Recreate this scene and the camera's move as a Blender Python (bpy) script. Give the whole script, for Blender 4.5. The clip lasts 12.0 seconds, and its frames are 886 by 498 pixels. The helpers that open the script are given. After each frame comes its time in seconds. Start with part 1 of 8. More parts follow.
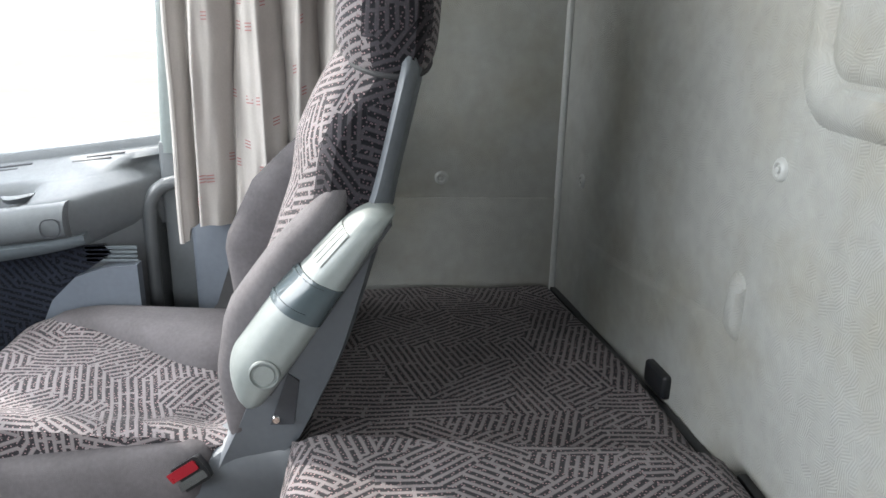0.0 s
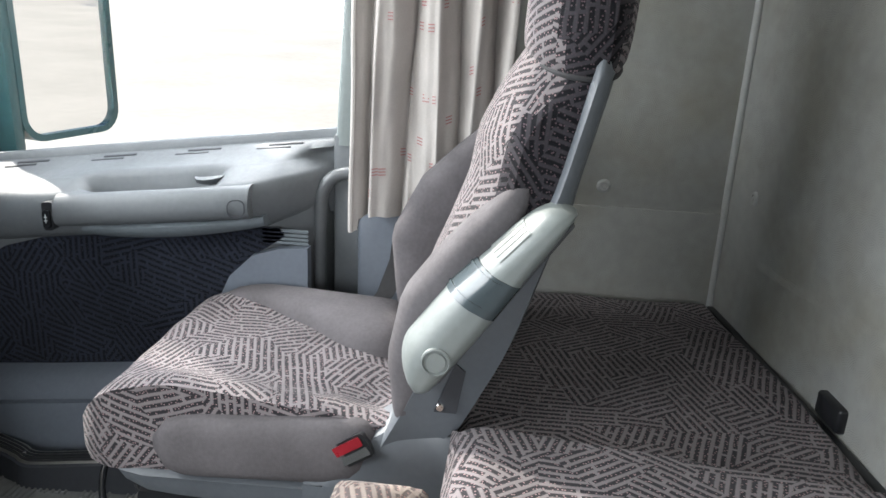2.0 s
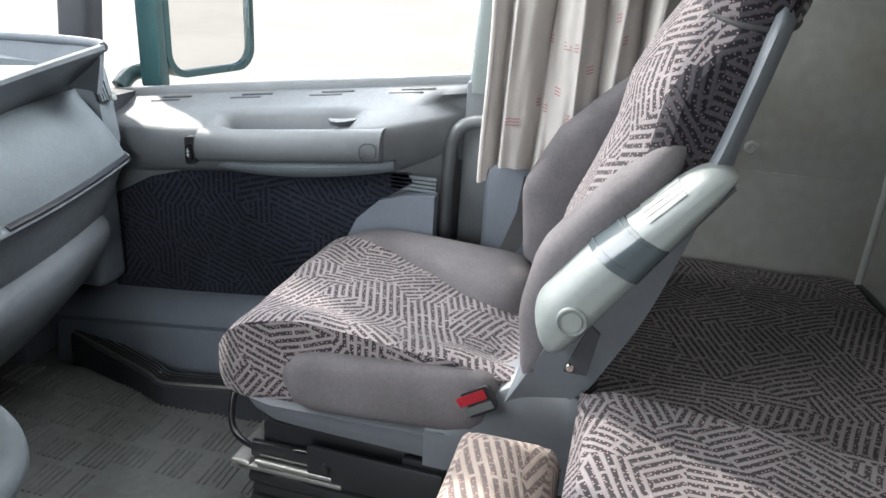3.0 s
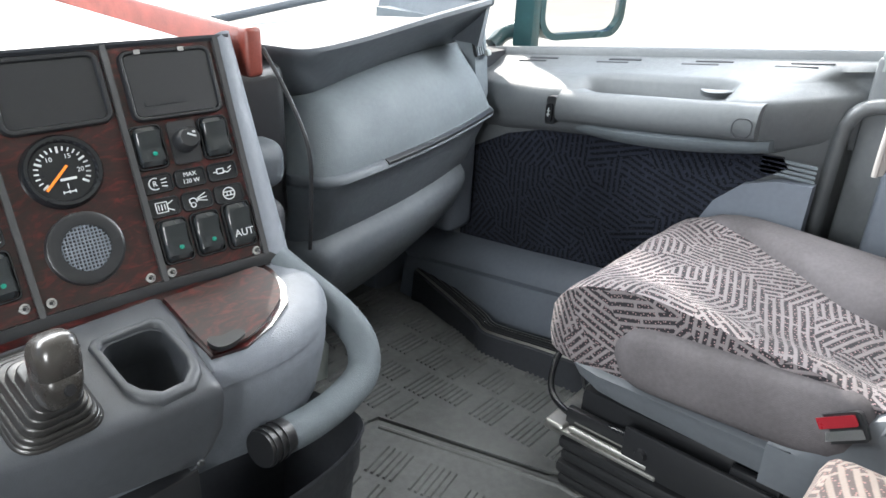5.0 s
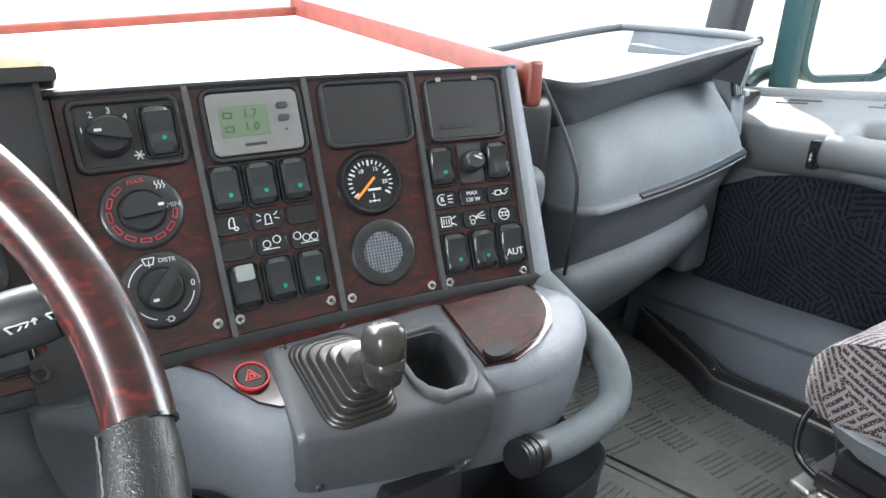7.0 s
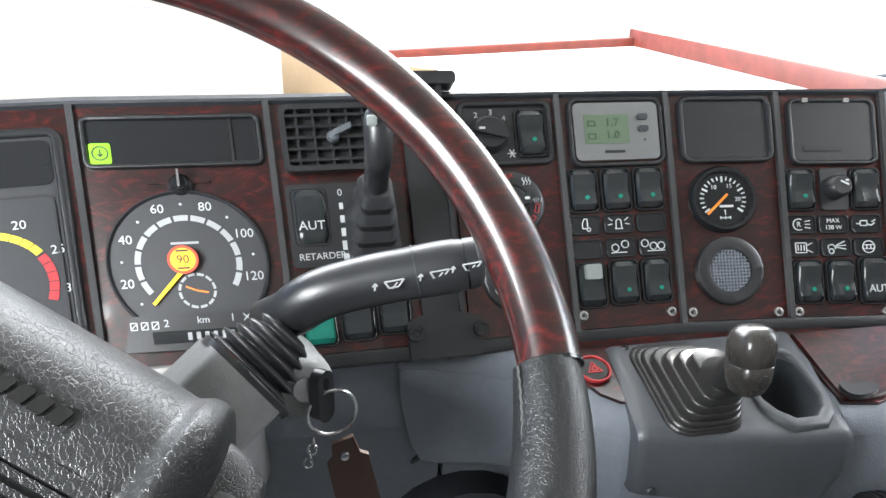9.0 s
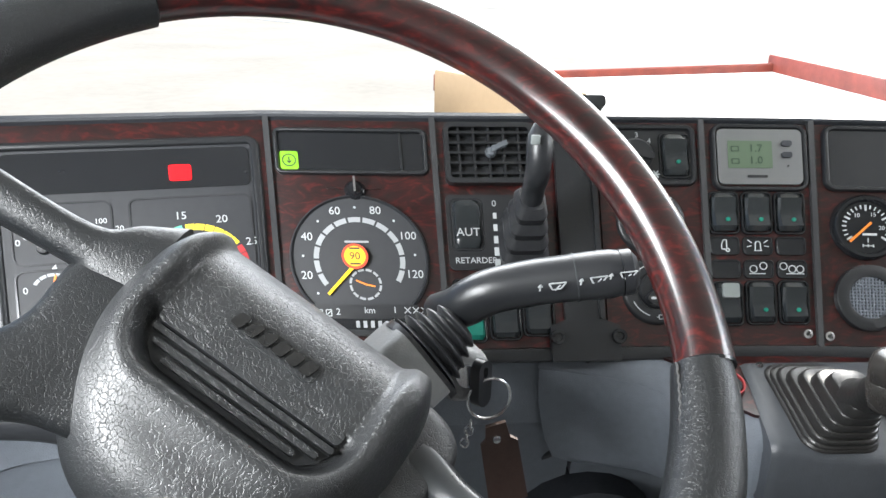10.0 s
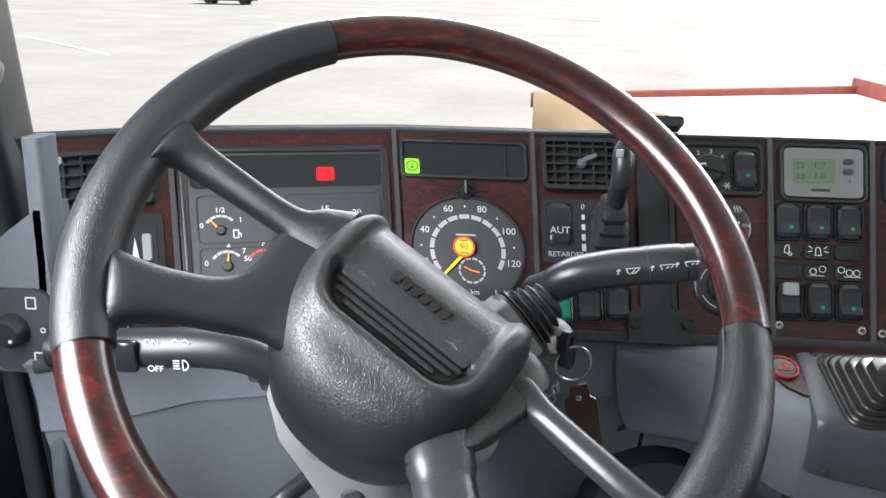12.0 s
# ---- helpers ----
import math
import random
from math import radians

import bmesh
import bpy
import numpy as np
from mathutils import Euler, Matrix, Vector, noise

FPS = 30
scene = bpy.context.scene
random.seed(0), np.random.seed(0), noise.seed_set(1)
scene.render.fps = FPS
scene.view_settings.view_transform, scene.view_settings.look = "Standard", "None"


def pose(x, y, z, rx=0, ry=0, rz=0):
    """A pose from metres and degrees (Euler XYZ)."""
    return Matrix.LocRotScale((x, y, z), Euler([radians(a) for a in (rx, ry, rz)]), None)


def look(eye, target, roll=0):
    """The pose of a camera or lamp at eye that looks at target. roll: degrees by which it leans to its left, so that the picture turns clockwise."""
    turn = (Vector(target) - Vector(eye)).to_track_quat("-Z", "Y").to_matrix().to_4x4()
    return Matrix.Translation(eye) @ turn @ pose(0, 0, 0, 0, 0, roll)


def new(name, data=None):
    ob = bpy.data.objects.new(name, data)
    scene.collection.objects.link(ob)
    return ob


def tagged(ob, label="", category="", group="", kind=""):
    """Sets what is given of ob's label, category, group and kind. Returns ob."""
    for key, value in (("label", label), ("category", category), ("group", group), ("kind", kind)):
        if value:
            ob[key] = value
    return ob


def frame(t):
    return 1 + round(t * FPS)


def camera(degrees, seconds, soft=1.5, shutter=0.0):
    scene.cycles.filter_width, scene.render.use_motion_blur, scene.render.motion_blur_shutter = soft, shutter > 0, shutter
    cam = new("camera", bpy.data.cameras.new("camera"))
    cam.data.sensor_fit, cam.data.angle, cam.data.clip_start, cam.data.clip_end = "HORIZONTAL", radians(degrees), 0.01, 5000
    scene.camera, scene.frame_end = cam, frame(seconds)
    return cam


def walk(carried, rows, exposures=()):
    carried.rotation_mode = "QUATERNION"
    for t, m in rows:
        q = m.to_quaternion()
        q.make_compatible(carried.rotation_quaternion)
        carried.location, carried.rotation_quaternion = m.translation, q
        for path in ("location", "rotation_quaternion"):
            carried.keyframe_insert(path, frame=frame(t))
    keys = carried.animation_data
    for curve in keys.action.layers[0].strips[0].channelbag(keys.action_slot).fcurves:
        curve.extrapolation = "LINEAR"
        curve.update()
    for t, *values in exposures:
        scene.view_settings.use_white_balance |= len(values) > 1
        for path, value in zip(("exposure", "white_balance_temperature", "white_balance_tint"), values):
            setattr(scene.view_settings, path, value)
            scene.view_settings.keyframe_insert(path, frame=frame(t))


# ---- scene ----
cam = camera(62.1, 12.0)
PATH = [
    (0, (-0.021, 0.152, 1.367), (1.873, 0.005, 0.742), 1.2),
    (0.5, (-0.029, 0.159, 1.366), (1.879, 0.062, 0.776), 1.4),
    (1, (-0.037, 0.174, 1.365), (1.879, 0.148, 0.793), 1.8),
    (1.5, (-0.037, 0.192, 1.357), (1.878, 0.265, 0.784), 2.2),
    (2, (-0.035, 0.21, 1.358), (1.859, 0.394, 0.745), 2.7),
    (2.5, (-0.026, 0.229, 1.348), (1.834, 0.539, 0.682), 3.1),
    (2.7, (-0.024, 0.243, 1.35), (1.813, 0.599, 0.644), 3.4),
    (4.3, (-0.01, 0.267, 1.31), (1.565, 1.196, 0.5), 3.3),
    (4.5, (-0.011, 0.28, 1.305), (1.511, 1.29, 0.491), 2.9),
    (5, (-0.017, 0.31, 1.307), (1.388, 1.467, 0.476), 3.0),
    (5.5, (-0.025, 0.325, 1.31), (1.267, 1.606, 0.479), 2.8),
    (6, (-0.044, 0.33, 1.316), (1.154, 1.705, 0.495), 2.7),
    (6.5, (-0.075, 0.341, 1.313), (1.058, 1.784, 0.517), 2.5),
    (6.7, (-0.087, 0.344, 1.311), (1.021, 1.812, 0.525), 2.5),
    (8.3, (-0.122, 0.346, 1.277), (0.477, 2.122, 0.582), 0.4),
    (8.5, (-0.138, 0.346, 1.276), (0.401, 2.144, 0.586), 0.4),
    (9, (-0.175, 0.34, 1.274), (0.214, 2.184, 0.603), 0.6),
    (9.5, (-0.202, 0.323, 1.28), (0.037, 2.2, 0.632), 1.0),
    (10, (-0.225, 0.286, 1.287), (-0.116, 2.179, 0.65), 1.0),
    (10.5, (-0.241, 0.247, 1.29), (-0.231, 2.145, 0.658), 1.1),
    (11, (-0.247, 0.198, 1.297), (-0.308, 2.096, 0.67), 1.1),
    (11.5, (-0.246, 0.169, 1.304), (-0.346, 2.068, 0.684), 1.1),
    (12, (-0.244, 0.145, 1.312), (-0.365, 2.045, 0.699), 1.0),
]
walk(cam, [(t, look(eye, target, roll)) for t, eye, target, roll in PATH], [(0.0, 1.45), (1.5, 1.40), (2.7, 1.40), (4.3, 1.60), (5.0, 1.70), (6.7, 1.85), (8.5, 1.68), (9.5, 1.52), (12.0, 1.24)])

# ---- daylight ----
SUN_DIR = Vector((0.47, 0.64, 0.60)).normalized()
world = bpy.data.worlds.new("sky")
scene.world = world
world.use_nodes = True
wn = world.node_tree.nodes
sky = wn.new("ShaderNodeTexSky")
sky.sky_type, sky.sun_disc = "NISHITA", False
sky.sun_elevation = math.asin(SUN_DIR.z)
sky.sun_rotation = math.atan2(SUN_DIR.x, SUN_DIR.y)
wn["Background"].inputs["Strength"].default_value = 0.10
world.node_tree.links.new(sky.outputs["Color"], wn["Background"].inputs["Color"])
sun = new("sun", bpy.data.lights.new("sun", "SUN"))
sun.data.energy, sun.data.angle, sun.data.color = 2.7, radians(0.53), (1.0, 0.95, 0.87)
sun.matrix_world = look(SUN_DIR * 20, (0, 0, 0))


def window_light(name, eye, target, wide, high, watts, spread=180):
    """An area lamp that stands for a window's skylight."""
    lamp = new(name, bpy.data.lights.new(name, "AREA"))
    lamp.data.shape, lamp.data.size, lamp.data.size_y, lamp.data.energy = "RECTANGLE", wide, high, watts
    lamp.data.color, lamp.data.spread = (0.95, 0.98, 1.0), radians(spread)
    lamp.matrix_world = look(eye, target)
    return lamp


window_light("windscreen_skylight", (0.22, 1.60, 1.70), (0.22, 0.2, 0.7), 2.05, 0.45, 19.0)
window_light("passenger_window_skylight", (1.262, 0.71, 1.56), (0.2, 0.62, 0.8), 0.40, 0.60, 3.6)
# no opening here: added inside the closed left wall for the driver's window
window_light("driver_window_skylight", (-0.872, 0.38, 1.28), (-0.22, 0.90, 0.83), 0.55, 0.60, 8.5, 108)

# ---- materials ----
def material(name, color, rough=0.5, metal=0.0, vary=0.12, scale=9.0, bump=0.0, bump_scale=400.0, coat=0.0, spec=0.5, wear=0.0):
    """A surface with blotches of two sizes in colour and gloss, and a fine relief."""
    m = bpy.data.materials.new(name)
    m.use_nodes = True
    n, l = m.node_tree.nodes, m.node_tree.links
    b = n["Principled BSDF"]
    b.inputs["Metallic"].default_value = metal
    b.inputs["Coat Weight"].default_value = coat
    b.inputs["Coat Roughness"].default_value = 0.06
    b.inputs["Specular IOR Level"].default_value = spec
    co = n.new("ShaderNodeTexCoord")
    big, fine = n.new("ShaderNodeTexNoise"), n.new("ShaderNodeTexNoise")
    big.inputs["Scale"].default_value, big.inputs["Detail"].default_value = scale, 5
    fine.inputs["Scale"].default_value, fine.inputs["Detail"].default_value = scale * 14, 3
    for t in (big, fine):
        l.new(co.outputs["Object"], t.inputs["Vector"])
    mix = n.new("ShaderNodeMath")
    mix.operation = "ADD"
    half = n.new("ShaderNodeMath")
    half.operation, half.inputs[1].default_value = "MULTIPLY", 0.5
    l.new(fine.outputs["Fac"], half.inputs[0])
    l.new(big.outputs["Fac"], mix.inputs[0])
    l.new(half.outputs[0], mix.inputs[1])
    ramp = n.new("ShaderNodeMapRange")
    ramp.inputs["From Min"].default_value, ramp.inputs["From Max"].default_value = 0.45, 1.05
    ramp.inputs["To Min"].default_value, ramp.inputs["To Max"].default_value = 1 - vary, 1 + vary
    l.new(mix.outputs[0], ramp.inputs["Value"])
    tint = n.new("ShaderNodeVectorMath")
    tint.operation = "SCALE"
    tint.inputs[0].default_value = color[:3]
    l.new(ramp.outputs[0], tint.inputs["Scale"])
    l.new(tint.outputs[0], b.inputs["Base Color"])
    gloss = n.new("ShaderNodeMapRange")
    gloss.inputs["From Min"].default_value, gloss.inputs["From Max"].default_value = 0.45, 1.05
    gloss.inputs["To Min"].default_value, gloss.inputs["To Max"].default_value = min(1, rough * 1.18), rough * 0.82
    l.new(mix.outputs[0], gloss.inputs["Value"])
    l.new(gloss.outputs[0], b.inputs["Roughness"])
    if bump:
        grain = n.new("ShaderNodeTexNoise")
        grain.inputs["Scale"].default_value, grain.inputs["Detail"].default_value = bump_scale, 2
        l.new(co.outputs["Object"], grain.inputs["Vector"])
        bn = n.new("ShaderNodeBump")
        bn.inputs["Strength"].default_value, bn.inputs["Distance"].default_value = bump, 0.001
        l.new(grain.outputs["Fac"], bn.inputs["Height"])
        l.new(bn.outputs["Normal"], b.inputs["Normal"])
    return m


def striped_fabric(name, light, dark, fleck, pitch=0.0105, patch=0.062, duty=0.52):
    """Velour woven in patches of parallel broken bars that lie in different directions."""
    m = bpy.data.materials.new(name)
    m.use_nodes = True
    n, l = m.node_tree.nodes, m.node_tree.links
    b = n["Principled BSDF"]
    b.inputs["Roughness"].default_value = 0.92
    b.inputs["Specular IOR Level"].default_value = 0.15
    b.inputs["Sheen Weight"].default_value = 0.08
    b.inputs["Sheen Roughness"].default_value = 0.5
    uv = n.new("ShaderNodeUVMap")
    uv.uv_map = "metres"
    warp = n.new("ShaderNodeTexNoise")
    warp.inputs["Scale"].default_value, warp.inputs["Detail"].default_value = 16, 1
    l.new(uv.outputs[0], warp.inputs["Vector"])
    wv = n.new("ShaderNodeVectorMath")
    wv.operation = "MULTIPLY_ADD"
    wv.inputs[1].default_value = (0.005, 0.005, 0)
    l.new(warp.outputs["Color"], wv.inputs[0])
    l.new(uv.outputs[0], wv.inputs[2])
    cell = n.new("ShaderNodeTexVoronoi")
    cell.voronoi_dimensions, cell.distance = "2D", "MANHATTAN"
    cell.inputs["Scale"].default_value = 1 / patch
    l.new(wv.outputs[0], cell.inputs["Vector"])
    sep = n.new("ShaderNodeSeparateColor")
    l.new(cell.outputs["Color"], sep.inputs[0])

    def calc(op, a, c=None):
        k = n.new("ShaderNodeMath")
        k.operation = op
        for i, v in enumerate((a, c)):
            if v is None:
                continue
            if isinstance(v, (int, float)):
                k.inputs[i].default_value = v
            else:
                l.new(v, k.inputs[i])
        return k.outputs[0]

    turn = calc("MULTIPLY", calc("FLOOR", calc("MULTIPLY", sep.outputs["Red"], 5.0)), math.pi / 5)
    rot = n.new("ShaderNodeVectorRotate")
    rot.rotation_type = "Z_AXIS"
    l.new(wv.outputs[0], rot.inputs["Vector"])
    l.new(turn, rot.inputs["Angle"])
    xyz = n.new("ShaderNodeSeparateXYZ")
    l.new(rot.outputs[0], xyz.inputs[0])
    across = calc("FRACT", calc("ADD", calc("MULTIPLY", xyz.outputs["X"], 1 / pitch), 50.0))
    bar_of = n.new("ShaderNodeTexWhiteNoise")
    bar_of.noise_dimensions = "1D"
    l.new(calc("FLOOR", calc("ADD", calc("MULTIPLY", xyz.outputs["X"], 1 / pitch), 50.0)), bar_of.inputs["W"])
    along = calc("FRACT", calc("ADD", calc("ADD", calc("MULTIPLY", xyz.outputs["Y"], 1 / 0.058), 30.0), calc("MULTIPLY", bar_of.outputs["Value"], 7.0)))
    fuzz = n.new("ShaderNodeTexNoise")
    fuzz.inputs["Scale"].default_value, fuzz.inputs["Detail"].default_value = 420, 2
    l.new(uv.outputs[0], fuzz.inputs["Vector"])
    ragged = calc("MULTIPLY", calc("SUBTRACT", fuzz.outputs["Fac"], 0.5), 0.14)
    bar = n.new("ShaderNodeMapRange")
    bar.inputs["From Min"].default_value, bar.inputs["From Max"].default_value = duty - 0.13, duty + 0.13
    l.new(calc("ADD", calc("MULTIPLY", calc("ABSOLUTE", calc("SUBTRACT", across, 0.5)), 2.0), ragged), bar.inputs["Value"])
    gap = calc("GREATER_THAN", along, 0.93)
    isbar = calc("MULTIPLY", calc("SUBTRACT", 1.0, bar.outputs[0]), calc("SUBTRACT", 1.0, gap))
    mixc = n.new("ShaderNodeMix")
    mixc.data_type = "RGBA"
    l.new(isbar, mixc.inputs["Factor"])
    mixc.inputs["A"].default_value, mixc.inputs["B"].default_value = (*light, 1), (*dark, 1)
    # small coloured flecks and faded areas
    spot = n.new("ShaderNodeTexVoronoi")
    spot.voronoi_dimensions = "2D"
    spot.inputs["Scale"].default_value = 210
    l.new(uv.outputs[0], spot.inputs["Vector"])
    isspot = calc("MULTIPLY", calc("MULTIPLY", calc("LESS_THAN", spot.outputs["Distance"], 0.20), 0.7), calc("ADD", calc("MULTIPLY", isbar, 0.85), 0.15))
    mixs = n.new("ShaderNodeMix")
    mixs.data_type = "RGBA"
    l.new(isspot, mixs.inputs["Factor"])
    l.new(mixc.outputs["Result"], mixs.inputs["A"])
    mixs.inputs["B"].default_value = (*fleck, 1)
    fade = n.new("ShaderNodeTexNoise")
    fade.inputs["Scale"].default_value, fade.inputs["Detail"].default_value = 7, 4
    l.new(uv.outputs[0], fade.inputs["Vector"])
    fr = n.new("ShaderNodeMapRange")
    fr.inputs["From Min"].default_value, fr.inputs["From Max"].default_value = 0.3, 0.7
    fr.inputs["To Min"].default_value, fr.inputs["To Max"].default_value = 0.8, 1.2
    l.new(fade.outputs["Fac"], fr.inputs["Value"])
    sc = n.new("ShaderNodeVectorMath")
    sc.operation = "SCALE"
    l.new(mixs.outputs["Result"], sc.inputs[0])
    l.new(fr.outputs[0], sc.inputs["Scale"])
    l.new(sc.outputs[0], b.inputs["Base Color"])
    bn = n.new("ShaderNodeBump")
    bn.inputs["Strength"].default_value, bn.inputs["Distance"].default_value = 0.5, 0.0012
    l.new(calc("ADD", calc("MULTIPLY", isbar, -0.7), fuzz.outputs["Fac"]), bn.inputs["Height"])
    l.new(bn.outputs["Normal"], b.inputs["Normal"])
    return m


def burl(name):
    """Lacquered dark red-brown burl wood print."""
    m = bpy.data.materials.new(name)
    m.use_nodes = True
    n, l = m.node_tree.nodes, m.node_tree.links
    b = n["Principled BSDF"]
    b.inputs["Roughness"].default_value = 0.28
    b.inputs["Coat Weight"].default_value, b.inputs["Coat Roughness"].default_value = 0.3, 0.06
    co = n.new("ShaderNodeTexCoord")
    st = n.new("ShaderNodeMapping")
    st.inputs["Scale"].default_value = (1.0, 2.4, 2.4)
    l.new(co.outputs["Object"], st.inputs["Vector"])
    a, f = n.new("ShaderNodeTexNoise"), n.new("ShaderNodeTexNoise")
    a.inputs["Scale"].default_value, a.inputs["Detail"].default_value, a.inputs["Distortion"].default_value = 34, 8, 2.2
    f.inputs["Scale"].default_value, f.inputs["Detail"].default_value = 210, 3
    l.new(st.outputs[0], a.inputs["Vector"])
    l.new(st.outputs[0], f.inputs["Vector"])
    ramp = n.new("ShaderNodeValToRGB")
    e = ramp.color_ramp.elements
    e[0].position, e[0].color = 0.30, (0.004, 0.002, 0.002, 1)
    e[1].position, e[1].color = 0.74, (0.080, 0.008, 0.0065, 1)
    k = ramp.color_ramp.elements.new(0.52)
    k.color = (0.019, 0.0028, 0.0026, 1)
    add = n.new("ShaderNodeMath")
    add.operation = "MULTIPLY_ADD"
    add.inputs[1].default_value = 0.25
    l.new(f.outputs["Fac"], add.inputs[0])
    sub = n.new("ShaderNodeMath")
    sub.operation, sub.inputs[1].default_value = "SUBTRACT", 0.12
    l.new(a.outputs["Fac"], sub.inputs[0])
    l.new(sub.outputs[0], add.inputs[2])
    l.new(add.outputs[0], ramp.inputs[0])
    l.new(ramp.outputs[0], b.inputs["Base Color"])
    return m


def leather(name, color, rough=0.42, scale=230, strength=0.6, spec=0.5):
    """Black grained leather or moulded skin, with worn paler patches."""
    m = material(name, color, rough, vary=0.25, scale=12)
    n, l = m.node_tree.nodes, m.node_tree.links
    b = n["Principled BSDF"]
    co = n.new("ShaderNodeTexCoord")
    v = n.new("ShaderNodeTexVoronoi")
    v.feature = "DISTANCE_TO_EDGE"
    v.inputs["Scale"].default_value = scale
    w = n.new("ShaderNodeTexNoise")
    w.inputs["Scale"].default_value, w.inputs["Detail"].default_value = scale * 0.4, 3
    l.new(co.outputs["Object"], w.inputs["Vector"])
    j = n.new("ShaderNodeVectorMath")
    j.operation = "MULTIPLY_ADD"
    j.inputs[1].default_value = (0.006,) * 3
    l.new(w.outputs["Color"], j.inputs[0])
    l.new(co.outputs["Object"], j.inputs[2])
    stretch = n.new("ShaderNodeMapping")
    stretch.inputs["Rotation"].default_value, stretch.inputs["Scale"].default_value = (0.5, 0.6, 0.4), (1.0, 0.5, 1.0)
    l.new(j.outputs[0], stretch.inputs["Vector"])
    l.new(stretch.outputs[0], v.inputs["Vector"])
    r = n.new("ShaderNodeMapRange")
    r.inputs["From Max"].default_value = 0.07
    l.new(v.outputs["Distance"], r.inputs["Value"])
    # fine pebble between the creases
    pb = n.new("ShaderNodeTexNoise")
    pb.inputs["Scale"].default_value, pb.inputs["Detail"].default_value = scale * 4.5, 3
    l.new(co.outputs["Object"], pb.inputs["Vector"])
    mx = n.new("ShaderNodeMath")
    mx.operation, mx.inputs[1].default_value = "MULTIPLY_ADD", 0.45
    l.new(pb.outputs["Fac"], mx.inputs[0])
    l.new(r.outputs[0], mx.inputs[2])
    bn = n.new("ShaderNodeBump")
    bn.inputs["Strength"].default_value, bn.inputs["Distance"].default_value = strength, 0.0009
    l.new(mx.outputs[0], bn.inputs["Height"])
    l.new(bn.outputs["Normal"], b.inputs["Normal"])
    b.inputs["Specular IOR Level"].default_value = spec
    return m


def wall_vinyl(name, color):
    """Pale wall lining, embossed with short crossing strokes, with stains and scuffs."""
    m = material(name, color, 0.55, vary=0.16, scale=3.2)
    n, l = m.node_tree.nodes, m.node_tree.links
    b = n["Principled BSDF"]
    uv = n.new("ShaderNodeUVMap")
    uv.uv_map = "metres"
    cell = n.new("ShaderNodeTexVoronoi")
    cell.voronoi_dimensions = "2D"
    cell.inputs["Scale"].default_value = 85
    l.new(uv.outputs[0], cell.inputs["Vector"])
    sep = n.new("ShaderNodeSeparateColor")
    l.new(cell.outputs["Color"], sep.inputs[0])
    ang = n.new("ShaderNodeMath")
    ang.operation, ang.inputs[1].default_value = "MULTIPLY", 3.14
    l.new(sep.outputs["Red"], ang.inputs[0])
    rot = n.new("ShaderNodeVectorRotate")
    rot.rotation_type = "Z_AXIS"
    l.new(uv.outputs[0], rot.inputs["Vector"])
    l.new(ang.outputs[0], rot.inputs["Angle"])
    wave = n.new("ShaderNodeTexWave")
    wave.inputs["Scale"].default_value, wave.inputs["Distortion"].default_value = 110, 1.5
    l.new(rot.outputs[0], wave.inputs["Vector"])
    bn = n.new("ShaderNodeBump")
    bn.inputs["Strength"].default_value, bn.inputs["Distance"].default_value = 0.42, 0.0008
    l.new(wave.outputs["Fac"], bn.inputs["Height"])
    l.new(bn.outputs["Normal"], b.inputs["Normal"])
    # brownish grime in large smears
    base_link = b.inputs["Base Color"].links[0].from_socket
    dirt = n.new("ShaderNodeTexNoise")
    dirt.inputs["Scale"].default_value, dirt.inputs["Detail"].default_value, dirt.inputs["Roughness"].default_value = 5.5, 7, 0.62
    l.new(uv.outputs[0], dirt.inputs["Vector"])
    amount = n.new("ShaderNodeMapRange")
    amount.inputs["From Min"].default_value, amount.inputs["From Max"].default_value = 0.46, 0.72
    amount.inputs["To Max"].default_value = 0.7
    l.new(dirt.outputs["Fac"], amount.inputs["Value"])
    smear = n.new("ShaderNodeMix")
    smear.data_type, smear.blend_type = "RGBA", "MULTIPLY"
    l.new(amount.outputs[0], smear.inputs["Factor"])
    l.new(base_link, smear.inputs["A"])
    smear.inputs["B"].default_value = (0.80, 0.74, 0.62, 1)
    l.new(smear.outputs["Result"], b.inputs["Base Color"])
    return m


def glow(name, color, strength):
    m = bpy.data.materials.new(name)
    m.use_nodes = True
    b = m.node_tree.nodes["Principled BSDF"]
    b.inputs["Base Color"].default_value = (*color, 1)
    b.inputs["Emission Color"].default_value = (*color, 1)
    b.inputs["Emission Strength"].default_value = strength
    b.inputs["Roughness"].default_value = 0.35
    return m


def glass(name, tint=(1, 1, 1)):
    m = bpy.data.materials.new(name)
    m.use_nodes = True
    b = m.node_tree.nodes["Principled BSDF"]
    b.inputs["Base Color"].default_value = (*tint, 1)
    b.inputs["Transmission Weight"].default_value = 1.0
    b.inputs["Roughness"].default_value = 0.01
    b.inputs["IOR"].default_value = 1.01
    return m


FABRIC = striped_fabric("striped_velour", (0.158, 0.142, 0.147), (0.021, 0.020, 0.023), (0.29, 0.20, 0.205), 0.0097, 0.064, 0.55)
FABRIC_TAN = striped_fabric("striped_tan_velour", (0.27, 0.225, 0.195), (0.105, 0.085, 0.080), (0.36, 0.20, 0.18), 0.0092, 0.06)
# darker copy of the seat velour, for the sides away from the window
FABRIC_DARKER = striped_fabric("striped_darker_velour", (0.034, 0.031, 0.036), (0.006, 0.006, 0.008), (0.11, 0.075, 0.085), 0.0097, 0.064, 0.55)
FABRIC_DOOR = striped_fabric("striped_navy_velour", (0.014, 0.017, 0.027), (0.003, 0.004, 0.007), (0.030, 0.033, 0.042))
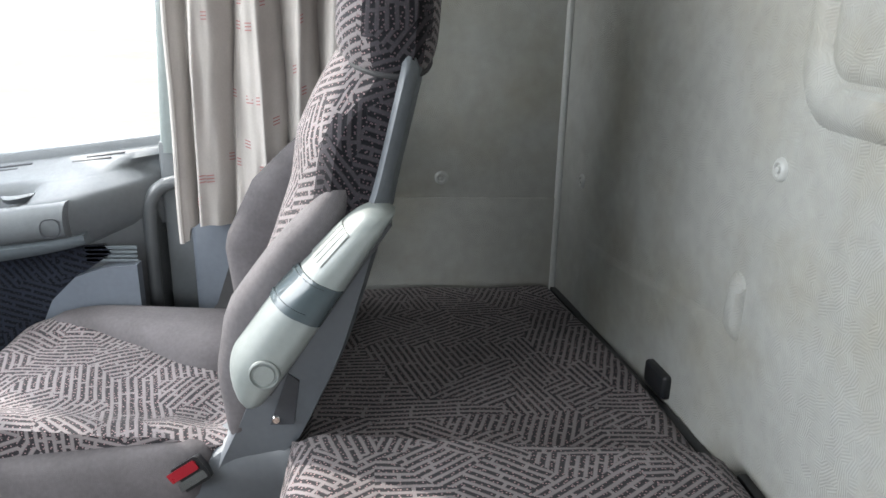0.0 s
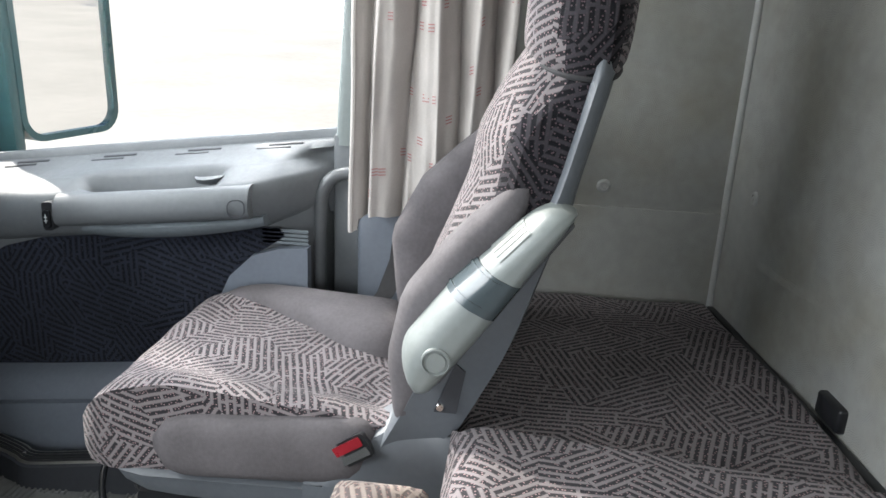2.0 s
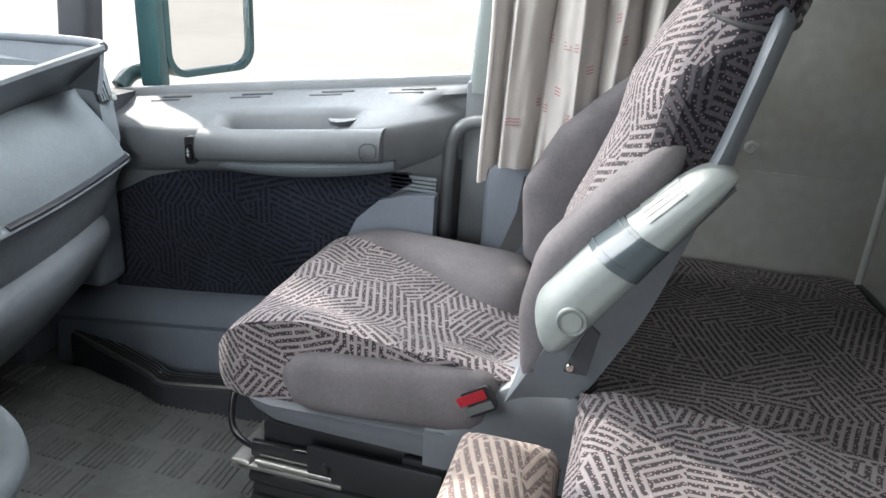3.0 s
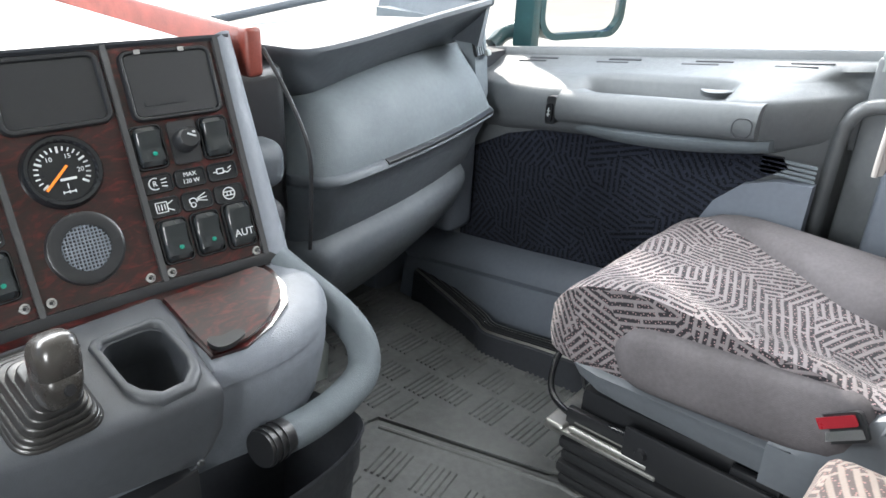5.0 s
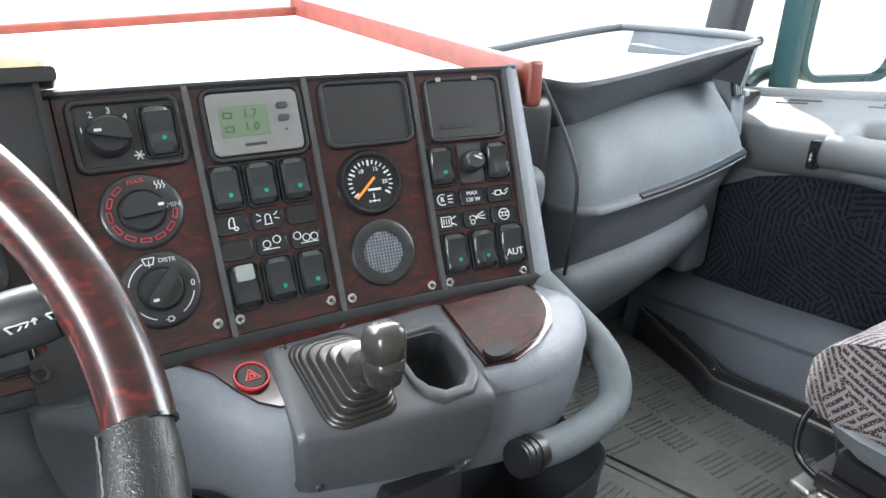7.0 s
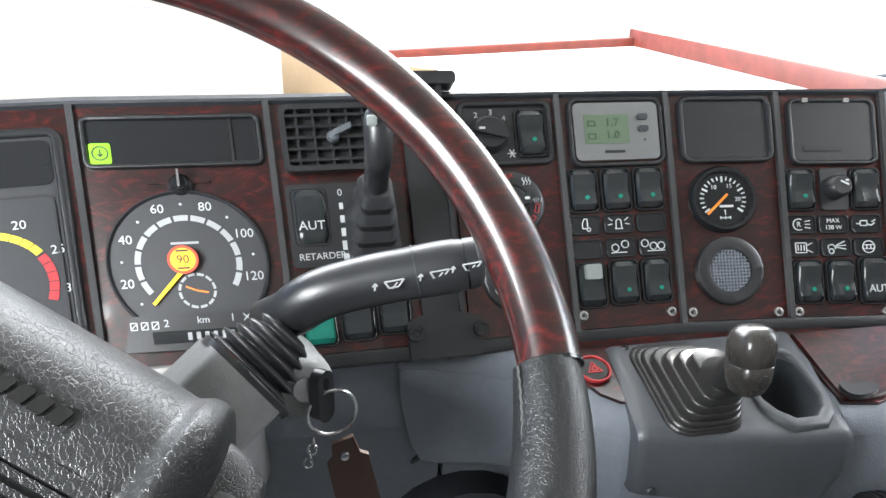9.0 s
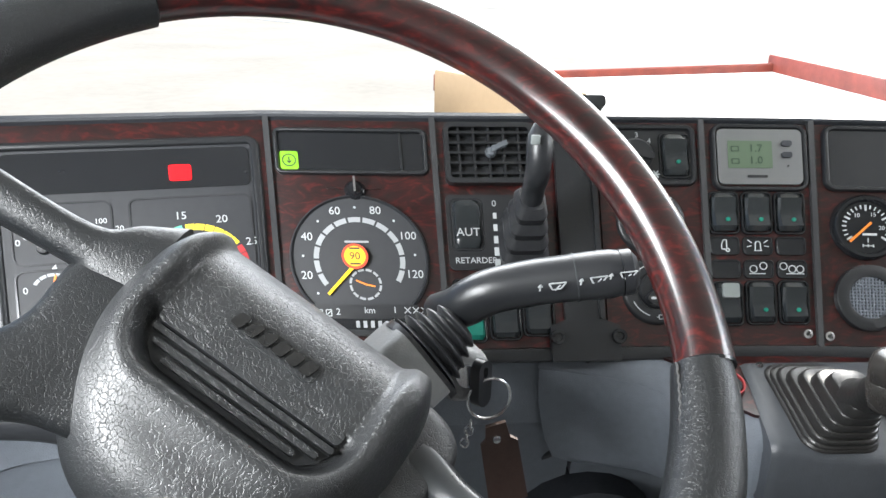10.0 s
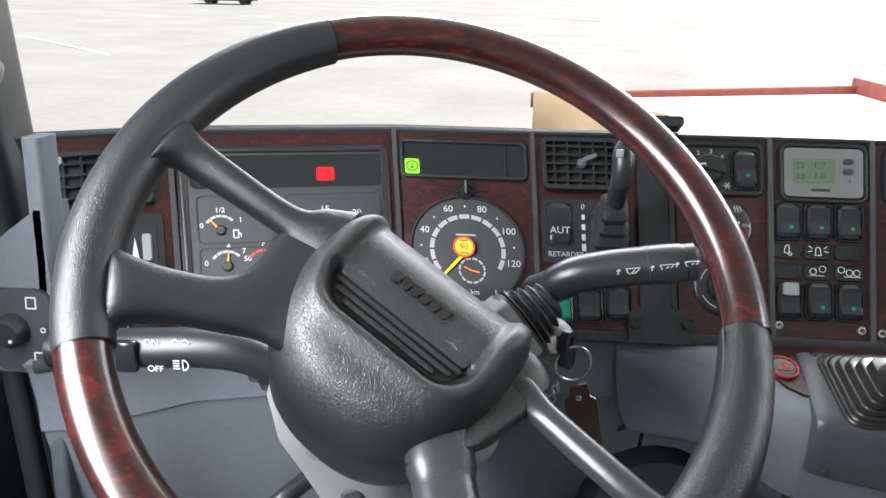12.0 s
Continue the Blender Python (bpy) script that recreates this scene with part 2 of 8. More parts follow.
PLAIN_VELOUR = material("plain_grey_velour", (0.095, 0.089, 0.094), 0.95, vary=0.22, scale=14, bump=0.5, bump_scale=900, spec=0.12)
SHELL_GREY = material("seat_shell_plastic", (0.090, 0.101, 0.114), 0.48, bump=0.15, bump_scale=900)
ARM_GREY = material("armrest_plastic", (0.185, 0.205, 0.200), 0.42, vary=0.12, bump=0.08, bump_scale=700)
ARM_BAND = material("armrest_band", (0.055, 0.07, 0.076), 0.18, vary=0.1)
DASH_GREY = material("dash_plastic", (0.145, 0.162, 0.188), 0.58, bump=0.5, bump_scale=800, spec=0.35)
PAS_GREY = material("passenger_dash_skin", (0.085, 0.098, 0.112), 0.58, bump=0.5, bump_scale=700, spec=0.35)
DASH_DARK = material("dark_plastic", (0.027, 0.030, 0.036), 0.55, bump=0.4, bump_scale=800, spec=0.4)
DASH_PALE = material("pale_dash_skin", (0.112, 0.132, 0.146), 0.66, bump=0.5, bump_scale=700, spec=0.25)
BLACK = material("black_plastic", (0.014, 0.015, 0.017), 0.36, bump=0.06, bump_scale=600)
ROCKER = material("rocker_plastic", (0.015, 0.018, 0.020), 0.24, vary=0.06, scale=3)
STRIP = material("strip_plastic", (0.085, 0.087, 0.092), 0.16, metal=0.55, vary=0.08, spec=0.8)
FASCIA_BLACK = material("fascia_plastic", (0.012, 0.013, 0.015), 0.32, vary=0.15, bump=0.2, bump_scale=900)
BLACK_GLOSS = material("black_gloss", (0.012, 0.013, 0.015), 0.16)
RUBBER = material("rubber", (0.020, 0.021, 0.023), 0.38, vary=0.25, bump=0.3, bump_scale=300)
MAT_RUBBER = material("floor_mat_rubber", (0.10, 0.105, 0.104), 0.62, vary=0.3, scale=6, bump=0.3, bump_scale=350)
DOOR_GREY = material("door_trim_plastic", (0.096, 0.106, 0.114), 0.55, bump=0.5, bump_scale=800, spec=0.35)
DOOR_BLUE = material("door_lower_plastic", (0.105, 0.122, 0.148), 0.5, bump=0.25, bump_scale=700)
RAIL_DARK = material("rail_rubber", (0.030, 0.033, 0.036), 0.45, vary=0.1)
RAIL_GREY = material("rail_plastic", (0.075, 0.082, 0.088), 0.38, vary=0.1, bump=0.2, bump_scale=700)
WALL = wall_vinyl("wall_lining", (0.31, 0.315, 0.30))
CEILING = material("ceiling_cloth", (0.60, 0.60, 0.57), 0.9)
CURTAIN = material("curtain_cloth", (0.43, 0.405, 0.385), 0.9, vary=0.08, scale=20, bump=0.5, bump_scale=700, spec=0.2)
CURTAIN_RED = material("curtain_print", (0.36, 0.16, 0.16), 0.9)
WOOD = burl("burl_wood")
BOARD_WHITE = material("white_laminate", (0.82, 0.82, 0.80), 0.35, vary=0.03)
BOARD_EDGE = material("reddish_wood_edge", (0.15, 0.030, 0.020), 0.45, vary=0.35, scale=40)
BEIGE = material("beige_board", (0.42, 0.29, 0.17), 0.6, vary=0.08)
CHROME = material("polished_metal", (0.55, 0.55, 0.56), 0.22, metal=1.0, vary=0.05)
STEEL = material("bare_steel", (0.42, 0.42, 0.40), 0.38, metal=0.9, vary=0.2)
SILVER = material("silver_bezel", (0.15, 0.155, 0.155), 0.42, metal=0.3, vary=0.05)
LCD = material("lcd_green", (0.085, 0.125, 0.08), 0.3, vary=0.04)
LCD_INK = material("lcd_ink", (0.03, 0.06, 0.035), 0.5)
WHITE_INK = material("white_print", (0.44, 0.46, 0.47), 0.5, vary=0.03)
GREY_INK = material("grey_print", (0.30, 0.31, 0.32), 0.5, vary=0.05)
RED_INK = material("red_print", (0.36, 0.025, 0.03), 0.5, vary=0.05)
YELLOW_INK = material("yellow_print", (0.75, 0.55, 0.03), 0.5, vary=0.04)
GREEN_INK = material("green_print", (0.10, 0.45, 0.30), 0.5, vary=0.04)
ORANGE = material("orange_needle", (0.85, 0.22, 0.02), 0.4, vary=0.03)
# needle brightened by a weak emission of its own, without a lamp
NEEDLE_YELLOW = glow("glowing_yellow_needle", (0.85, 0.55, 0.01), 0.25)
RED_LAMP = glow("red_warning_lamp", (0.9, 0.002, 0.006), 0.45)
GREEN_LAMP = glow("green_tell_tale", (0.16, 0.42, 0.01), 0.22)
TEAL_LENS = glow("teal_switch_light", (0.0, 0.16, 0.11), 0.05)
TEAL_KEY = material("teal_rocker", (0.0, 0.13, 0.095), 0.35)
# the sticker is no lamp; a faint glow is put into its colour
SPEED_SIGN = glow("glowing_orange_sticker", (0.85, 0.42, 0.02), 0.2)
SPEED_RED = material("red_sticker_ring", (0.65, 0.06, 0.02), 0.5)
DIAL = material("dial_face", (0.017, 0.0185, 0.022), 0.55, vary=0.05)
HUB_SKIN = leather("hub_skin", (0.0145, 0.0155, 0.0165), 0.40, 400, 0.36, 0.5)
GAITER = material("gaiter_rubber", (0.016, 0.0155, 0.015), 0.36, vary=0.3, bump=0.2, bump_scale=300)
KNOB = material("worn_knob", (0.036, 0.033, 0.030), 0.26, vary=0.3, scale=60)
MODULE = material("module_plastic", (0.050, 0.055, 0.063), 0.45, bump=0.2, bump_scale=800)
SPOKE_BARE = material("worn_spoke", (0.022, 0.024, 0.026), 0.30, vary=0.2, scale=30)
EMBLEM = material("emblem_plastic", (0.009, 0.009, 0.009), 0.28)
SHROUD_GREY = material("column_shroud", (0.19, 0.193, 0.195), 0.5, bump=0.3, bump_scale=700)
RIM_LEATHER = leather("rim_leather", (0.0075, 0.0085, 0.0095), 0.38, 440, 0.28, 0.5)
FOB_LEATHER = leather("fob_leather", (0.05, 0.025, 0.018), 0.5, 500, 0.3)
BUCKLE_RED = material("red_buckle_button", (0.24, 0.012, 0.02), 0.3)
WEBBING = material("belt_webbing", (0.02, 0.02, 0.022), 0.7)
ASPHALT = material("dusty_paving", (0.50, 0.46, 0.385), 0.85, vary=0.14, scale=0.35, bump=0.4, bump_scale=40)
LINE_PAINT = material("road_paint", (0.75, 0.75, 0.72), 0.7)
MIRROR = material("mirror_glass", (0.9, 0.9, 0.9), 0.02, metal=1.0, vary=0.0)
MIRROR_CASE = material("teal_mirror_case", (0.018, 0.052, 0.056), 0.3, vary=0.15)
BODY_PAINT = material("white_cab_paint", (0.62, 0.64, 0.62), 0.3)
CAR_DARK = material("dark_car_paint", (0.02, 0.025, 0.03), 0.2)
CAR_WHITE = material("white_car_paint", (0.7, 0.7, 0.7), 0.2)
CAR_GLASS = material("car_window", (0.02, 0.025, 0.03), 0.08)
LEAF = material("leaves", (0.06, 0.12, 0.03), 0.7, vary=0.4, scale=3)
BARK = material("bark", (0.10, 0.07, 0.05), 0.9, vary=0.3)
GLASS = glass("window_glass")


# ---- shaping tools ----
BASE = {}


def thing(name, at, label, category, group="", kind=""):
    """An Empty at a thing's base, that carries its parts."""
    ob = new(name)
    ob.empty_display_size = 0.05
    ob.location = at
    BASE[ob] = Vector(at)
    return tagged(ob, label, category, group, kind)


def uv_metres(bm):
    """Lays a map in metres on each face, along the axis that it faces most."""
    layer = bm.loops.layers.uv.get("metres") or bm.loops.layers.uv.new("metres")
    for f in bm.faces:
        x, y, z = (abs(c) for c in f.normal)
        a, b = (1, 2) if x > y and x > z else ((0, 2) if y > z else (0, 1))
        for lp in f.loops:
            lp[layer].uv = (lp.vert.co[a], lp.vert.co[b])


def part(name, bm, mat, parent=None, label="", smooth=40, uv=True):
    """Links a bmesh, given in world metres, as one mesh under a thing or a part."""
    bm.normal_update()
    if uv:
        uv_metres(bm)
    base = BASE[parent] if parent else Vector((0, 0, 0))
    bmesh.ops.translate(bm, verts=bm.verts, vec=-base)
    me = bpy.data.meshes.new(name)
    bm.to_mesh(me)
    bm.free()
    if smooth:
        me.shade_smooth()
        me.set_sharp_from_angle(angle=radians(smooth))
    me.materials.append(mat)
    ob = new(name, me)
    if parent:
        ob.parent = parent
    BASE[ob] = base
    return tagged(ob, label)


def setting(name, bm, mat, label, category, smooth=40):
    return tagged(part(name, bm, mat, None, label, smooth), label, category, kind="structure")


def mapped(bm, f):
    for v in bm.verts:
        v.co = Vector(f(*v.co))
    bm.normal_update()
    return bm


def box(x0, x1, y0, y1, z0, z1, bevel=0.0, seg=2):
    bm = bmesh.new()
    bmesh.ops.create_cube(bm, size=1)
    for v in bm.verts:
        v.co = Vector(((x0 + x1) / 2 + v.co.x * (x1 - x0), (y0 + y1) / 2 + v.co.y * (y1 - y0), (z0 + z1) / 2 + v.co.z * (z1 - z0)))
    if bevel:
        bmesh.ops.bevel(bm, geom=bm.edges[:], offset=bevel, segments=seg, affect="EDGES", profile=0.5)
    return bm


def rrect(a0, a1, b0, b1, r, n=4):
    """A rounded rectangle's outline, anticlockwise."""
    out = []
    for cx, cy, s in ((a1 - r, b0 + r, -90), (a1 - r, b1 - r, 0), (a0 + r, b1 - r, 90), (a0 + r, b0 + r, 180)):
        for i in range(n + 1):
            w = radians(s + 90 * i / n)
            out.append((cx + r * math.cos(w), cy + r * math.sin(w)))
    return out


def disc_line(cx, cy, r, n=32, a0=0, a1=360):
    full = abs(a1 - a0) >= 360
    return [(cx + r * math.cos(radians(a0 + (a1 - a0) * i / (n if full else n - 1))), cy + r * math.sin(radians(a0 + (a1 - a0) * i / (n if full else n - 1)))) for i in range(n)]


def prism(outline, h0, h1, bevel=0.0, seg=2):
    """An outline in the first two coordinates, raised along the third; its top edge rounded."""
    bm = bmesh.new()
    low = [bm.verts.new((a, b, h0)) for a, b in outline]
    top = [bm.verts.new((a, b, h1)) for a, b in outline]
    k = len(outline)
    bm.faces.new(top)
    bm.faces.new(low[::-1])
    for i in range(k):
        bm.faces.new((low[i], low[(i + 1) % k], top[(i + 1) % k], top[i]))
    if bevel:
        edges = [e for e in bm.edges if e.verts[0].co.z == h1 and e.verts[1].co.z == h1]
        bmesh.ops.bevel(bm, geom=edges, offset=bevel, segments=seg, affect="EDGES", profile=0.5)
    bmesh.ops.recalc_face_normals(bm, faces=bm.faces[:])
    return bm


def frame_prism(outer, inner, h0, h1):
    """A flat ring between two outlines with the same number of corners."""
    bm = bmesh.new()
    k = len(outer)
    r = [[bm.verts.new((a, b, h)) for a, b in o] for o, h in ((outer, h0), (outer, h1), (inner, h1), (inner, h0))]
    for i in range(k):
        j = (i + 1) % k
        for m in range(4):
            bm.faces.new((r[m][i], r[m][j], r[(m + 1) % 4][j], r[(m + 1) % 4][i]))
    bmesh.ops.recalc_face_normals(bm, faces=bm.faces[:])
    return bm


def loft(rings, closed=True, caps=True):
    """A skin over rings of equal length, with a map in metres along them."""
    bm = bmesh.new()
    layer = bm.loops.layers.uv.new("metres")
    rows = [[bm.verts.new(p) for p in r] for r in rings]
    k = len(rings[0])
    us = [[0.0] for _ in rings]
    for i, r in enumerate(rings):
        for j in range(k):
            us[i].append(us[i][-1] + (Vector(r[(j + 1) % k]) - Vector(r[j])).length)
    vs = [0.0]
    for i in range(1, len(rings)):
        vs.append(vs[-1] + (sum((Vector(p) for p in rings[i]), Vector()) / k - sum((Vector(p) for p in rings[i - 1]), Vector()) / k).length)
    mid = sum(u[-1] for u in us) / len(us)
    for i in range(len(rows) - 1):
        for j in range(k if closed else k - 1):
            a, b = j, (j + 1) % k
            f = bm.faces.new((rows[i][a], rows[i][b], rows[i + 1][b], rows[i + 1][a]))
            for lp, (p, q) in zip(f.loops, ((i, j), (i, j + 1), (i + 1, j + 1), (i + 1, j))):
                lp[layer].uv = (us[p][q] / max(us[p][-1], 1e-6) * mid, vs[p])
    if caps and closed:
        bm.faces.new(rows[0][::-1])
        bm.faces.new(rows[-1])
    bmesh.ops.recalc_face_normals(bm, faces=bm.faces[:])
    return bm


def curve_points(pts, steps=6, closed=False):
    """Points on a smooth line through the given ones."""
    p = [Vector(q) for q in pts]
    n = len(p)
    out = []
    for i in range(n if closed else n - 1):
        a = p[(i - 1) % n] if closed or i > 0 else p[i] * 2 - p[i + 1]
        b, c = p[i], p[(i + 1) % n]
        d = p[(i + 2) % n] if closed or i + 2 < n else c * 2 - b
        for s in range(steps):
            t = s / steps
            out.append(0.5 * (2 * b + (c - a) * t + (2 * a - 5 * b + 4 * c - d) * t * t + (3 * b - a - 3 * c + d) * t ** 3))
    if not closed:
        out.append(p[-1])
    return out


def tube(pts, radius, n=12, closed=False, flat=1.0, caps=True):
    """A round bar along a line; radius may be a list, one for each point."""
    p = [Vector(q) for q in pts]
    k = len(p)
    side = None
    rings = []
    for i in range(k):
        a = p[(i - 1) % k] if closed or i > 0 else p[i]
        b = p[(i + 1) % k] if closed or i < k - 1 else p[i]
        d = (b - a).normalized()
        if side is None:
            side = d.cross(Vector((0, 0, 1)) if abs(d.z) < 0.9 else Vector((0, 1, 0))).normalized()
        side = (side - d * side.dot(d)).normalized()
        up = d.cross(side)
        r = radius[i] if isinstance(radius, (list, tuple)) else radius
        rings.append([p[i] + r * (math.cos(2 * math.pi * j / n) * side + flat * math.sin(2 * math.pi * j / n) * up) for j in range(n)])
    if closed:
        rings.append(rings[0])
    bm = loft(rings, True, caps and not closed)
    if closed:
        bmesh.ops.remove_doubles(bm, verts=bm.verts, dist=1e-6)
    return bm


def merged(*parts_of):
    """One bmesh out of several, for the pieces of one part."""
    bm = parts_of[0]
    for other in parts_of[1:]:
        me = bpy.data.meshes.new("scratch")
        other.to_mesh(me)
        other.free()
        bm.from_mesh(me)
        bpy.data.meshes.remove(me)
    return bm


def lathe(profile, n=28):
    """A turned shape round the third axis from (radius, height) pairs."""
    return loft([[(r * math.cos(2 * math.pi * j / n), r * math.sin(2 * math.pi * j / n), h) for j in range(n)] for r, h in profile])


def lettering(words, size, align="CENTER", thick=0.0004):
    """Raised print in the first two coordinates."""
    cu = bpy.data.curves.new("print", "FONT")
    cu.body, cu.size, cu.align_x, cu.align_y, cu.extrude, cu.resolution_u = words, size, align, "CENTER", thick / 2, 3
    ob = new("print", cu)
    me = bpy.data.meshes.new_from_object(ob.evaluated_get(bpy.context.evaluated_depsgraph_get()))
    bm = bmesh.new()
    bm.from_mesh(me)
    bpy.data.objects.remove(ob)
    bpy.data.curves.remove(cu)
    bpy.data.meshes.remove(me)
    return bm


def strokes(lines, width, h0=0.0, h1=0.0005):
    """Thin flat bars along pairs of points in the first two coordinates."""
    bm = None
    for (ax, ay), (bx, by) in lines:
        d = Vector((bx - ax, by - ay))
        s = Vector((-d.y, d.x)).normalized() * width / 2
        q = prism([(ax - s.x, ay - s.y), (bx - s.x, by - s.y), (bx + s.x, by + s.y), (ax + s.x, ay + s.y)], h0, h1)
        bm = q if bm is None else merged(bm, q)
    return bm


def polyline(pts, closed=False):
    return [(pts[i], pts[(i + 1) % len(pts)]) for i in range(len(pts) if closed else len(pts) - 1)]


def placed(bm, dx=0, dy=0, dz=0, turn=0):
    c, s = math.cos(radians(turn)), math.sin(radians(turn))
    return mapped(bm, lambda x, y, z: (dx + x * c - y * s, dy + x * s + y * c, dz + z))


def smooth_step(a, b, x):
    t = min(1, max(0, (x - a) / (b - a)))
    return t * t * (3 - 2 * t)


# ---- the cab's shell ----
FLOOR, ROOF = 0.536, 2.02
setting("floor", box(-0.90, 1.26, -0.20, 1.80, 0.47, FLOOR), MAT_RUBBER, "dark rubber covered floor of a lorry cab", "floor")
setting("ceiling", box(-0.95, 1.30, -0.23, 1.80, ROOF, ROOF + 0.05), CEILING, "pale cloth lined cab ceiling", "ceiling")
REAR = -0.225


def rear_y(x):
    """The rear lining comes forward in a flat bend towards the passenger's corner."""
    return float(np.interp(x, (-0.95, 0.60, 0.75, 0.86, 1.00, 1.23), (-0.228, REAR, -0.220, -0.210, -0.188, -0.150)))


def rear_wall():
    """Lining that stands forward a little below a moulded step near the corner."""
    rows = []
    for i in range(110):
        x = -0.92 + i * (2.17 / 109)
        k = smooth_step(0.690, 0.705, x) * (1 - smooth_step(1.085, 1.11, x))
        y, z = rear_y(x), 1.020 + 0.012 * math.cos((x - 0.7) * 9)
        prof = [(y + 0.006 * k, 0.47), (y + 0.006 * k, z - 0.006), (y + 0.005 * k, z - 0.003), (y + 0.001 * k, z + 0.003), (y, z + 0.007), (y, 1.3), (y, 1.6), (y, ROOF), (REAR - 0.05, ROOF), (REAR - 0.05, 0.47)]
        rows.append([(x, py, pz) for py, pz in prof])
    return loft(rows)


setting("wall_rear", rear_wall(), WALL, "pale grey embossed rear wall lining with stains", "wall")
SIDE = 1.23
setting("wall_right", merged(box(SIDE, SIDE + 0.05, REAR, 0.50, 0.47, ROOF), box(SIDE, SIDE + 0.05, 0.50, 1.27, 1.92, ROOF), box(SIDE - 0.005, SIDE, REAR, 0.30, 0.47, 1.05, 0.002)), WALL, "pale grey embossed side wall lining behind the door", "wall")
# unseen; closed to y 0.84 and coloured dark to cut light from there
setting("wall_left", merged(box(-0.93, -0.88, REAR, 0.84, 0.47, ROOF), box(-0.93, -0.88, 0.84, 1.30, 0.47, 0.80), box(-0.93, -0.88, 0.84, 1.30, 1.92, ROOF)), DOOR_BLUE, "unseen driver side wall, closed and dark to cut light", "wall")
# boxes at y 1.44 and 1.20 added to stop sun leaking under the dash
setting("wall_front", merged(box(-0.95, 1.30, 1.75, 1.80, 0.47, 1.05), box(-0.88, 1.23, 1.44, 1.47, 0.50, 1.06), box(0.425, 1.23, 1.20, 1.76, 1.02, 1.06), box(-0.95, 1.30, 1.70, 1.80, 1.93, ROOF)), DASH_DARK, "dark bulkhead below the windscreen", "wall")
# corner strip where the two linings meet
setting("trim", tube([(SIDE - 0.003, rear_y(SIDE) + 0.003, 0.80), (SIDE - 0.003, rear_y(SIDE) + 0.003, ROOF)], 0.0065, 10), material("corner_strip", (0.42, 0.43, 0.42), 0.5), "grey corner strip between the wall linings", "trim")


def pillar(name, low, top, w, d, mat, label):
    rings = []
    for i in range(7):
        c = Vector(low).lerp(Vector(top), i / 6)
        rings.append([(c.x + a, c.y + b, c.z) for a, b in rrect(-w, w, -d, d, min(w, d) * 0.6)])
    return setting(name, loft(rings), mat, label, "pillar")


PILLAR = material("pillar_plastic", (0.14, 0.165, 0.165), 0.5, bump=0.2, bump_scale=700)
pillar("pillar_b", (1.225, 0.505, 1.13), (1.225, 0.46, ROOF), 0.022, 0.022, PILLAR, "grey-green door pillar at the window's rear edge")
pillar("pillar_a", (1.20, 1.30, 1.02), (1.16, 1.16, ROOF), 0.026, 0.036, DASH_DARK, "dark windscreen pillar beside the passenger window")
pillar("pillar_a", (-0.855, 1.035, 0.93), (-0.852, 0.95, ROOF), 0.028, 0.04, BLACK, "dark windscreen pillar beside the driver's window")


def pane(name, corners, label):
    bm = bmesh.new()
    a = [bm.verts.new(c) for c in corners]
    f = bm.faces.new(a)
    bm.normal_update()
    n = f.normal * 0.004
    b = [bm.verts.new(Vector(c) + n) for c in corners]
    bm.faces.new(b)
    for i in range(4):
        bm.faces.new((a[i], a[(i + 1) % 4], b[(i + 1) % 4], b[i]))
    bmesh.ops.recalc_face_normals(bm, faces=bm.faces[:])
    ob = setting(name, bm, GLASS, label, "window", 0)
    ob.visible_shadow = False
    return ob


pane("window_1", [(1.236, 0.49, 1.08), (1.236, 1.30, 0.99), (1.236, 1.25, 1.95), (1.236, 0.42, 1.95)], "clear passenger door window, closed")
pane("window_2", [(-0.905, 0.83, 0.78), (-0.905, 1.20, 0.78), (-0.905, 1.10, 1.95), (-0.905, 0.83, 1.95)], "clear driver's door window, closed")
pane("windscreen", [(-0.95, 1.79, 1.05), (1.30, 1.79, 1.05), (1.30, 1.73, 1.95), (-0.95, 1.73, 1.95)], "clear wide windscreen of the lorry")

# rear wall mouldings: raised hatch frame, rivets, bump
hatch = thing("wall_hatch", (0.2, REAR, 1.26), "pale grey moulded hatch panel with raised rounded frame", "panel")
def hatch_ring(grow, h):
    return [(a, REAR + h, b) for a, b in rrect(-0.30 - grow, 0.622 + grow, 1.292 - grow, 1.87 + grow, 0.045 + 0.6 * grow, 8)]


part("hatch_frame", loft([hatch_ring(*k) for k in ((0.022, -0.002), (0.016, 0.002), (0.010, 0.0065), (0.003, 0.0085), (-0.006, 0.0085), (-0.013, 0.0065), (-0.018, 0.0015), (-0.022, -0.002))]), WALL, hatch, "", 60)
part("hatch_panel", loft([hatch_ring(*k) for k in ((-0.021, -0.002), (-0.023, 0.0005), (-0.032, 0.003), (-0.036, 0.0035))]), WALL, hatch, "", 60)
SCREEN_GREY = material("rivet_plastic", (0.40, 0.41, 0.40), 0.4)


def rivet(x, y, z, turned=False):
    """A two-piece plastic rivet, on the rear lining or on the side one."""
    r = thing("wall_rivet", (x, y, z), "pale plastic rivet in the wall lining", "rivet", "wall rivets")
    put = (lambda a, b, h: (x - h, y + a, z + b)) if turned else (lambda a, b, h: (x + a, y + h, z + b))
    part("rivet_head", mapped(lathe([(0.001, 0.002), (0.0055, 0.002), (0.0070, 0.0042), (0.0090, 0.0040), (0.0112, 0.0018), (0.0125, -0.001)], 24), put), SCREEN_GREY, r)
    part("rivet_pin", mapped(lathe([(0.001, 0.0045), (0.0028, 0.0045), (0.0036, 0.0035), (0.0038, 0.001)], 14), put), SCREEN_GREY, r)


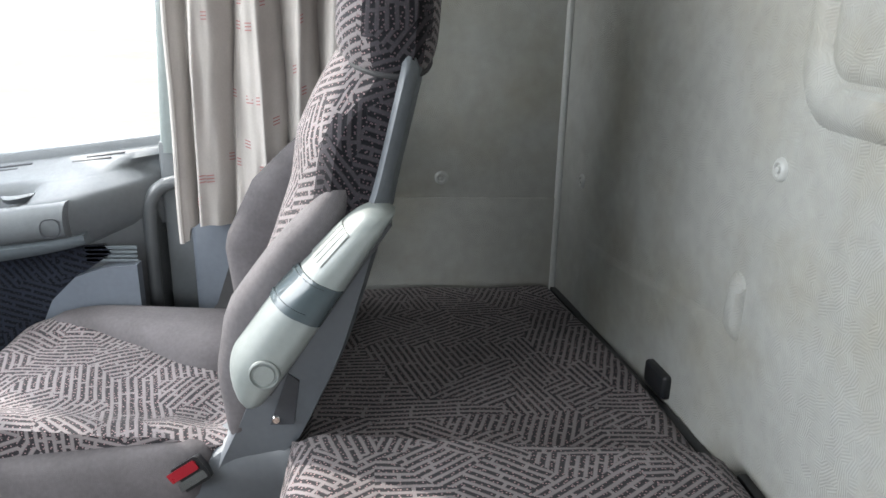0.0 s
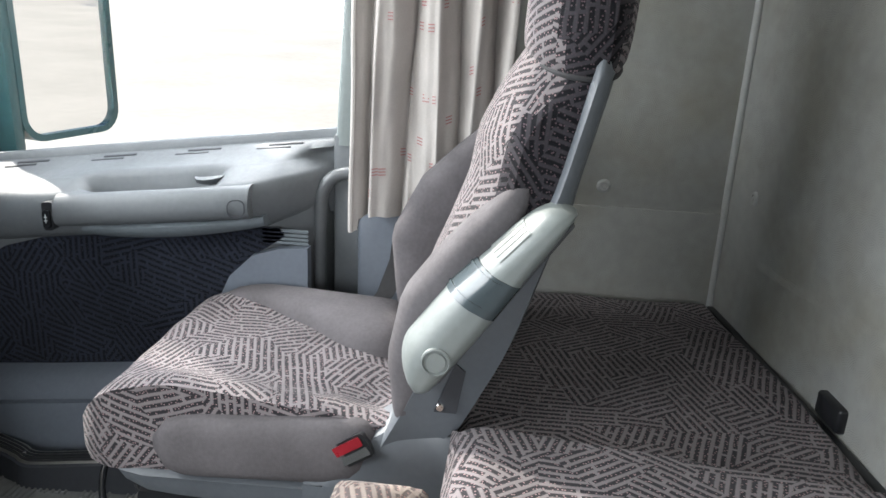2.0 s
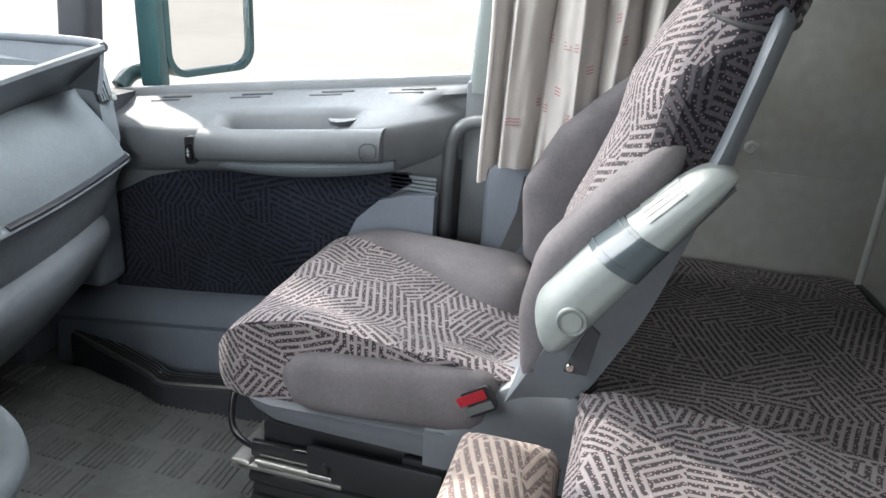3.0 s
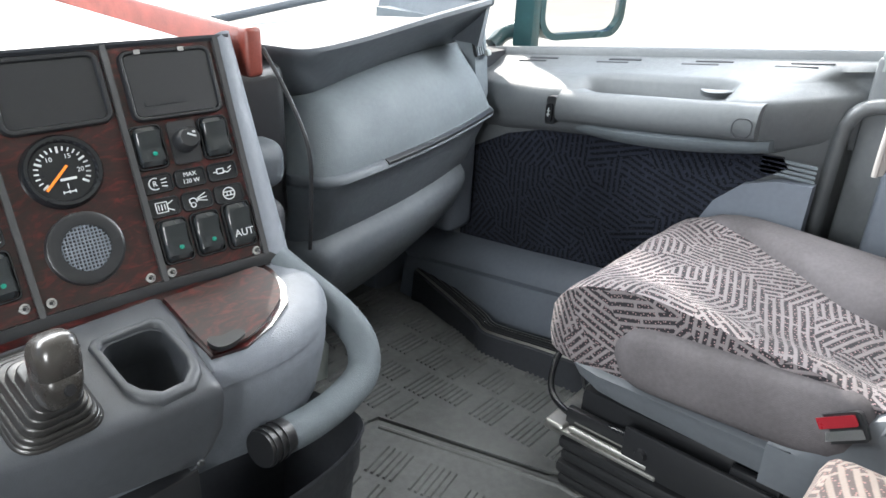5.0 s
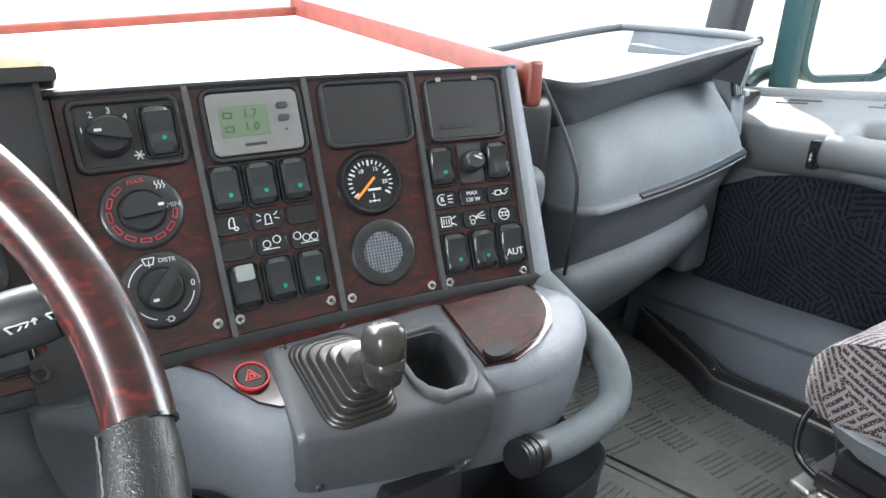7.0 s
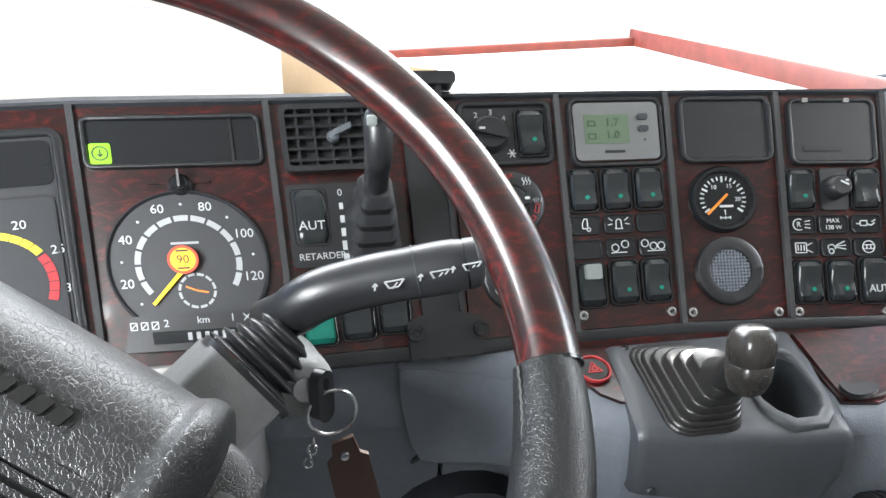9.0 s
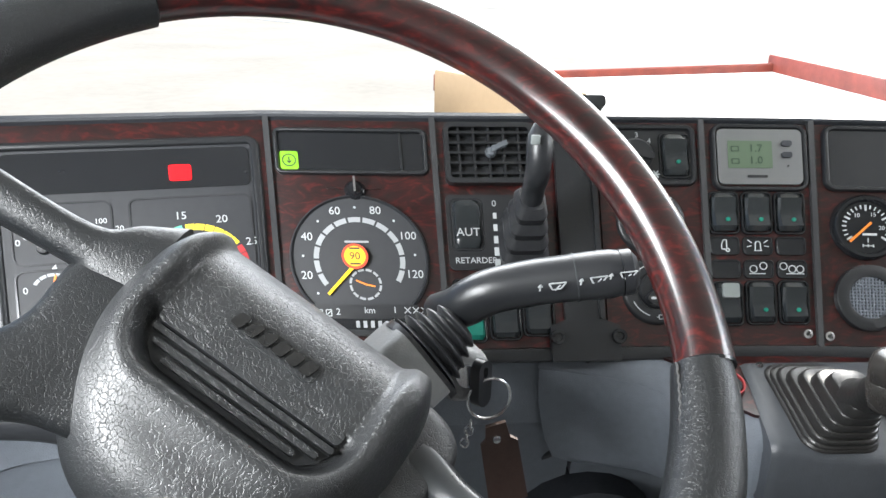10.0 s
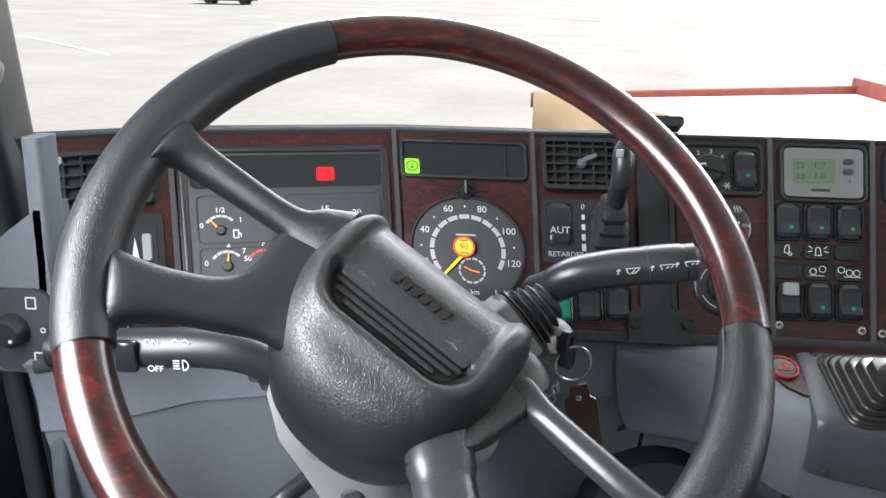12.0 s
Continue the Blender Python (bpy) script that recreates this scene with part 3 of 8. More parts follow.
rivet(1.140, rear_y(1.140), 1.100)
rivet(0.648, rear_y(0.648), 1.225)
rivet(SIDE, 0.06, 1.085, True)
bump_ = thing("wall_boss", (0.690, REAR, 1.06), "pale moulded boss on the rear wall lining", "boss")
part("boss", loft([[(0.690 + a * k, rear_y(0.69) + h, 1.068 + b * k + 0.25 * a * k) for a, b in rrect(-0.014, 0.014, -0.036, 0.034, 0.012, 5)] for k, h in ((1.15, -0.003), (1.0, 0.003), (0.75, 0.008), (0.4, 0.0095), (0.1, 0.0098))]), WALL, bump_, "", 60)

# ---- outside ----
def yard(x, y):
    """The yard rises gently away from the lorry."""
    return -0.95 + 0.045 * max(0.0, math.hypot(x, y) - 6)


def outside():
    bm = bmesh.new()
    steps = [-300, -150, -80, -45, -25, -14, -6, 6, 14, 25, 45, 80, 150, 300]
    n = len(steps) - 1
    vs = [[bm.verts.new((a, b, yard(a, b))) for b in steps] for a in steps]
    for i in range(n):
        for j in range(n):
            bm.faces.new((vs[i][j], vs[i + 1][j], vs[i + 1][j + 1], vs[i][j + 1]))
    return bm


setting("ground", outside(), ASPHALT, "sunlit pale dusty concrete lorry park", "ground")


# ---- passenger door ----
def slope(y):
    """The door's lines drop towards the front."""
    return -0.115 * (y - 0.6)


def door_loft(profile, y0, y1, steps=14, dx=None):
    rows = []
    for i in range(steps + 1):
        y = y0 + (y1 - y0) * i / steps
        rows.append([(x + (dx(y) if dx else 0.0), y, z + slope(y)) for x, z in profile])
    return loft(rows)


door = thing("passenger_door", (1.15, 0.85, FLOOR), "grey lorry passenger door, closed, with patterned fabric insert", "door")
BACK = 0.520
FRONT = 1.30
def sill_drop(y):
    return 0.016 + 0.018 * (y - 0.55)


LEDGE = [(1.262, 1.150), (1.232, 1.150), (1.215, 1.144), (1.190, 1.134), (1.160, 1.121), (1.148, 1.115), (1.142, 1.112), (1.137, 1.109), (1.132, 1.107), (1.128, 1.105), (1.112, 1.097), (1.098, 1.0915), (1.090, 1.088), (1.086, 1.0865), (1.082, 1.084), (1.078, 1.080), (1.072, 1.066), (1.071, 1.050), (1.075, 1.032), (1.085, 1.016), (1.104, 1.004), (1.130, 0.999), (1.262, 0.995)]


def ledge_row(y):
    """The door's upper moulding, with a finger pocket behind the armrest bar."""
    pocket = smooth_step(0.690, 0.735, y) * (1 - smooth_step(0.895, 0.960, y))
    rear, fore = 0.150 * max(0.0, (0.648 - y) / 0.125) ** 1.35, 0.050 * smooth_step(0.98, 1.25, y)
    row = []
    for x, z in LEDGE:
        inner = 1 - smooth_step(1.10, 1.20, x)
        sink = 0.078 * pocket * smooth_step(1.078, 1.087, x) * (1 - smooth_step(1.128, 1.146, x)) if z > 1.06 else 0.0
        row.append((min(max(x, 1.222), x + (rear + fore) * smooth_step(0.0, 1.0, (1.215 - x) / 0.10)), y, z - sink - sill_drop(y) * smooth_step(1.10, 1.20, x) * (z > 1.06) + slope(y) - 0.02 * fore / 0.05 * inner * (z < 1.08)))
    return row


part("upper_moulding", loft([ledge_row(BACK + (FRONT - BACK) * i / 70) for i in range(71)]), DOOR_GREY, door, "", 60)
for y in (0.585, 0.735, 0.895, 1.065):
    for k in (0, 1):
        part("air_slot", loft([[(x, q, z + slope(q) - sill_drop(q)) for x, z in ((1.2155 - 0.009 * k, 1.1462 - 0.0042 * k), (1.2125 - 0.009 * k, 1.1448 - 0.0042 * k), (1.2125 - 0.009 * k, 1.138), (1.2155 - 0.009 * k, 1.138))] for q in (y + 0.02 * k, y + 0.062 + 0.02 * k)]), DASH_DARK, door)
part("window_seal", loft([[(x, y, z + slope(y) - sill_drop(y)) for x, z in ((1.250, 1.163), (1.234, 1.163), (1.230, 1.158), (1.228, 1.147), (1.250, 1.147))] for y in [BACK + (FRONT - BACK) * i / 14 for i in range(15)]]), DOOR_GREY, door, "grey window seal")
part("inner_panel", door_loft([(1.262, 1.06), (1.122, 1.06), (1.124, 1.0), (1.124, 0.74), (1.262, 0.74)], 0.540, FRONT, 40, lambda y: 0.075 * max(0.0, (0.625 - y) / 0.085) ** 1.35), DOOR_GREY, door)
# handle and armrest bar with its pocket
bar_dx = lambda y: 0.005 * ((y - 0.80) / 0.2) ** 2
def bar_row(y):
    """The armrest bar: a hollow-backed grip in its middle, solid at both ends."""
    open_ = smooth_step(0.690, 0.735, y) * (1 - smooth_step(0.895, 0.950, y))
    back = 1.112 - 0.030 * open_
    profile = [(back, 1.050), (back, 1.078 + 0.004 * open_), (back - 0.004, 1.0835), (1.074, 1.0835), (1.066, 1.080), (1.058, 1.070), (1.0545, 1.052), (1.058, 1.038), (1.070, 1.029), (back, 1.026)]
    return [(x + bar_dx(y), y, z + slope(y)) for x, z in profile]


part("armrest_bar", loft([bar_row(0.632 + 0.333 * i / 40) for i in range(41)]), DOOR_GREY, door, "", 50)
rows = []
for i in range(25):
    y = 0.615 + 0.325 * i / 24
    w = math.sin(math.pi * (0.06 + 0.90 * i / 24)) ** 0.7
    rows.append([(x + bar_dx(y), y, z + slope(y)) for x, z in ((1.125, 1.029), (1.080 - 0.006 * w, 1.0285), (1.086 - 0.022 * w, 1.023), (1.088 - 0.022 * w, 1.017), (1.096 - 0.018 * w, 1.014 - 0.012 * w), (1.125, 1.010 - 0.012 * w))])
part("bar_underside", loft(rows), DASH_PALE, door, "", 50)
part("door_pull", loft([[(1.128 - 0.034 * w, y, 1.098 + slope(y) - 0.004 * (1 - w)), (1.126 - 0.042 * w, y, 1.094 + slope(y)), (1.128 - 0.030 * w, y, 1.084 + slope(y)), (1.134, y, 1.088 + slope(y))] for y, w in ((0.690, 0.5), (0.700, 0.85), (0.715, 1.0), (0.728, 0.8), (0.742, 0.3))]), DOOR_GREY, door, "grey door pull lever")
part("latch_cover", mapped(frame_prism(rrect(0.634, 0.664, 1.036, 1.066, 0.012, 6), rrect(0.636, 0.662, 1.038, 1.064, 0.010, 6), 0, 0.0012), lambda a, b, h: (1.0545 - h, a, b + slope(a))), DASH_DARK, door)
wsw = part("window_switch", mapped(prism(rrect(0.966, 0.984, 1.026, 1.074, 0.004), 0, 0.024, 0.003), lambda a, b, h: (1.085 - h, a, b + slope(a))), BLACK, door, "black window switch")
part("rocker", mapped(prism(rrect(0.969, 0.981, 1.030, 1.062, 0.005), 0, 0.006, 0.003), lambda a, b, h: (1.0615 - h, a, b + slope(a))), BLACK_GLOSS, wsw)
part("symbol", mapped(strokes([((0.972, 1.05), (0.978, 1.05)), ((0.972, 1.044), (0.978, 1.044)), ((0.975, 1.040), (0.975, 1.055))], 0.0014), lambda a, b, h: (1.0552 - h, a, b + slope(a))), WHITE_INK, wsw)


def insert_outline():
    top = [(1.20, 0.93), (1.10, 0.975), (0.98, 1.000), (0.80, 1.008), (0.60, 1.000), (0.59, 0.985)]
    low = [(0.64, 0.955), (0.68, 0.92), (0.71, 0.86), (0.745, 0.78), (0.75, 0.745), (1.20, 0.745)]
    return [(y, z) for y, z in top + low]


part("fabric_insert", mapped(prism(insert_outline()[::-1], 0, 0.006, 0.003), lambda a, b, h: (1.124 - h, a, b + slope(a) * 0.8)), FABRIC_DOOR, door, "dark navy patterned velour insert")
part("rear_shell", mapped(prism([(0.548, 0.60), (0.90, 0.60), (0.80, 0.73), (0.745, 0.80), (0.715, 0.86), (0.685, 0.92), (0.645, 0.955), (0.60, 0.966), (0.548, 0.966)], 0, 0.022, 0.010, 3), lambda a, b, h: (1.126 - h, a, b + slope(a) * 0.8)), DOOR_BLUE, door)
for z in (0.972, 0.979, 0.986, 0.993):
    part("grille_rib", mapped(prism(rrect(0.550, 0.630, z, z + 0.0045, 0.002, 2), 0, 0.004), lambda a, b, h: (1.122 - h, a, b)), DASH_PALE, door)
part("pocket_ledge", door_loft([(1.262, 0.76), (1.118, 0.755), (1.090, 0.748), (1.066, 0.732), (1.058, 0.712), (1.064, 0.700), (1.262, 0.700)], 0.60, FRONT), DOOR_BLUE, door)
part("kick_panel", door_loft([(1.262, 0.705), (1.068, 0.705), (1.055, 0.69), (1.040, 0.60), (1.040, 0.53), (1.262, 0.53)], 0.56, FRONT), DOOR_BLUE, door)

# ribbed door sill strip
sill = thing("door_sill", (1.0, 0.9, FLOOR), "ribbed aluminium door sill strip", "sill")
SILL = [(v.x, v.y, v.z) for v in curve_points([(0.990, 0.40, 0.612), (0.990, 0.70, 0.606), (0.987, 0.86, 0.598), (0.976, 0.985, 0.588), (0.978, 1.022, 0.586), (0.996, 1.062, 0.588), (1.035, 1.206, 0.600), (1.048, 1.26, 0.604)], 5)]
part("strip", loft([[(x, y, z - 0.06), (x, y, z - 0.002), (x + 0.003, y, z + 0.001), (x + 0.034, y, z + 0.003), (x + 0.037, y, z), (x + 0.037, y, z - 0.06)] for x, y, z in SILL]), STEEL, sill, "pale worn aluminium strip", 40)
for k in range(4):
    part("rib", loft([[(x + o, y, z + h) for o, h in ((0.0045 + 0.0072 * k, 0.000), (0.0052 + 0.0072 * k, 0.0036), (0.0092 + 0.0072 * k, 0.0040), (0.0100 + 0.0072 * k, 0.000))] for x, y, z in SILL]), RUBBER, sill, "dark rubber rib")
part("sill_side", loft([[(x - 0.006, y, z - 0.004), (x - 0.001, y, z - 0.001), (x - 0.001, y, FLOOR - 0.004), (x - 0.012, y, FLOOR - 0.004)] for x, y, z in SILL]), DASH_DARK, sill)
for k in (9, 22):
    x, y, z = SILL[k]
    part("screw", mapped(lathe([(0.0005, 0.0052), (0.003, 0.0052), (0.0042, 0.0030)], 12), lambda a, b, h: (x + 0.018 + a, y + b, z + h)), CHROME, sill)

# grab rail
rail = thing("grab_rail", (1.197, 0.552, 0.72), "dark grey upright grab rail beside the door", "rail")
part("rail", tube(curve_points([(1.185, 0.552, 0.66), (1.185, 0.550, 0.85), (1.185, 0.547, 1.02), (1.185, 0.540, 1.058), (1.187, 0.520, 1.080), (1.190, 0.480, 1.088), (1.20, 0.42, 1.090)], 6), 0.0115, 16), RAIL_GREY, rail)
belt_cover = thing("belt_cover", (1.21, 0.44, 0.6), "blue-grey plastic seat belt pillar cover", "cover")
part("cover", box(1.165, 1.229, 0.30, 0.478, 0.56, 1.035, 0.012, 3), DOOR_BLUE, belt_cover)
part("cover_post", box(1.205, 1.229, 0.470, 0.530, 0.56, 1.15, 0.008, 2), DOOR_GREY, belt_cover)
belt = thing("seat_belt", (1.11, 0.40, 0.80), "black seat belt webbing beside the seat", "seat belt")
part("webbing", loft([[(x, y, z), (x + 0.004, y - 0.03, z), (x + 0.006, y - 0.03, z + 0.002), (x + 0.002, y, z + 0.002)] for x, y, z in ((1.15, 0.41, 1.01), (1.14, 0.415, 0.95), (1.11, 0.43, 0.90), (1.06, 0.46, 0.865))]), WEBBING, belt)


# ---- curtain ----
def curtain():
    folds = []
    n, m = 150, 26
    for j in range(m + 1):
        w = j / m
        z = 1.02 + (1.93 - 1.02) * w
        row = []
        for i in range(n + 1):
            t = i / n
            y = 0.478 - 0.245 * t - 0.015 * w
            ph = 4.2 * t + 0.42 + 0.22 * math.sin(4.2 * t + 1.0) + 0.16 * (1 - w) * math.sin(3.0 * w + 7 * t)
            a = 0.030 * (1 - 2 * abs(math.sin(math.pi * ph)) ** 0.8) * (0.75 + 0.25 * w) + 0.003 * math.sin(2 * math.pi * (9.7 * t + 0.3 + 0.1 * math.sin(3 * w)))
            a += 0.016 * math.exp(-((t - 0.42 + 0.1 * w) / 0.07) ** 2 - ((w - 0.16) / 0.13) ** 2)
            a += 0.010 * noise.noise((t * 7, w * 3.1, 2.0)) + 0.004 * noise.noise((t * 24, w * 9, 5.0))
            row.append((1.135 + a, y + 0.008 * noise.noise((t * 9, w * 4, 9.0)), z + 0.012 * math.sin(9 * t) * (1 - w) - 0.018 * (1 - w) * (t < 0.03)))
        folds.append(row)
    return folds


cur = thing("curtain", (1.14, 0.28, 1.02), "grey-beige pleated curtain with small red print, hanging", "curtain")
FOLDS = curtain()
bm = loft([r + [(x + 0.003, y, z) for x, y, z in r[::-1]] for r in FOLDS])
part("cloth", bm, CURTAIN, cur, smooth=80, uv=False)
hem = [FOLDS[j][1] for j in range(len(FOLDS))]
part("hem", tube([(x - 0.002, y + 0.002, z) for x, y, z in hem], 0.0042, 8), CURTAIN, cur)
rnd = random.Random(4)
for q in range(46):
    i, j = rnd.randrange(4, 146), rnd.randrange(1, 25)
    p, e = Vector(FOLDS[j][i]), Vector(FOLDS[j][min(i + 5, 150)])
    d = e - p
    if d.length < 1e-4 or d.y > -0.003:
        continue
    out = d.cross(Vector((0, 0, 1))).normalized()
    out = out if out.x < 0 else -out
    bmq = None
    for s in range(3):
        o = p + Vector((0, 0, 0.0050 * s))
        quad = bmesh.new()
        f = [quad.verts.new(o + out * k + d * a + Vector((0, 0, b))) for k in (0.0012,) for a, b in ((0, 0), (0.9, 0.001), (0.9, 0.0026), (0, 0.0016))]
        quad.faces.new(f)
        r = bmesh.ops.extrude_face_region(quad, geom=quad.faces[:])
        bmesh.ops.translate(quad, verts=[v for v in r["geom"] if isinstance(v, bmesh.types.BMVert)], vec=out * 0.0005)
        bmq = quad if bmq is None else merged(bmq, quad)
    part("print_mark", bmq, CURTAIN_RED, cur)

# ---- bunk ----
def cushion(x0, x1, y0, y1, z0, z1, r=0.03, sag=0.006, n=18, seed=0.0):
    """A soft slab with rounded edges and an uneven top."""
    bm = bmesh.new()
    rows = []
    prof = [(0.0, z0), (-r * 0.35, z0 + (z1 - z0) * 0.3), (-r * 0.35, z1 - r), (r * 0.0, z1 - r * 0.35), (r * 0.45, z1 - r * 0.06), (r * 1.2, z1)]
    def at(a, b, z):
        return (a, b, z)
    nx = ny = n
    top = {}
    for i in range(nx + 1):
        for j in range(ny + 1):
            a, b = x0 + (x1 - x0) * i / nx, y0 + (y1 - y0) * j / ny
            ex = min(a - x0, x1 - a, b - y0, y1 - b)
            fall = r * (1 - math.sqrt(max(0.0, 1 - (1 - min(1, ex / (r * 1.4))) ** 2)))
            top[i, j] = bm.verts.new((a, b, z1 - fall + sag * noise.noise((a * 9 + seed, b * 9, seed))))
    for i in range(nx):
        for j in range(ny):
            bm.faces.new((top[i, j], top[i + 1, j], top[i + 1, j + 1], top[i, j + 1]))
    ring = [(i, 0) for i in range(nx)] + [(nx, j) for j in range(ny)] + [(i, ny) for i in range(nx, 0, -1)] + [(0, j) for j in range(ny, 0, -1)]
    low = [bm.verts.new((top[k].co.x, top[k].co.y, z0)) for k in ring]
    for q in range(len(ring)):
        w = (q + 1) % len(ring)
        bm.faces.new((top[ring[w]], top[ring[q]], low[q], low[w]))
    bm.faces.new(low[::1])
    bmesh.ops.recalc_face_normals(bm, faces=bm.faces[:])
    return bm


def to_wall(bm, front, lean=0.0):
    """Lets a slab's rear edge follow the wall's bend, and its end slant."""
    def f(x, y, z):
        back = (front - y) / (front - REAR)
        return (x - lean * back * max(0.0, (x - 0.2) / 0.51), y + (rear_y(x) - REAR) * back, z)
    return mapped(bm, f)


bunk = thing("bunk_mattress", (0.96, 0.03, 0.75), "dark bunk mattress in striped velour behind the seat", "mattress")
part("mattress", to_wall(cushion(0.58, 1.222, REAR + 0.012, 0.262, 0.74, 0.893, 0.016, 0.004, 26), 0.262), FABRIC, bunk)
# black strip put in for the dark shadow in the gap at the wall
part("edge_strip", to_wall(box(0.60, 1.222, REAR - 0.004, REAR + 0.0115, 0.80, 0.884, 0.003), 0.262), BLACK, bunk, "black strip for the shaded gap along the rear edge")
mid = thing("bunk_mattress", (0.1, 0.03, 0.75), "thick bunk mattress in striped velour with rounded edge", "mattress")
part("mattress", to_wall(cushion(-0.82, 0.712, REAR + 0.012, 0.262, 0.70, 0.930, 0.034, 0.005, 44, 3.0), 0.262, 0.062), FABRIC, mid)
# the thick mattress gets its wall gap's shade as a black strip too
part("edge_strip", box(-0.80, 0.62, REAR - 0.002, REAR + 0.0110, 0.80, 0.905, 0.003), BLACK, mid, "black strip for the shaded gap along the rear edge")
base = thing("storage_box", (0.2, 0.03, FLOOR), "grey bunk box with plain front", "bunk")
part("bunk_box", box(-0.86, 1.22, REAR + 0.018, 0.235, FLOOR, 0.738, 0.006), SHELL_GREY, base)
part("front_strip", box(0.50, 0.655, 0.235, 0.262, 0.60, 0.885, 0.006), ARM_GREY, base)
gap = thing("wall_bracket", (0.83, REAR, 0.89), "small black bracket between mattress and wall", "bracket")
part("bracket", to_wall(box(0.800, 0.858, REAR + 0.001, REAR + 0.017, 0.888, 0.921, 0.005, 3), REAR + 1.0), BLACK, gap)
stool = thing("centre_cushion", (0.55, 0.33, 0.70), "small tan striped velour cushion in front of the bunk", "cushion")
part("cushion", cushion(0.42, 0.60, 0.268, 0.375, 0.78, 0.925, 0.05, 0.004, 18, 7.0), FABRIC_TAN, stool)


# ---- passenger seat ----
seat = thing("passenger_seat", (0.905, 0.50, FLOOR), "air-sprung lorry seat in striped velour with armrest folded up", "seat")
SX = 0.905


def mix(table, z):
    return float(np.interp(z, [r[0] for r in table], [r[1] for r in table]))


BACK_Y = [(0.86, 0.305), (0.91, 0.281), (1.045, 0.218), (1.165, 0.160), (1.305, 0.126), (1.36, 0.120)]
FRONT_Y = [(0.86, 0.345), (0.95, 0.335), (1.05, 0.316), (1.095, 0.297), (1.17, 0.270), (1.226, 0.262), (1.274, 0.240), (1.32, 0.212), (1.34, 0.192)]
HALF = [(0.86, 0.165), (1.0, 0.175), (1.18, 0.180), (1.26, 0.170), (1.31, 0.160), (1.34, 0.140)]


def back_ring(z, grow=0.0):
    h, yb, yf = mix(HALF, z) + grow, mix(BACK_Y, z) + 0.008, mix(FRONT_Y, z)
    r = []
    for i in range(25):
        a = -1 + 2 * i / 24
        side = 0.048 * abs(a) ** 2.6
        wing = 0.020 * smooth_step(0.55, 0.9, a) * smooth_step(1.10, 1.18, z) * (1 - smooth_step(1.215, 1.26, z))
        r.append((SX + h * a - math.copysign(0.006 * max(0, abs(a) - 0.9) / 0.1, a), yf - side + wing, z))
    r.append((SX + h, yf - 0.056, z))
    for i in range(11):
        a = 1 - 2 * i / 10
        r.append((SX + h * 0.98 * a, yb + 0.002 * abs(a) ** 4, z))
    r.append((SX - h, yf - 0.056, z))
    return r


heights = [0.86 + 0.48 * i / 26 for i in range(27)]
rings = [[(x, y, q - 0.034 * (abs(x - SX) / 0.16) ** 3 * smooth_step(1.24, 1.34, q)) for x, y, q in back_ring(z)] for z in heights]
top = [[(SX + (x - SX) * k, y * 0.98 + 0.003, z + dz) for x, y, z in rings[-1]] for k, dz in ((0.92, 0.006), (0.7, 0.010))]


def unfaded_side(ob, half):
    """The faces on the side away from the window get a darker copy of the velour."""
    ob.data.materials.append(FABRIC_DARKER)
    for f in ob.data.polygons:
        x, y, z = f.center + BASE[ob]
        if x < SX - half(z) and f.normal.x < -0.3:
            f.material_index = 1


backrest = part("backrest", loft(rings + top), FABRIC, seat, "striped velour backrest, paler front and darker side", 38)
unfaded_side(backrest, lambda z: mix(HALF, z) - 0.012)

for sgn, ys in ((-1, [(0.875, 0.320), (0.90, 0.335), (0.974, 0.346), (1.05, 0.332), (1.105, 0.292), (1.15, 0.252), (1.185, 0.224)]), (1, [(0.88, 0.335), (0.92, 0.385), (1.03, 0.398), (1.12, 0.352), (1.18, 0.292), (1.22, 0.255)])):
    rr = []
    z0, z1 = ys[0][0], ys[-1][0]
    for i in range(18):
        z = z0 + (z1 - z0) * i / 17
        yf, yb = mix(ys, z), mix(BACK_Y, z) + 0.028
        end = math.sin(math.pi * min(1, max(0.04, min(i / 2.5, (17 - i) / 3.0))) / 2)
        cx, wx, cy, wy = SX + sgn * 0.152, 0.044 * (0.6 + 0.4 * end), (yf + yb) / 2, (yf - yb) / 2 * (0.75 + 0.25 * end)
        ring = []
        for k in range(20):
            a = 2 * math.pi * k / 20
            ca, sa = math.cos(a), math.sin(a)
            ring.append((cx + wx * math.copysign(abs(ca) ** 0.75, ca), cy + wy * math.copysign(abs(sa) ** 0.75, sa), z))
        rr.append(ring)
    part("side_bolster", loft(rr), PLAIN_VELOUR, seat, "plain dark grey velour bolster", 60)

shell = []
for i in range(30):
    t = i / 29
    z = 0.845 + 0.515 * t
    h, yb = mix(HALF, z) + 0.010, mix(BACK_Y, z)
    end = smooth_step(0.90, 1.0, t)
    low = 1 - smooth_step(0.97, 1.20, z)
    h, f = h - 0.03 * end + 0.013 * low, yb + 0.013 - 0.002 * end + 0.034 * low
    yb = yb + 0.022 * end
    yb -= 0.007 * (1 - end) + 0.028 * low * smooth_step(0.845, 0.90, z)
    shell.append([(SX - h + 0.006, f, z), (SX - h, f - 0.003, z), (SX - h - 0.003, f - 0.005, z), (SX - h - 0.002, f - 0.009, z), (SX - h + 0.004, yb + 0.002, z), (SX - h + 0.016, yb + 0.001, z), (SX - h + 0.04, yb - 0.005, z), (SX, yb - 0.009, z), (SX + h - 0.04, yb - 0.005, z), (SX + h - 0.010, yb + 0.004, z), (SX + h + 0.002, f - 0.020, z), (SX + h, f, z)])
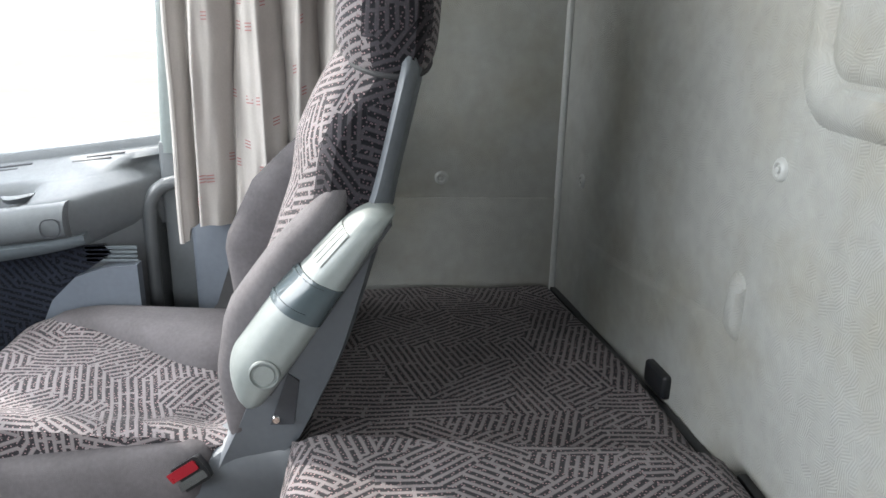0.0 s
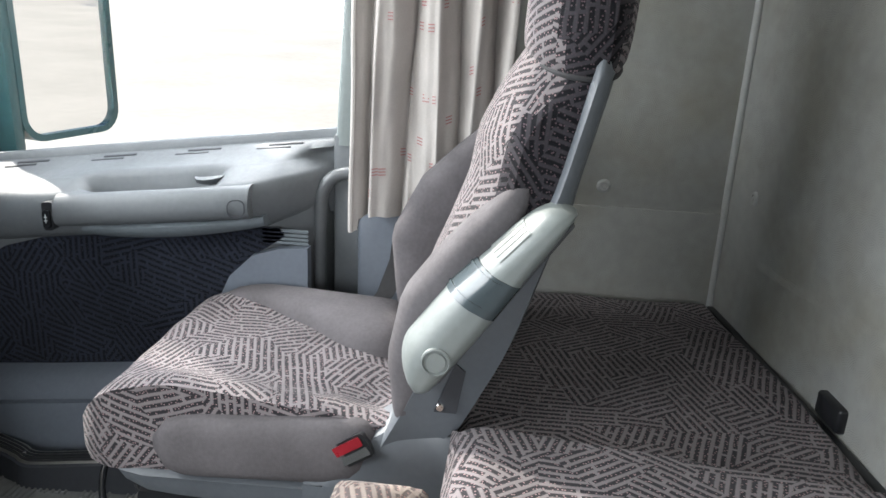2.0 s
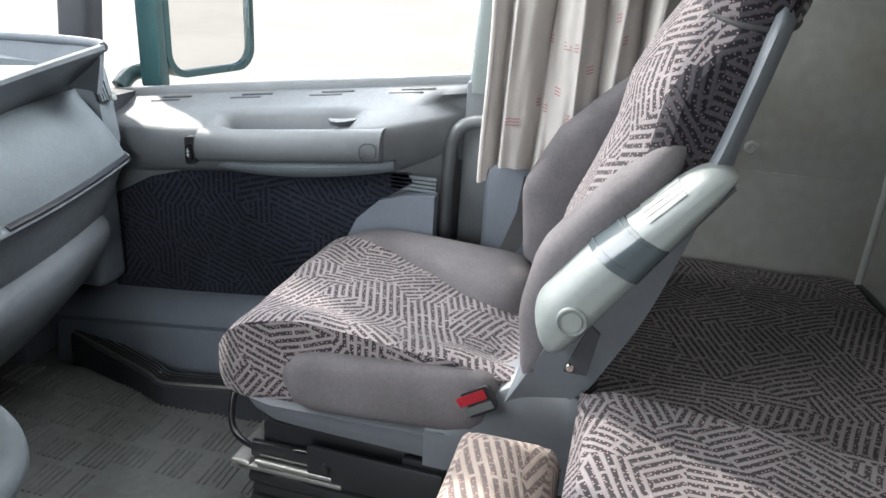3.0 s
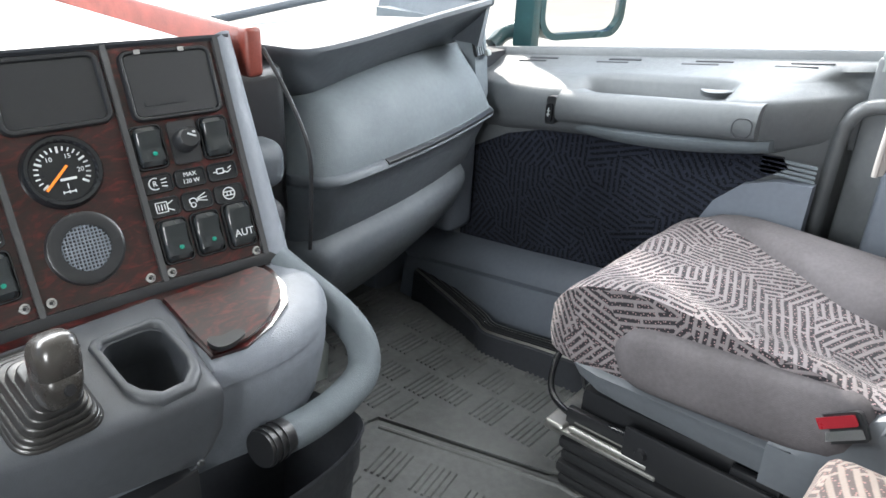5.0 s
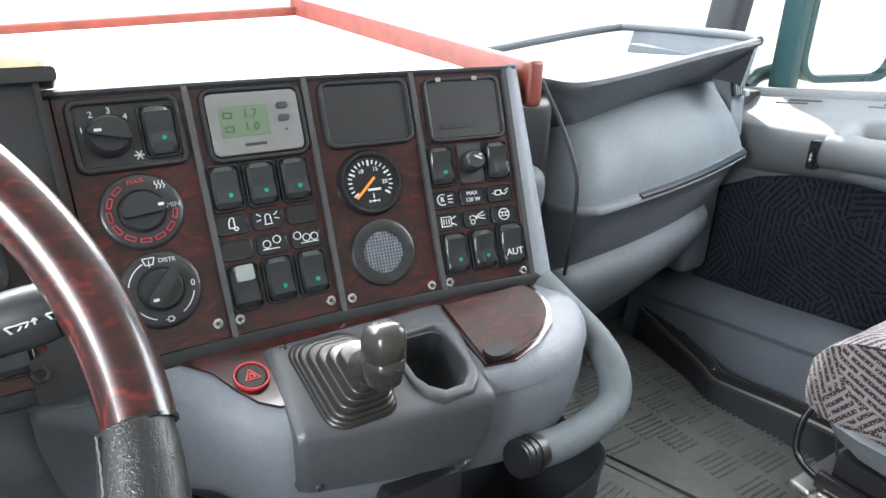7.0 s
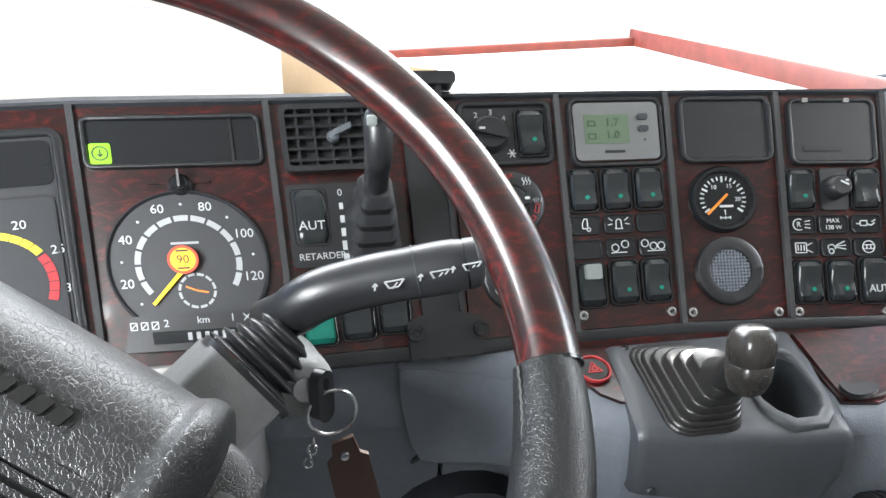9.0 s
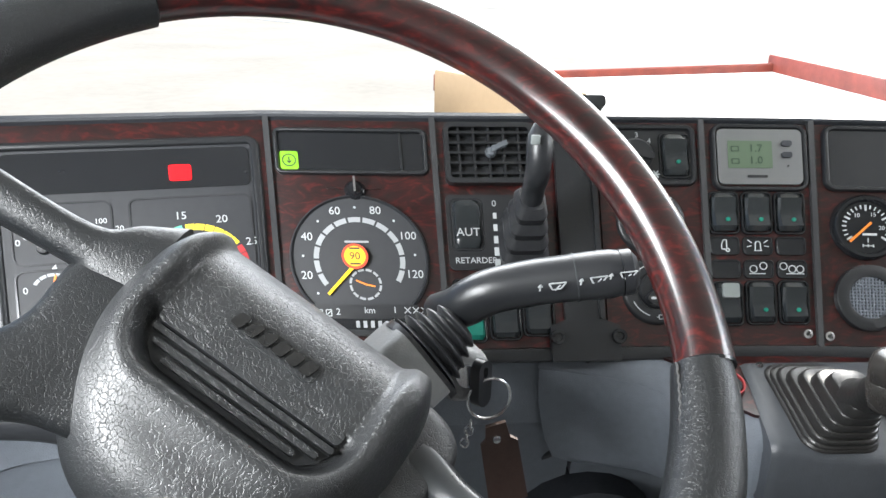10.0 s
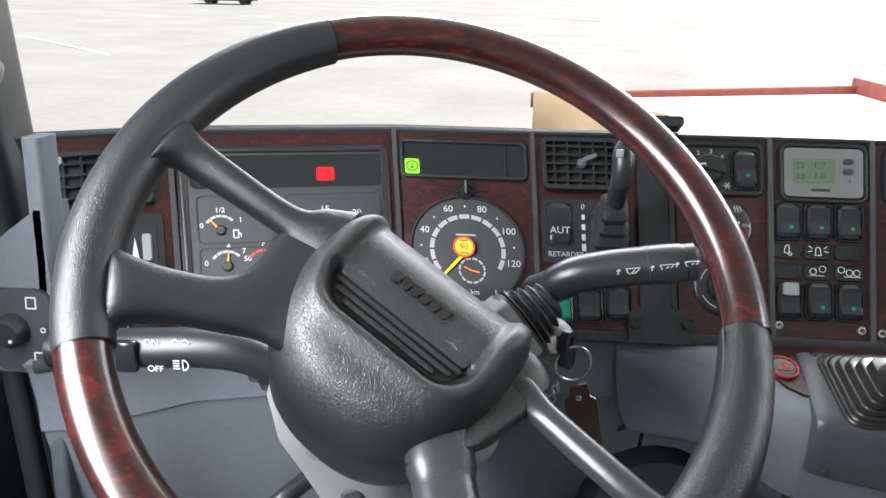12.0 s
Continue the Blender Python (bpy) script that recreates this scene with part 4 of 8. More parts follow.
part("back_shell", loft(shell), SHELL_GREY, seat, "blue-grey plastic back shell", 60)

hr = []
for i in range(19):
    t = i / 18
    z = 1.302 + 0.20 * t
    e = math.sqrt(max(0.02, 1 - (2 * abs(t - 0.5)) ** 7))
    hx, lean = 0.163 * (0.78 + 0.22 * e), -0.012 * t
    c, w = 0.157 + lean, 0.060 * (0.45 + 0.55 * e)
    ring = []
    for k in range(36):
        a = 2 * math.pi * k / 36
        ca, sa = math.cos(a), math.sin(a)
        px = hx * math.copysign(abs(ca) ** 0.5, ca)
        ring.append((SX + px, c + w * math.copysign(abs(sa) ** 0.55, sa) - (0.030 * (abs(px) / hx) ** 2.5 if sa > 0 else 0.0), z - 0.016 * (1 - t) * (abs(px) / hx) ** 2))
    hr.append(ring)
dark_line = [hr[1][k] for k in range(36)]
headrest = part("headrest", loft(hr), FABRIC, seat, "striped velour headrest with darker side", 60)
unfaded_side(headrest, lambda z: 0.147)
# thin dark tube in place of the shadow under the headrest
part("dark_line", tube(dark_line, 0.0035, 8, closed=True), WEBBING, headrest, "dark line in place of the headrest's shadow")


# seat cushion
def cushion_top(x, y):
    a = (x - SX) / 0.17
    z = 0.879 + 0.014 * smooth_step(0.40, 0.62, y) - 0.012 * (1 - smooth_step(0.36, 0.42, y))
    z -= 0.075 * max(0.0, (y - 0.675) / 0.080) ** 2.4
    z += 0.018 * smooth_step(0.55, 0.95, abs(a)) * (1 - smooth_step(0.60, 0.72, y)) - 0.05 * max(0, abs(a) - 0.86) ** 1.3
    return z + 0.004 * noise.noise((x * 14, y * 14, 1.0))


rows = []
for i in range(33):
    y = 0.335 + 0.410 * i / 32
    hw = 0.172 - 0.05 * max(0.0, (y - 0.67) / 0.083) ** 3 * 0.5
    row = [(SX + hw * (-1 + 2 * k / 24), y, cushion_top(SX + hw * (-1 + 2 * k / 24), y)) for k in range(25)]
    row += [(SX + hw * 1.01, y, 0.80), (SX + hw * 0.98, y - 0.003, 0.775), (SX, y - 0.003, 0.77), (SX - hw * 0.98, y - 0.003, 0.775), (SX - hw * 1.01, y, 0.80)]
    rows.append(row)
part("seat_cushion", loft(rows), FABRIC, seat, "worn striped velour seat cushion", 60)
for sgn in (-1, 1):
    rr = []
    for i in range(16):
        t = i / 15
        y = 0.345 + (0.295 if sgn < 0 else 0.36) * t
        zt = (0.891 - 0.024 * t) if sgn < 0 else 0.914 - 0.10 * max(0, t - 0.72) ** 1.4
        e = math.sqrt(max(0.08, 1 - (2 * abs(t - 0.5)) ** 8))
        zb = 0.782 + 0.02 * (1 - t)
        w = 0.029 if sgn < 0 else 0.052 * (1 - 0.5 * max(0, t - 0.4) ** 1.2) + 0.042 * (1 - smooth_step(0.1, 0.7, t))
        cx = SX - 0.167 if sgn < 0 else SX + 0.202 - w
        c, h = (zt + zb) / 2, (zt - zb) / 2 * e
        rr.append([(cx + w * e * math.copysign(abs(math.cos(a)) ** 0.6, math.cos(a)), y, c + h * math.copysign(abs(math.sin(a)) ** 0.7, math.sin(a))) for a in [2 * math.pi * k / 22 for k in range(22)]])
    part("cushion_bolster", loft(rr), PLAIN_VELOUR, seat, "plain dark grey velour side bolster", 60)

pan = []
for i in range(15):
    t = i / 14
    y = 0.25 + 0.475 * t
    hw = 0.178 - 0.03 * max(0, (t - 0.85) / 0.15) ** 2
    zt, zb = 0.795 - 0.012 * t, 0.735 + 0.012 * t + 0.02 * max(0, (t - 0.8) / 0.2) ** 2
    pan.append([(SX - hw + 0.01, y, zt), (SX - hw, y, zt - 0.008), (SX - hw + 0.004, y, (zt + zb) / 2 + 0.004), (SX - hw + 0.004, y, (zt + zb) / 2), (SX - hw + 0.012, y, zb), (SX + hw - 0.012, y, zb), (SX + hw, y, zt - 0.01), (SX + hw - 0.01, y, zt)])
part("seat_pan", loft(pan), SHELL_GREY, seat, "blue-grey plastic seat pan")
hump = []
for i in range(16):
    t = i / 15
    y = 0.252 + 0.19 * t
    zt = 0.892 - 0.080 * smooth_step(0.35, 1.0, t) - 0.012 * (1 - smooth_step(0, 0.15, t))
    hump.append([(0.716, y, 0.745), (0.712, y, 0.80), (0.714, y, zt - 0.02), (0.722, y, zt - 0.005), (0.74, y, zt), (0.785, y, zt), (0.80, y, zt - 0.01), (0.80, y, 0.745)])
part("hinge_cover", loft(hump), SHELL_GREY, seat, "blue-grey plastic hinge cover")
# dark plate stands in for the dark gap between armrest and shell
part("gap_plate", mapped(prism([(0.258, 0.922), (0.284, 0.922), (0.274, 0.950), (0.262, 0.985), (0.250, 0.975)], 0, 0.012, 0.002), lambda a, b, h: (0.718 - h, a, b)), DASH_DARK, seat)
part("hinge_screw", mapped(lathe([(0.001, 0.003), (0.004, 0.003), (0.0055, 0.001), (0.006, -0.002)], 16), lambda a, b, h: (0.706 - h, 0.277 + a, 0.929 + b)), CHROME, seat)

# buckle
BK = lambda a, b, h: (0.716 - 0.9 * h + 0.15 * b, 0.382 + b * 0.80 + a * 0.45, 0.852 - b * 0.60 + a * 0.75 + 0.35 * h)
bk = part("belt_buckle", mapped(prism(rrect(-0.019, 0.019, -0.028, 0.026, 0.006), -0.014, 0.008, 0.004), BK), BLACK, seat, "black seat belt buckle")
part("release_button", mapped(prism(rrect(0.001, 0.0155, -0.022, 0.0235, 0.003), 0.006, 0.0102, 0.002), BK), BUCKLE_RED, bk, "red release button")
part("tongue_slot", mapped(prism(rrect(-0.0150, -0.003, -0.024, 0.0235, 0.002), 0.006, 0.0092, 0.001), BK), CHROME, bk, "steel tongue slot")

# armrest, folded up along the backrest
ax, az = Vector((-0.585, 0.811)), Vector((0.811, 0.585))


def arm_map(a, b, h):
    """a up along the arm, b forwards across it, h outwards."""
    return (0.722 - h, 0.292 + ax.x * a + az.x * b, 0.982 + ax.y * a + az.y * b)


def arm_section(a, u, off=0.0):
    """The arm's skin at a along it, u from the rear lip (0) over the top to the front (1)."""
    front = 0.043 - 0.016 * smooth_step(0.07, 0.215, a)
    rear = -0.016 + 0.006 * smooth_step(0.05, 0.22, a)
    high = 0.052
    if a < 0.022:
        k = math.sqrt(max(0.0, 1 - ((0.022 - a) / 0.0502) ** 2))
        front, rear = -0.006 + (front + 0.006) * k, -0.006 + (rear + 0.006) * min(1.0, k * 1.5)
        high *= 0.62 + 0.38 * k ** 0.6
    if a > 0.175:
        k = math.sqrt(max(0.0, 1 - ((a - 0.175) / 0.0622) ** 2.4))
        front, high = rear + 0.004 + (front - rear - 0.004) * k, high * (0.45 + 0.55 * k ** 0.8)
    b = rear + (front - rear) * min(1.0, u * 1.12) ** 0.94
    h = high * (1 - 0.16 * max(0.0, (0.18 - u) / 0.18) ** 2)
    if u > 0.40:
        t = (u - 0.40) / 0.60
        b = rear + (front - rear) * (0.43 + 0.57 * math.sin(t * math.pi / 2) ** 0.95)
        h = high * (1 - 0.90 * (1 - math.cos(t * math.pi / 2)))
    return a, b + off * u, h + off * (1 - 0.6 * u)


def arm_skin(a0, a1, u0, u1, off, na=34, nu=18, lean=0.0):
    rings = []
    for i in range(na + 1):
        a = a0 + (a1 - a0) * i / na
        ring = [arm_section(a + lean * (0.5 - k / nu), u0 + (u1 - u0) * k / nu, off) for k in range(nu + 1)]
        low = 0.0 if u1 > 0.99 and u0 < 0.01 else -0.004
        foot = [(ring[-1][0], ring[-1][1], ring[-1][2] + low), (ring[0][0], ring[0][1], ring[0][2] + low)] if low else [(ring[-1][0], ring[-1][1], 0.0), (ring[0][0], ring[0][1], 0.0)]
        rings.append([arm_map(*p) for p in ring + foot])
    return loft(rings)


arm = part("armrest", arm_skin(-0.0278, 0.2368, 0.0, 1.0, 0.0, 48), ARM_GREY, seat, "pale grey plastic armrest", 50)
band = part("band", arm_skin(0.092, 0.138, 0.0, 1.0, 0.0022, 10, 18, 0.012), ARM_BAND, arm, "dark blue-grey band round the armrest", 50)
for a0 in (0.0965, 0.1290):
    part("band_ridge", arm_skin(a0, a0 + 0.003, 0.30, 0.98, 0.0036, 2, 14, 0.010), ARM_BAND, band)
part("pivot_cap", mapped(lathe([(0.001, 0.003), (0.0105, 0.003), (0.0115, 0.001), (0.0135, 0.001), (0.0145, 0.004), (0.016, 0.003), (0.0165, -0.003)], 28), lambda a, b, h: arm_map(a + 0.024, b + 0.003, 0.0515 + h)), ARM_GREY, arm)
for k in range(4):
    part("grip_rib", arm_skin(0.152, 0.196, 0.60 + 0.09 * k, 0.67 + 0.09 * k, 0.0016, 12, 5), ARM_GREY, arm)
part("trim_line", mapped(prism([(0.0, -0.0185), (0.228, -0.0125), (0.228, -0.0095), (0.0, -0.0155)], 0.004, 0.040, 0.001), arm_map), RAIL_DARK, arm)

# suspension base and levers
part("suspension_box", box(0.775, 1.04, 0.31, 0.700, FLOOR + 0.002, 0.715, 0.012), BLACK, seat)
part("bellows", merged(*[box(0.762 - 0.004 * (k % 2), 1.05 + 0.004 * (k % 2), 0.30, 0.712 + 0.004 * (k % 2), 0.545 + 0.022 * k, 0.565 + 0.022 * k, 0.007) for k in range(4)]), RUBBER, seat, "black rubber bellows")
part("side_bracket", merged(box(0.752, 0.764, 0.40, 0.705, 0.650, 0.690, 0.003), box(0.752, 0.764, 0.42, 0.48, 0.60, 0.72, 0.003)), BLACK, seat)
part("slide_rail", merged(box(0.736, 0.762, 0.56, 0.716, 0.655, 0.662, 0.002), box(0.736, 0.90, 0.698, 0.730, 0.650, 0.667, 0.005, 3)), STEEL, seat, "bare steel slide rail")
for x, z in ((0.741, 0.668), (0.756, 0.671)):
    part("slide_rod", tube([(x, 0.575, z), (x, 0.690, z)], 0.0045, 10), STEEL, seat, "round steel rod")
part("slide_lever", tube(curve_points([(0.875, 0.748, 0.752), (0.845, 0.765, 0.730), (0.812, 0.766, 0.704), (0.786, 0.749, 0.674), (0.765, 0.698, 0.670), (0.757, 0.630, 0.688), (0.760, 0.56, 0.692)], 6), 0.0050, 10), BLACK_GLOSS, seat, "black bent lever bar")
part("pivot_plate", merged(box(0.738, 0.746, 0.42, 0.612, 0.655, 0.715, 0.003), mapped(lathe([(0.001, 0.008), (0.007, 0.007), (0.009, 0.0)], 16), lambda a, b, h: (0.739 - h, 0.585 + a, 0.685 + b))), BLACK, seat, "black lever pivot plate")
part("cable", tube(curve_points([(0.80, 0.715, 0.725), (0.79, 0.69, 0.69), (0.775, 0.60, 0.668), (0.77, 0.50, 0.67)], 5), 0.0022, 8), BLACK, seat)


# ---- dashboard fascia: u across, s up the slope, h out of it ----
LEAN_BACK = 0.58
LEN = math.sqrt(1 + LEAN_BACK ** 2)
BOW_U = (-0.70, -0.577, -0.338, -0.1815, -0.052, 0.0805, 0.1895, 0.3015, 0.4095, 0.60)
BOW_Y = (-0.135, -0.055, 0.005, 0.0, 0.003, 0.005, 0.003, -0.006, -0.020, -0.05)


def bow(u):
    return float(np.interp(u, BOW_U, BOW_Y))


def D(u, s, h=0.0):
    return (u * (1 + 0.35 * s), 0.93 + bow(u) + LEAN_BACK * s / LEN - h / LEN, 0.974 + s / LEN + h * LEAN_BACK / LEN)


def dpart(name, bm, mat, parent, label="", smooth=40):
    return part(name, mapped(bm, D), mat, parent, label, smooth)


def panel(name, u0, u1, label, s0=-0.006, s1=0.228, depth=-0.02):
    at = D((u0 + u1) / 2, s0, depth)
    t = thing(name, at, label, "panel", "fascia panels")
    cols = max(2, int((u1 - u0) / 0.03))
    bm = bmesh.new()
    rows = []
    for h in (0.0, depth):
        rows.append([[bm.verts.new((u0 + (u1 - u0) * i / cols, s, h)) for i in range(cols + 1)] for s in (s0, s1)])
    f, b = rows
    for i in range(cols):
        bm.faces.new((f[0][i], f[0][i + 1], f[1][i + 1], f[1][i]))
        bm.faces.new((b[0][i + 1], b[0][i], b[1][i], b[1][i + 1]))
        bm.faces.new((b[0][i], b[0][i + 1], f[0][i + 1], f[0][i]))
        bm.faces.new((f[1][i], f[1][i + 1], b[1][i + 1], b[1][i]))
    for i in (0, cols):
        bm.faces.new((f[0][i], f[1][i], b[1][i], b[0][i]))
    bmesh.ops.recalc_face_normals(bm, faces=bm.faces[:])
    dpart("veneer", bm, WOOD, t, "dark red burl wood veneer")
    return t


def edge_strip(t, u, s0=-0.008, s1=0.231):
    dpart("edge_strip", prism(rrect(u - 0.0027, u + 0.0027, s0, s1, 0.001, 2), -0.004, 0.0048, 0.0024, 4), STRIP, t, "dark plastic edge strip")


def screw(t, u, s):
    sc = dpart("screw", placed(lathe([(0.001, 0.0006), (0.0022, 0.0006), (0.0027, 0.0022), (0.0046, 0.0018), (0.0052, 0.0)], 18), u, s), CHROME, t, "chrome screw")
    dpart("recess", placed(lathe([(0.0004, 0.0009), (0.0018, 0.0009), (0.0019, 0.0)], 6), u, s), BLACK, sc)


def soft_frame(a0, a1, b0, b1, r, w, h0, h1):
    """A frame of rounded section round a rounded opening."""
    rings = []
    for k, h in ((0.0, h0), (0.0, h1 * 0.55), (0.25, h1 * 0.95), (0.5, h1), (0.8, h1 * 0.9), (1.0, h1 * 0.5), (1.0, h0)):
        d = w * k
        rings.append([(a, b, h) for a, b in rrect(a0 + d, a1 - d, b0 + d, b1 - d, max(0.0008, r - d), 5)])
    return loft(rings, True, False)


def rocker(t, u, s, w=0.0262, h=0.0405, light=True, body=ROCKER, name="rocker_switch"):
    """A rocker switch in its frame, hollowed along the middle."""
    fr = dpart(name, soft_frame(u - w / 2 - 0.0026, u + w / 2 + 0.0026, s - h / 2 - 0.0026, s + h / 2 + 0.0026, 0.0062, 0.0026, -0.002, 0.0032), BLACK_GLOSS, t)
    rows = []
    for i in range(9):
        q = s - h / 2 + 0.0006 + (h - 0.0012) * i / 8
        lift = 0.0062 + 0.0036 * abs(i - 4) / 4 - (0.004 if i in (0, 8) else 0)
        wd = (w / 2 - 0.0008) - (0.002 if i in (0, 8) else 0)
        rows.append([(u - wd, q, -0.001), (u - wd, q, lift - 0.003), (u - wd + 0.002, q, lift - 0.0006), (u - wd * 0.45, q, lift), (u, q, lift - 0.0014 * (i < 7)), (u + wd * 0.45, q, lift), (u + wd - 0.002, q, lift - 0.0006), (u + wd, q, lift - 0.003), (u + wd, q, -0.001)])
    dpart("key", loft(rows), body, fr)
    if light:
        dpart("indicator", placed(lathe([(0.0003, 0.0078), (0.0021, 0.0078), (0.0024, 0.004)], 10), u + 0.002, s - 0.008), TEAL_LENS, fr, "teal indicator light")
    return fr


def plate(t, u, s, w=0.0275, h=0.0165):
    """A small symbol window."""
    return dpart("symbol_plate", merged(prism(rrect(u - w / 2, u + w / 2, s - h / 2, s + h / 2, 0.0036), -0.001, 0.0012), soft_frame(u - w / 2 - 0.0016, u + w / 2 + 0.0016, s - h / 2 - 0.0016, s + h / 2 + 0.0016, 0.0052, 0.0020, -0.001, 0.0026)), BLACK_GLOSS, t)


def ink(p, bm, u, s, h=0.0016, mat=WHITE_INK, name="symbol", turn=0):
    return dpart(name, placed(bm, u, s, h, turn), mat, p)


def ring_lines(cx, cy, r, n=14, a0=0, a1=360):
    return polyline(disc_line(cx, cy, r, n, a0, a1), abs(a1 - a0) >= 360)


# left vent and light switch panel
pa = panel("vent_panel", -0.690, -0.580, "burl wood fascia panel with air vent and light switch")
edge_strip(pa, -0.577)


def vent(t, u0, u1, s0, s1, cols, rows, knob):
    v = dpart("air_vent", merged(frame_prism(rrect(u0, u1, s0, s1, 0.007), rrect(u0 + 0.005, u1 - 0.005, s0 + 0.005, s1 - 0.005, 0.004), -0.002, 0.012), prism(rrect(u0 + 0.001, u1 - 0.001, s0 + 0.001, s1 - 0.001, 0.007), -0.001, 0.0012)), BLACK, t, "black louvred air vent")
    for i in range(1, cols):
        u = u0 + (u1 - u0) * i / cols
        dpart("louvre", prism(rrect(u - 0.0011, u + 0.0011, s0 + 0.004, s1 - 0.004, 0.0005, 2), 0.001, 0.009), FASCIA_BLACK, v)
    for j in range(1, rows):
        s = s0 + (s1 - s0) * j / rows
        dpart("louvre", prism(rrect(u0 + 0.004, u1 - 0.004, s - 0.0012, s + 0.0012, 0.0005, 2), 0.001, 0.0105), FASCIA_BLACK, v)
    if knob:
        dpart("vent_knob", merged(placed(lathe([(0.001, 0.016), (0.004, 0.015), (0.0055, 0.012), (0.0055, 0.008), (0.004, 0.003)], 14), *knob), prism([(knob[0], knob[1] - 0.002), (knob[0] + 0.016, knob[1] + 0.006), (knob[0] + 0.015, knob[1] + 0.011), (knob[0], knob[1] + 0.004)], 0.013, 0.019, 0.001)), SHELL_GREY, v, "grey vent knob")
    return v


vent(pa, -0.680, -0.592, 0.142, 0.207, 6, 5, None)
dpart("vent_lever", merged(prism(rrect(-0.684, -0.665, 0.193, 0.206, 0.004), 0.0, 0.012, 0.003)), ARM_GREY, pa, "pale grey vent lever")
lights = dpart("light_switch_plate", prism(rrect(-0.684, -0.588, 0.018, 0.132, 0.006), -0.002, 0.003, 0.002), FASCIA_BLACK, pa)
dpart("rotary_knob", placed(lathe([(0.001, 0.012), (0.018, 0.012), (0.021, 0.008), (0.022, 0.002), (0.025, 0.002), (0.026, 0.0)], 28), -0.652, 0.088, 0.003), BLACK, lights)
dpart("dimmer", prism(rrect(-0.618, -0.594, 0.068, 0.118, 0.003), 0.002, 0.0045, 0.001), BLACK, lights)
dpart("dimmer_wheel", prism(rrect(-0.605, -0.598, 0.078, 0.108, 0.002), 0.003, 0.009, 0.002), ARM_GREY, lights)
dpart("dimmer_mark", prism([(-0.616, 0.078), (-0.609, 0.078), (-0.6125, 0.106)], 0.004, 0.0050), WHITE_INK, lights)
for u in (-0.668, -0.638, -0.606):
    rocker(pa, u, 0.024, light=False)

# instrument cluster
pb = panel("instrument_cluster", -0.574, -0.340, "instrument cluster with gauges in a dark frame and red warning lamp")
edge_strip(pb, -0.338)
dpart("cluster_frame", soft_frame(-0.571, -0.346, 0.004, 0.209, 0.012, 0.008, -0.002, 0.0050), FASCIA_BLACK, pb)
face = dpart("cluster_face", prism(rrect(-0.565, -0.350, 0.008, 0.203, 0.008), -0.001, 0.001), DIAL, pb)
dpart("lamp_strip", prism(rrect(-0.560, -0.356, 0.158, 0.198, 0.006), 0.001, 0.002), BLACK_GLOSS, pb)
dpart("warning_lamp", prism(rrect(-0.4255, -0.4065, 0.1655, 0.1815, 0.002, 2), 0.0012, 0.0028), RED_LAMP, pb, "lit red warning lamp")
for a, b, c, d in ((-0.556, -0.475, 0.092, 0.150), (-0.556, -0.475, 0.032, 0.088), (-0.462, -0.357, 0.020, 0.150)):
    dpart("gauge_bezel", frame_prism(rrect(a, b, c, d, 0.008), rrect(a + 0.0016, b - 0.0016, c + 0.0016, d - 0.0016, 0.0065), 0.001, 0.0026), STRIP, pb)


def arc_scale(t, u, s, r, a0, a1, cuts, width, mat, gap=0.08, h0=0.0012, h1=0.0017, name="scale_mark"):
    """Printed arc in equal blocks."""
    for k in range(cuts):
        b0, b1 = a0 + (a1 - a0) * (k + gap) / cuts, a0 + (a1 - a0) * (k + 1 - gap) / cuts
        o = disc_line(u, s, r, 5, b0, b1) + disc_line(u, s, r - width, 5, b1, b0)
        dpart(name, prism(o if a1 > a0 else o[::-1], h0, h1), mat, t)


def needle(t, u, s, r, angle, mat, w=0.0022, h=0.003, hub=0.008):
    c, q = math.cos(radians(angle)), math.sin(radians(angle))
    dpart("needle", prism([(u - q * w / 2, s + c * w / 2), (u + q * w / 2, s - c * w / 2), (u + r * c + q * w / 5, s + r * q - c * w / 5), (u + r * c - q * w / 5, s + r * q + c * w / 5)], h, h + 0.0008), mat, t, "orange needle")
    dpart("needle_hub", placed(lathe([(0.001, 0.004), (hub * 0.8, 0.004), (hub, 0.002), (hub, 0.0)], 18), u, s, 0.0012), FASCIA_BLACK, t)


for u, s, scale, ang, marks in ((-0.531, 0.108, WHITE_INK, 130, ((-0.020, 0.006, "0"), (0.0, 0.024, "1/2"), (0.021, 0.012, "1"))), (-0.5265, 0.066, WHITE_INK, 80, ((-0.022, 0.004, "0"), (0.002, 0.023, "4"), (0.018, 0.017, "7")))):
    arc_scale(pb, u, s, 0.0185, 150, 40, 5, 0.0028, GREY_INK)
    needle(pb, u, s, 0.0165, ang, ORANGE, 0.003, hub=0.006)
    for du, ds, tx in marks:
        ink(face, lettering(tx, 0.0085), u + du, s + ds, 0.0014, name="numeral")
ink(face, merged(strokes(polyline([(-0.003, -0.004), (0.002, -0.004), (0.002, 0.005), (-0.003, 0.005)], True), 0.0012), strokes([((0.002, 0.002), (0.0045, 0.001)), ((0.0045, 0.001), (0.0045, -0.003))], 0.001)), -0.515, 0.103, 0.0014)
arc_scale(pb, -0.488, 0.066, 0.0185, 150, 60, 3, 0.0028, RED_INK)
ink(face, lettering("50", 0.0085), -0.505, 0.074, 0.0014, name="numeral")
ink(face, lettering("0", 0.0085), -0.487, 0.089, 0.0014, name="numeral")
RU, RS = -0.410, 0.074
arc_scale(pb, RU, RS, 0.048, 175, 100, 5, 0.007, GREEN_INK, 0.05)
arc_scale(pb, RU, RS, 0.048, 98, 34, 6, 0.006, YELLOW_INK, 0.05)
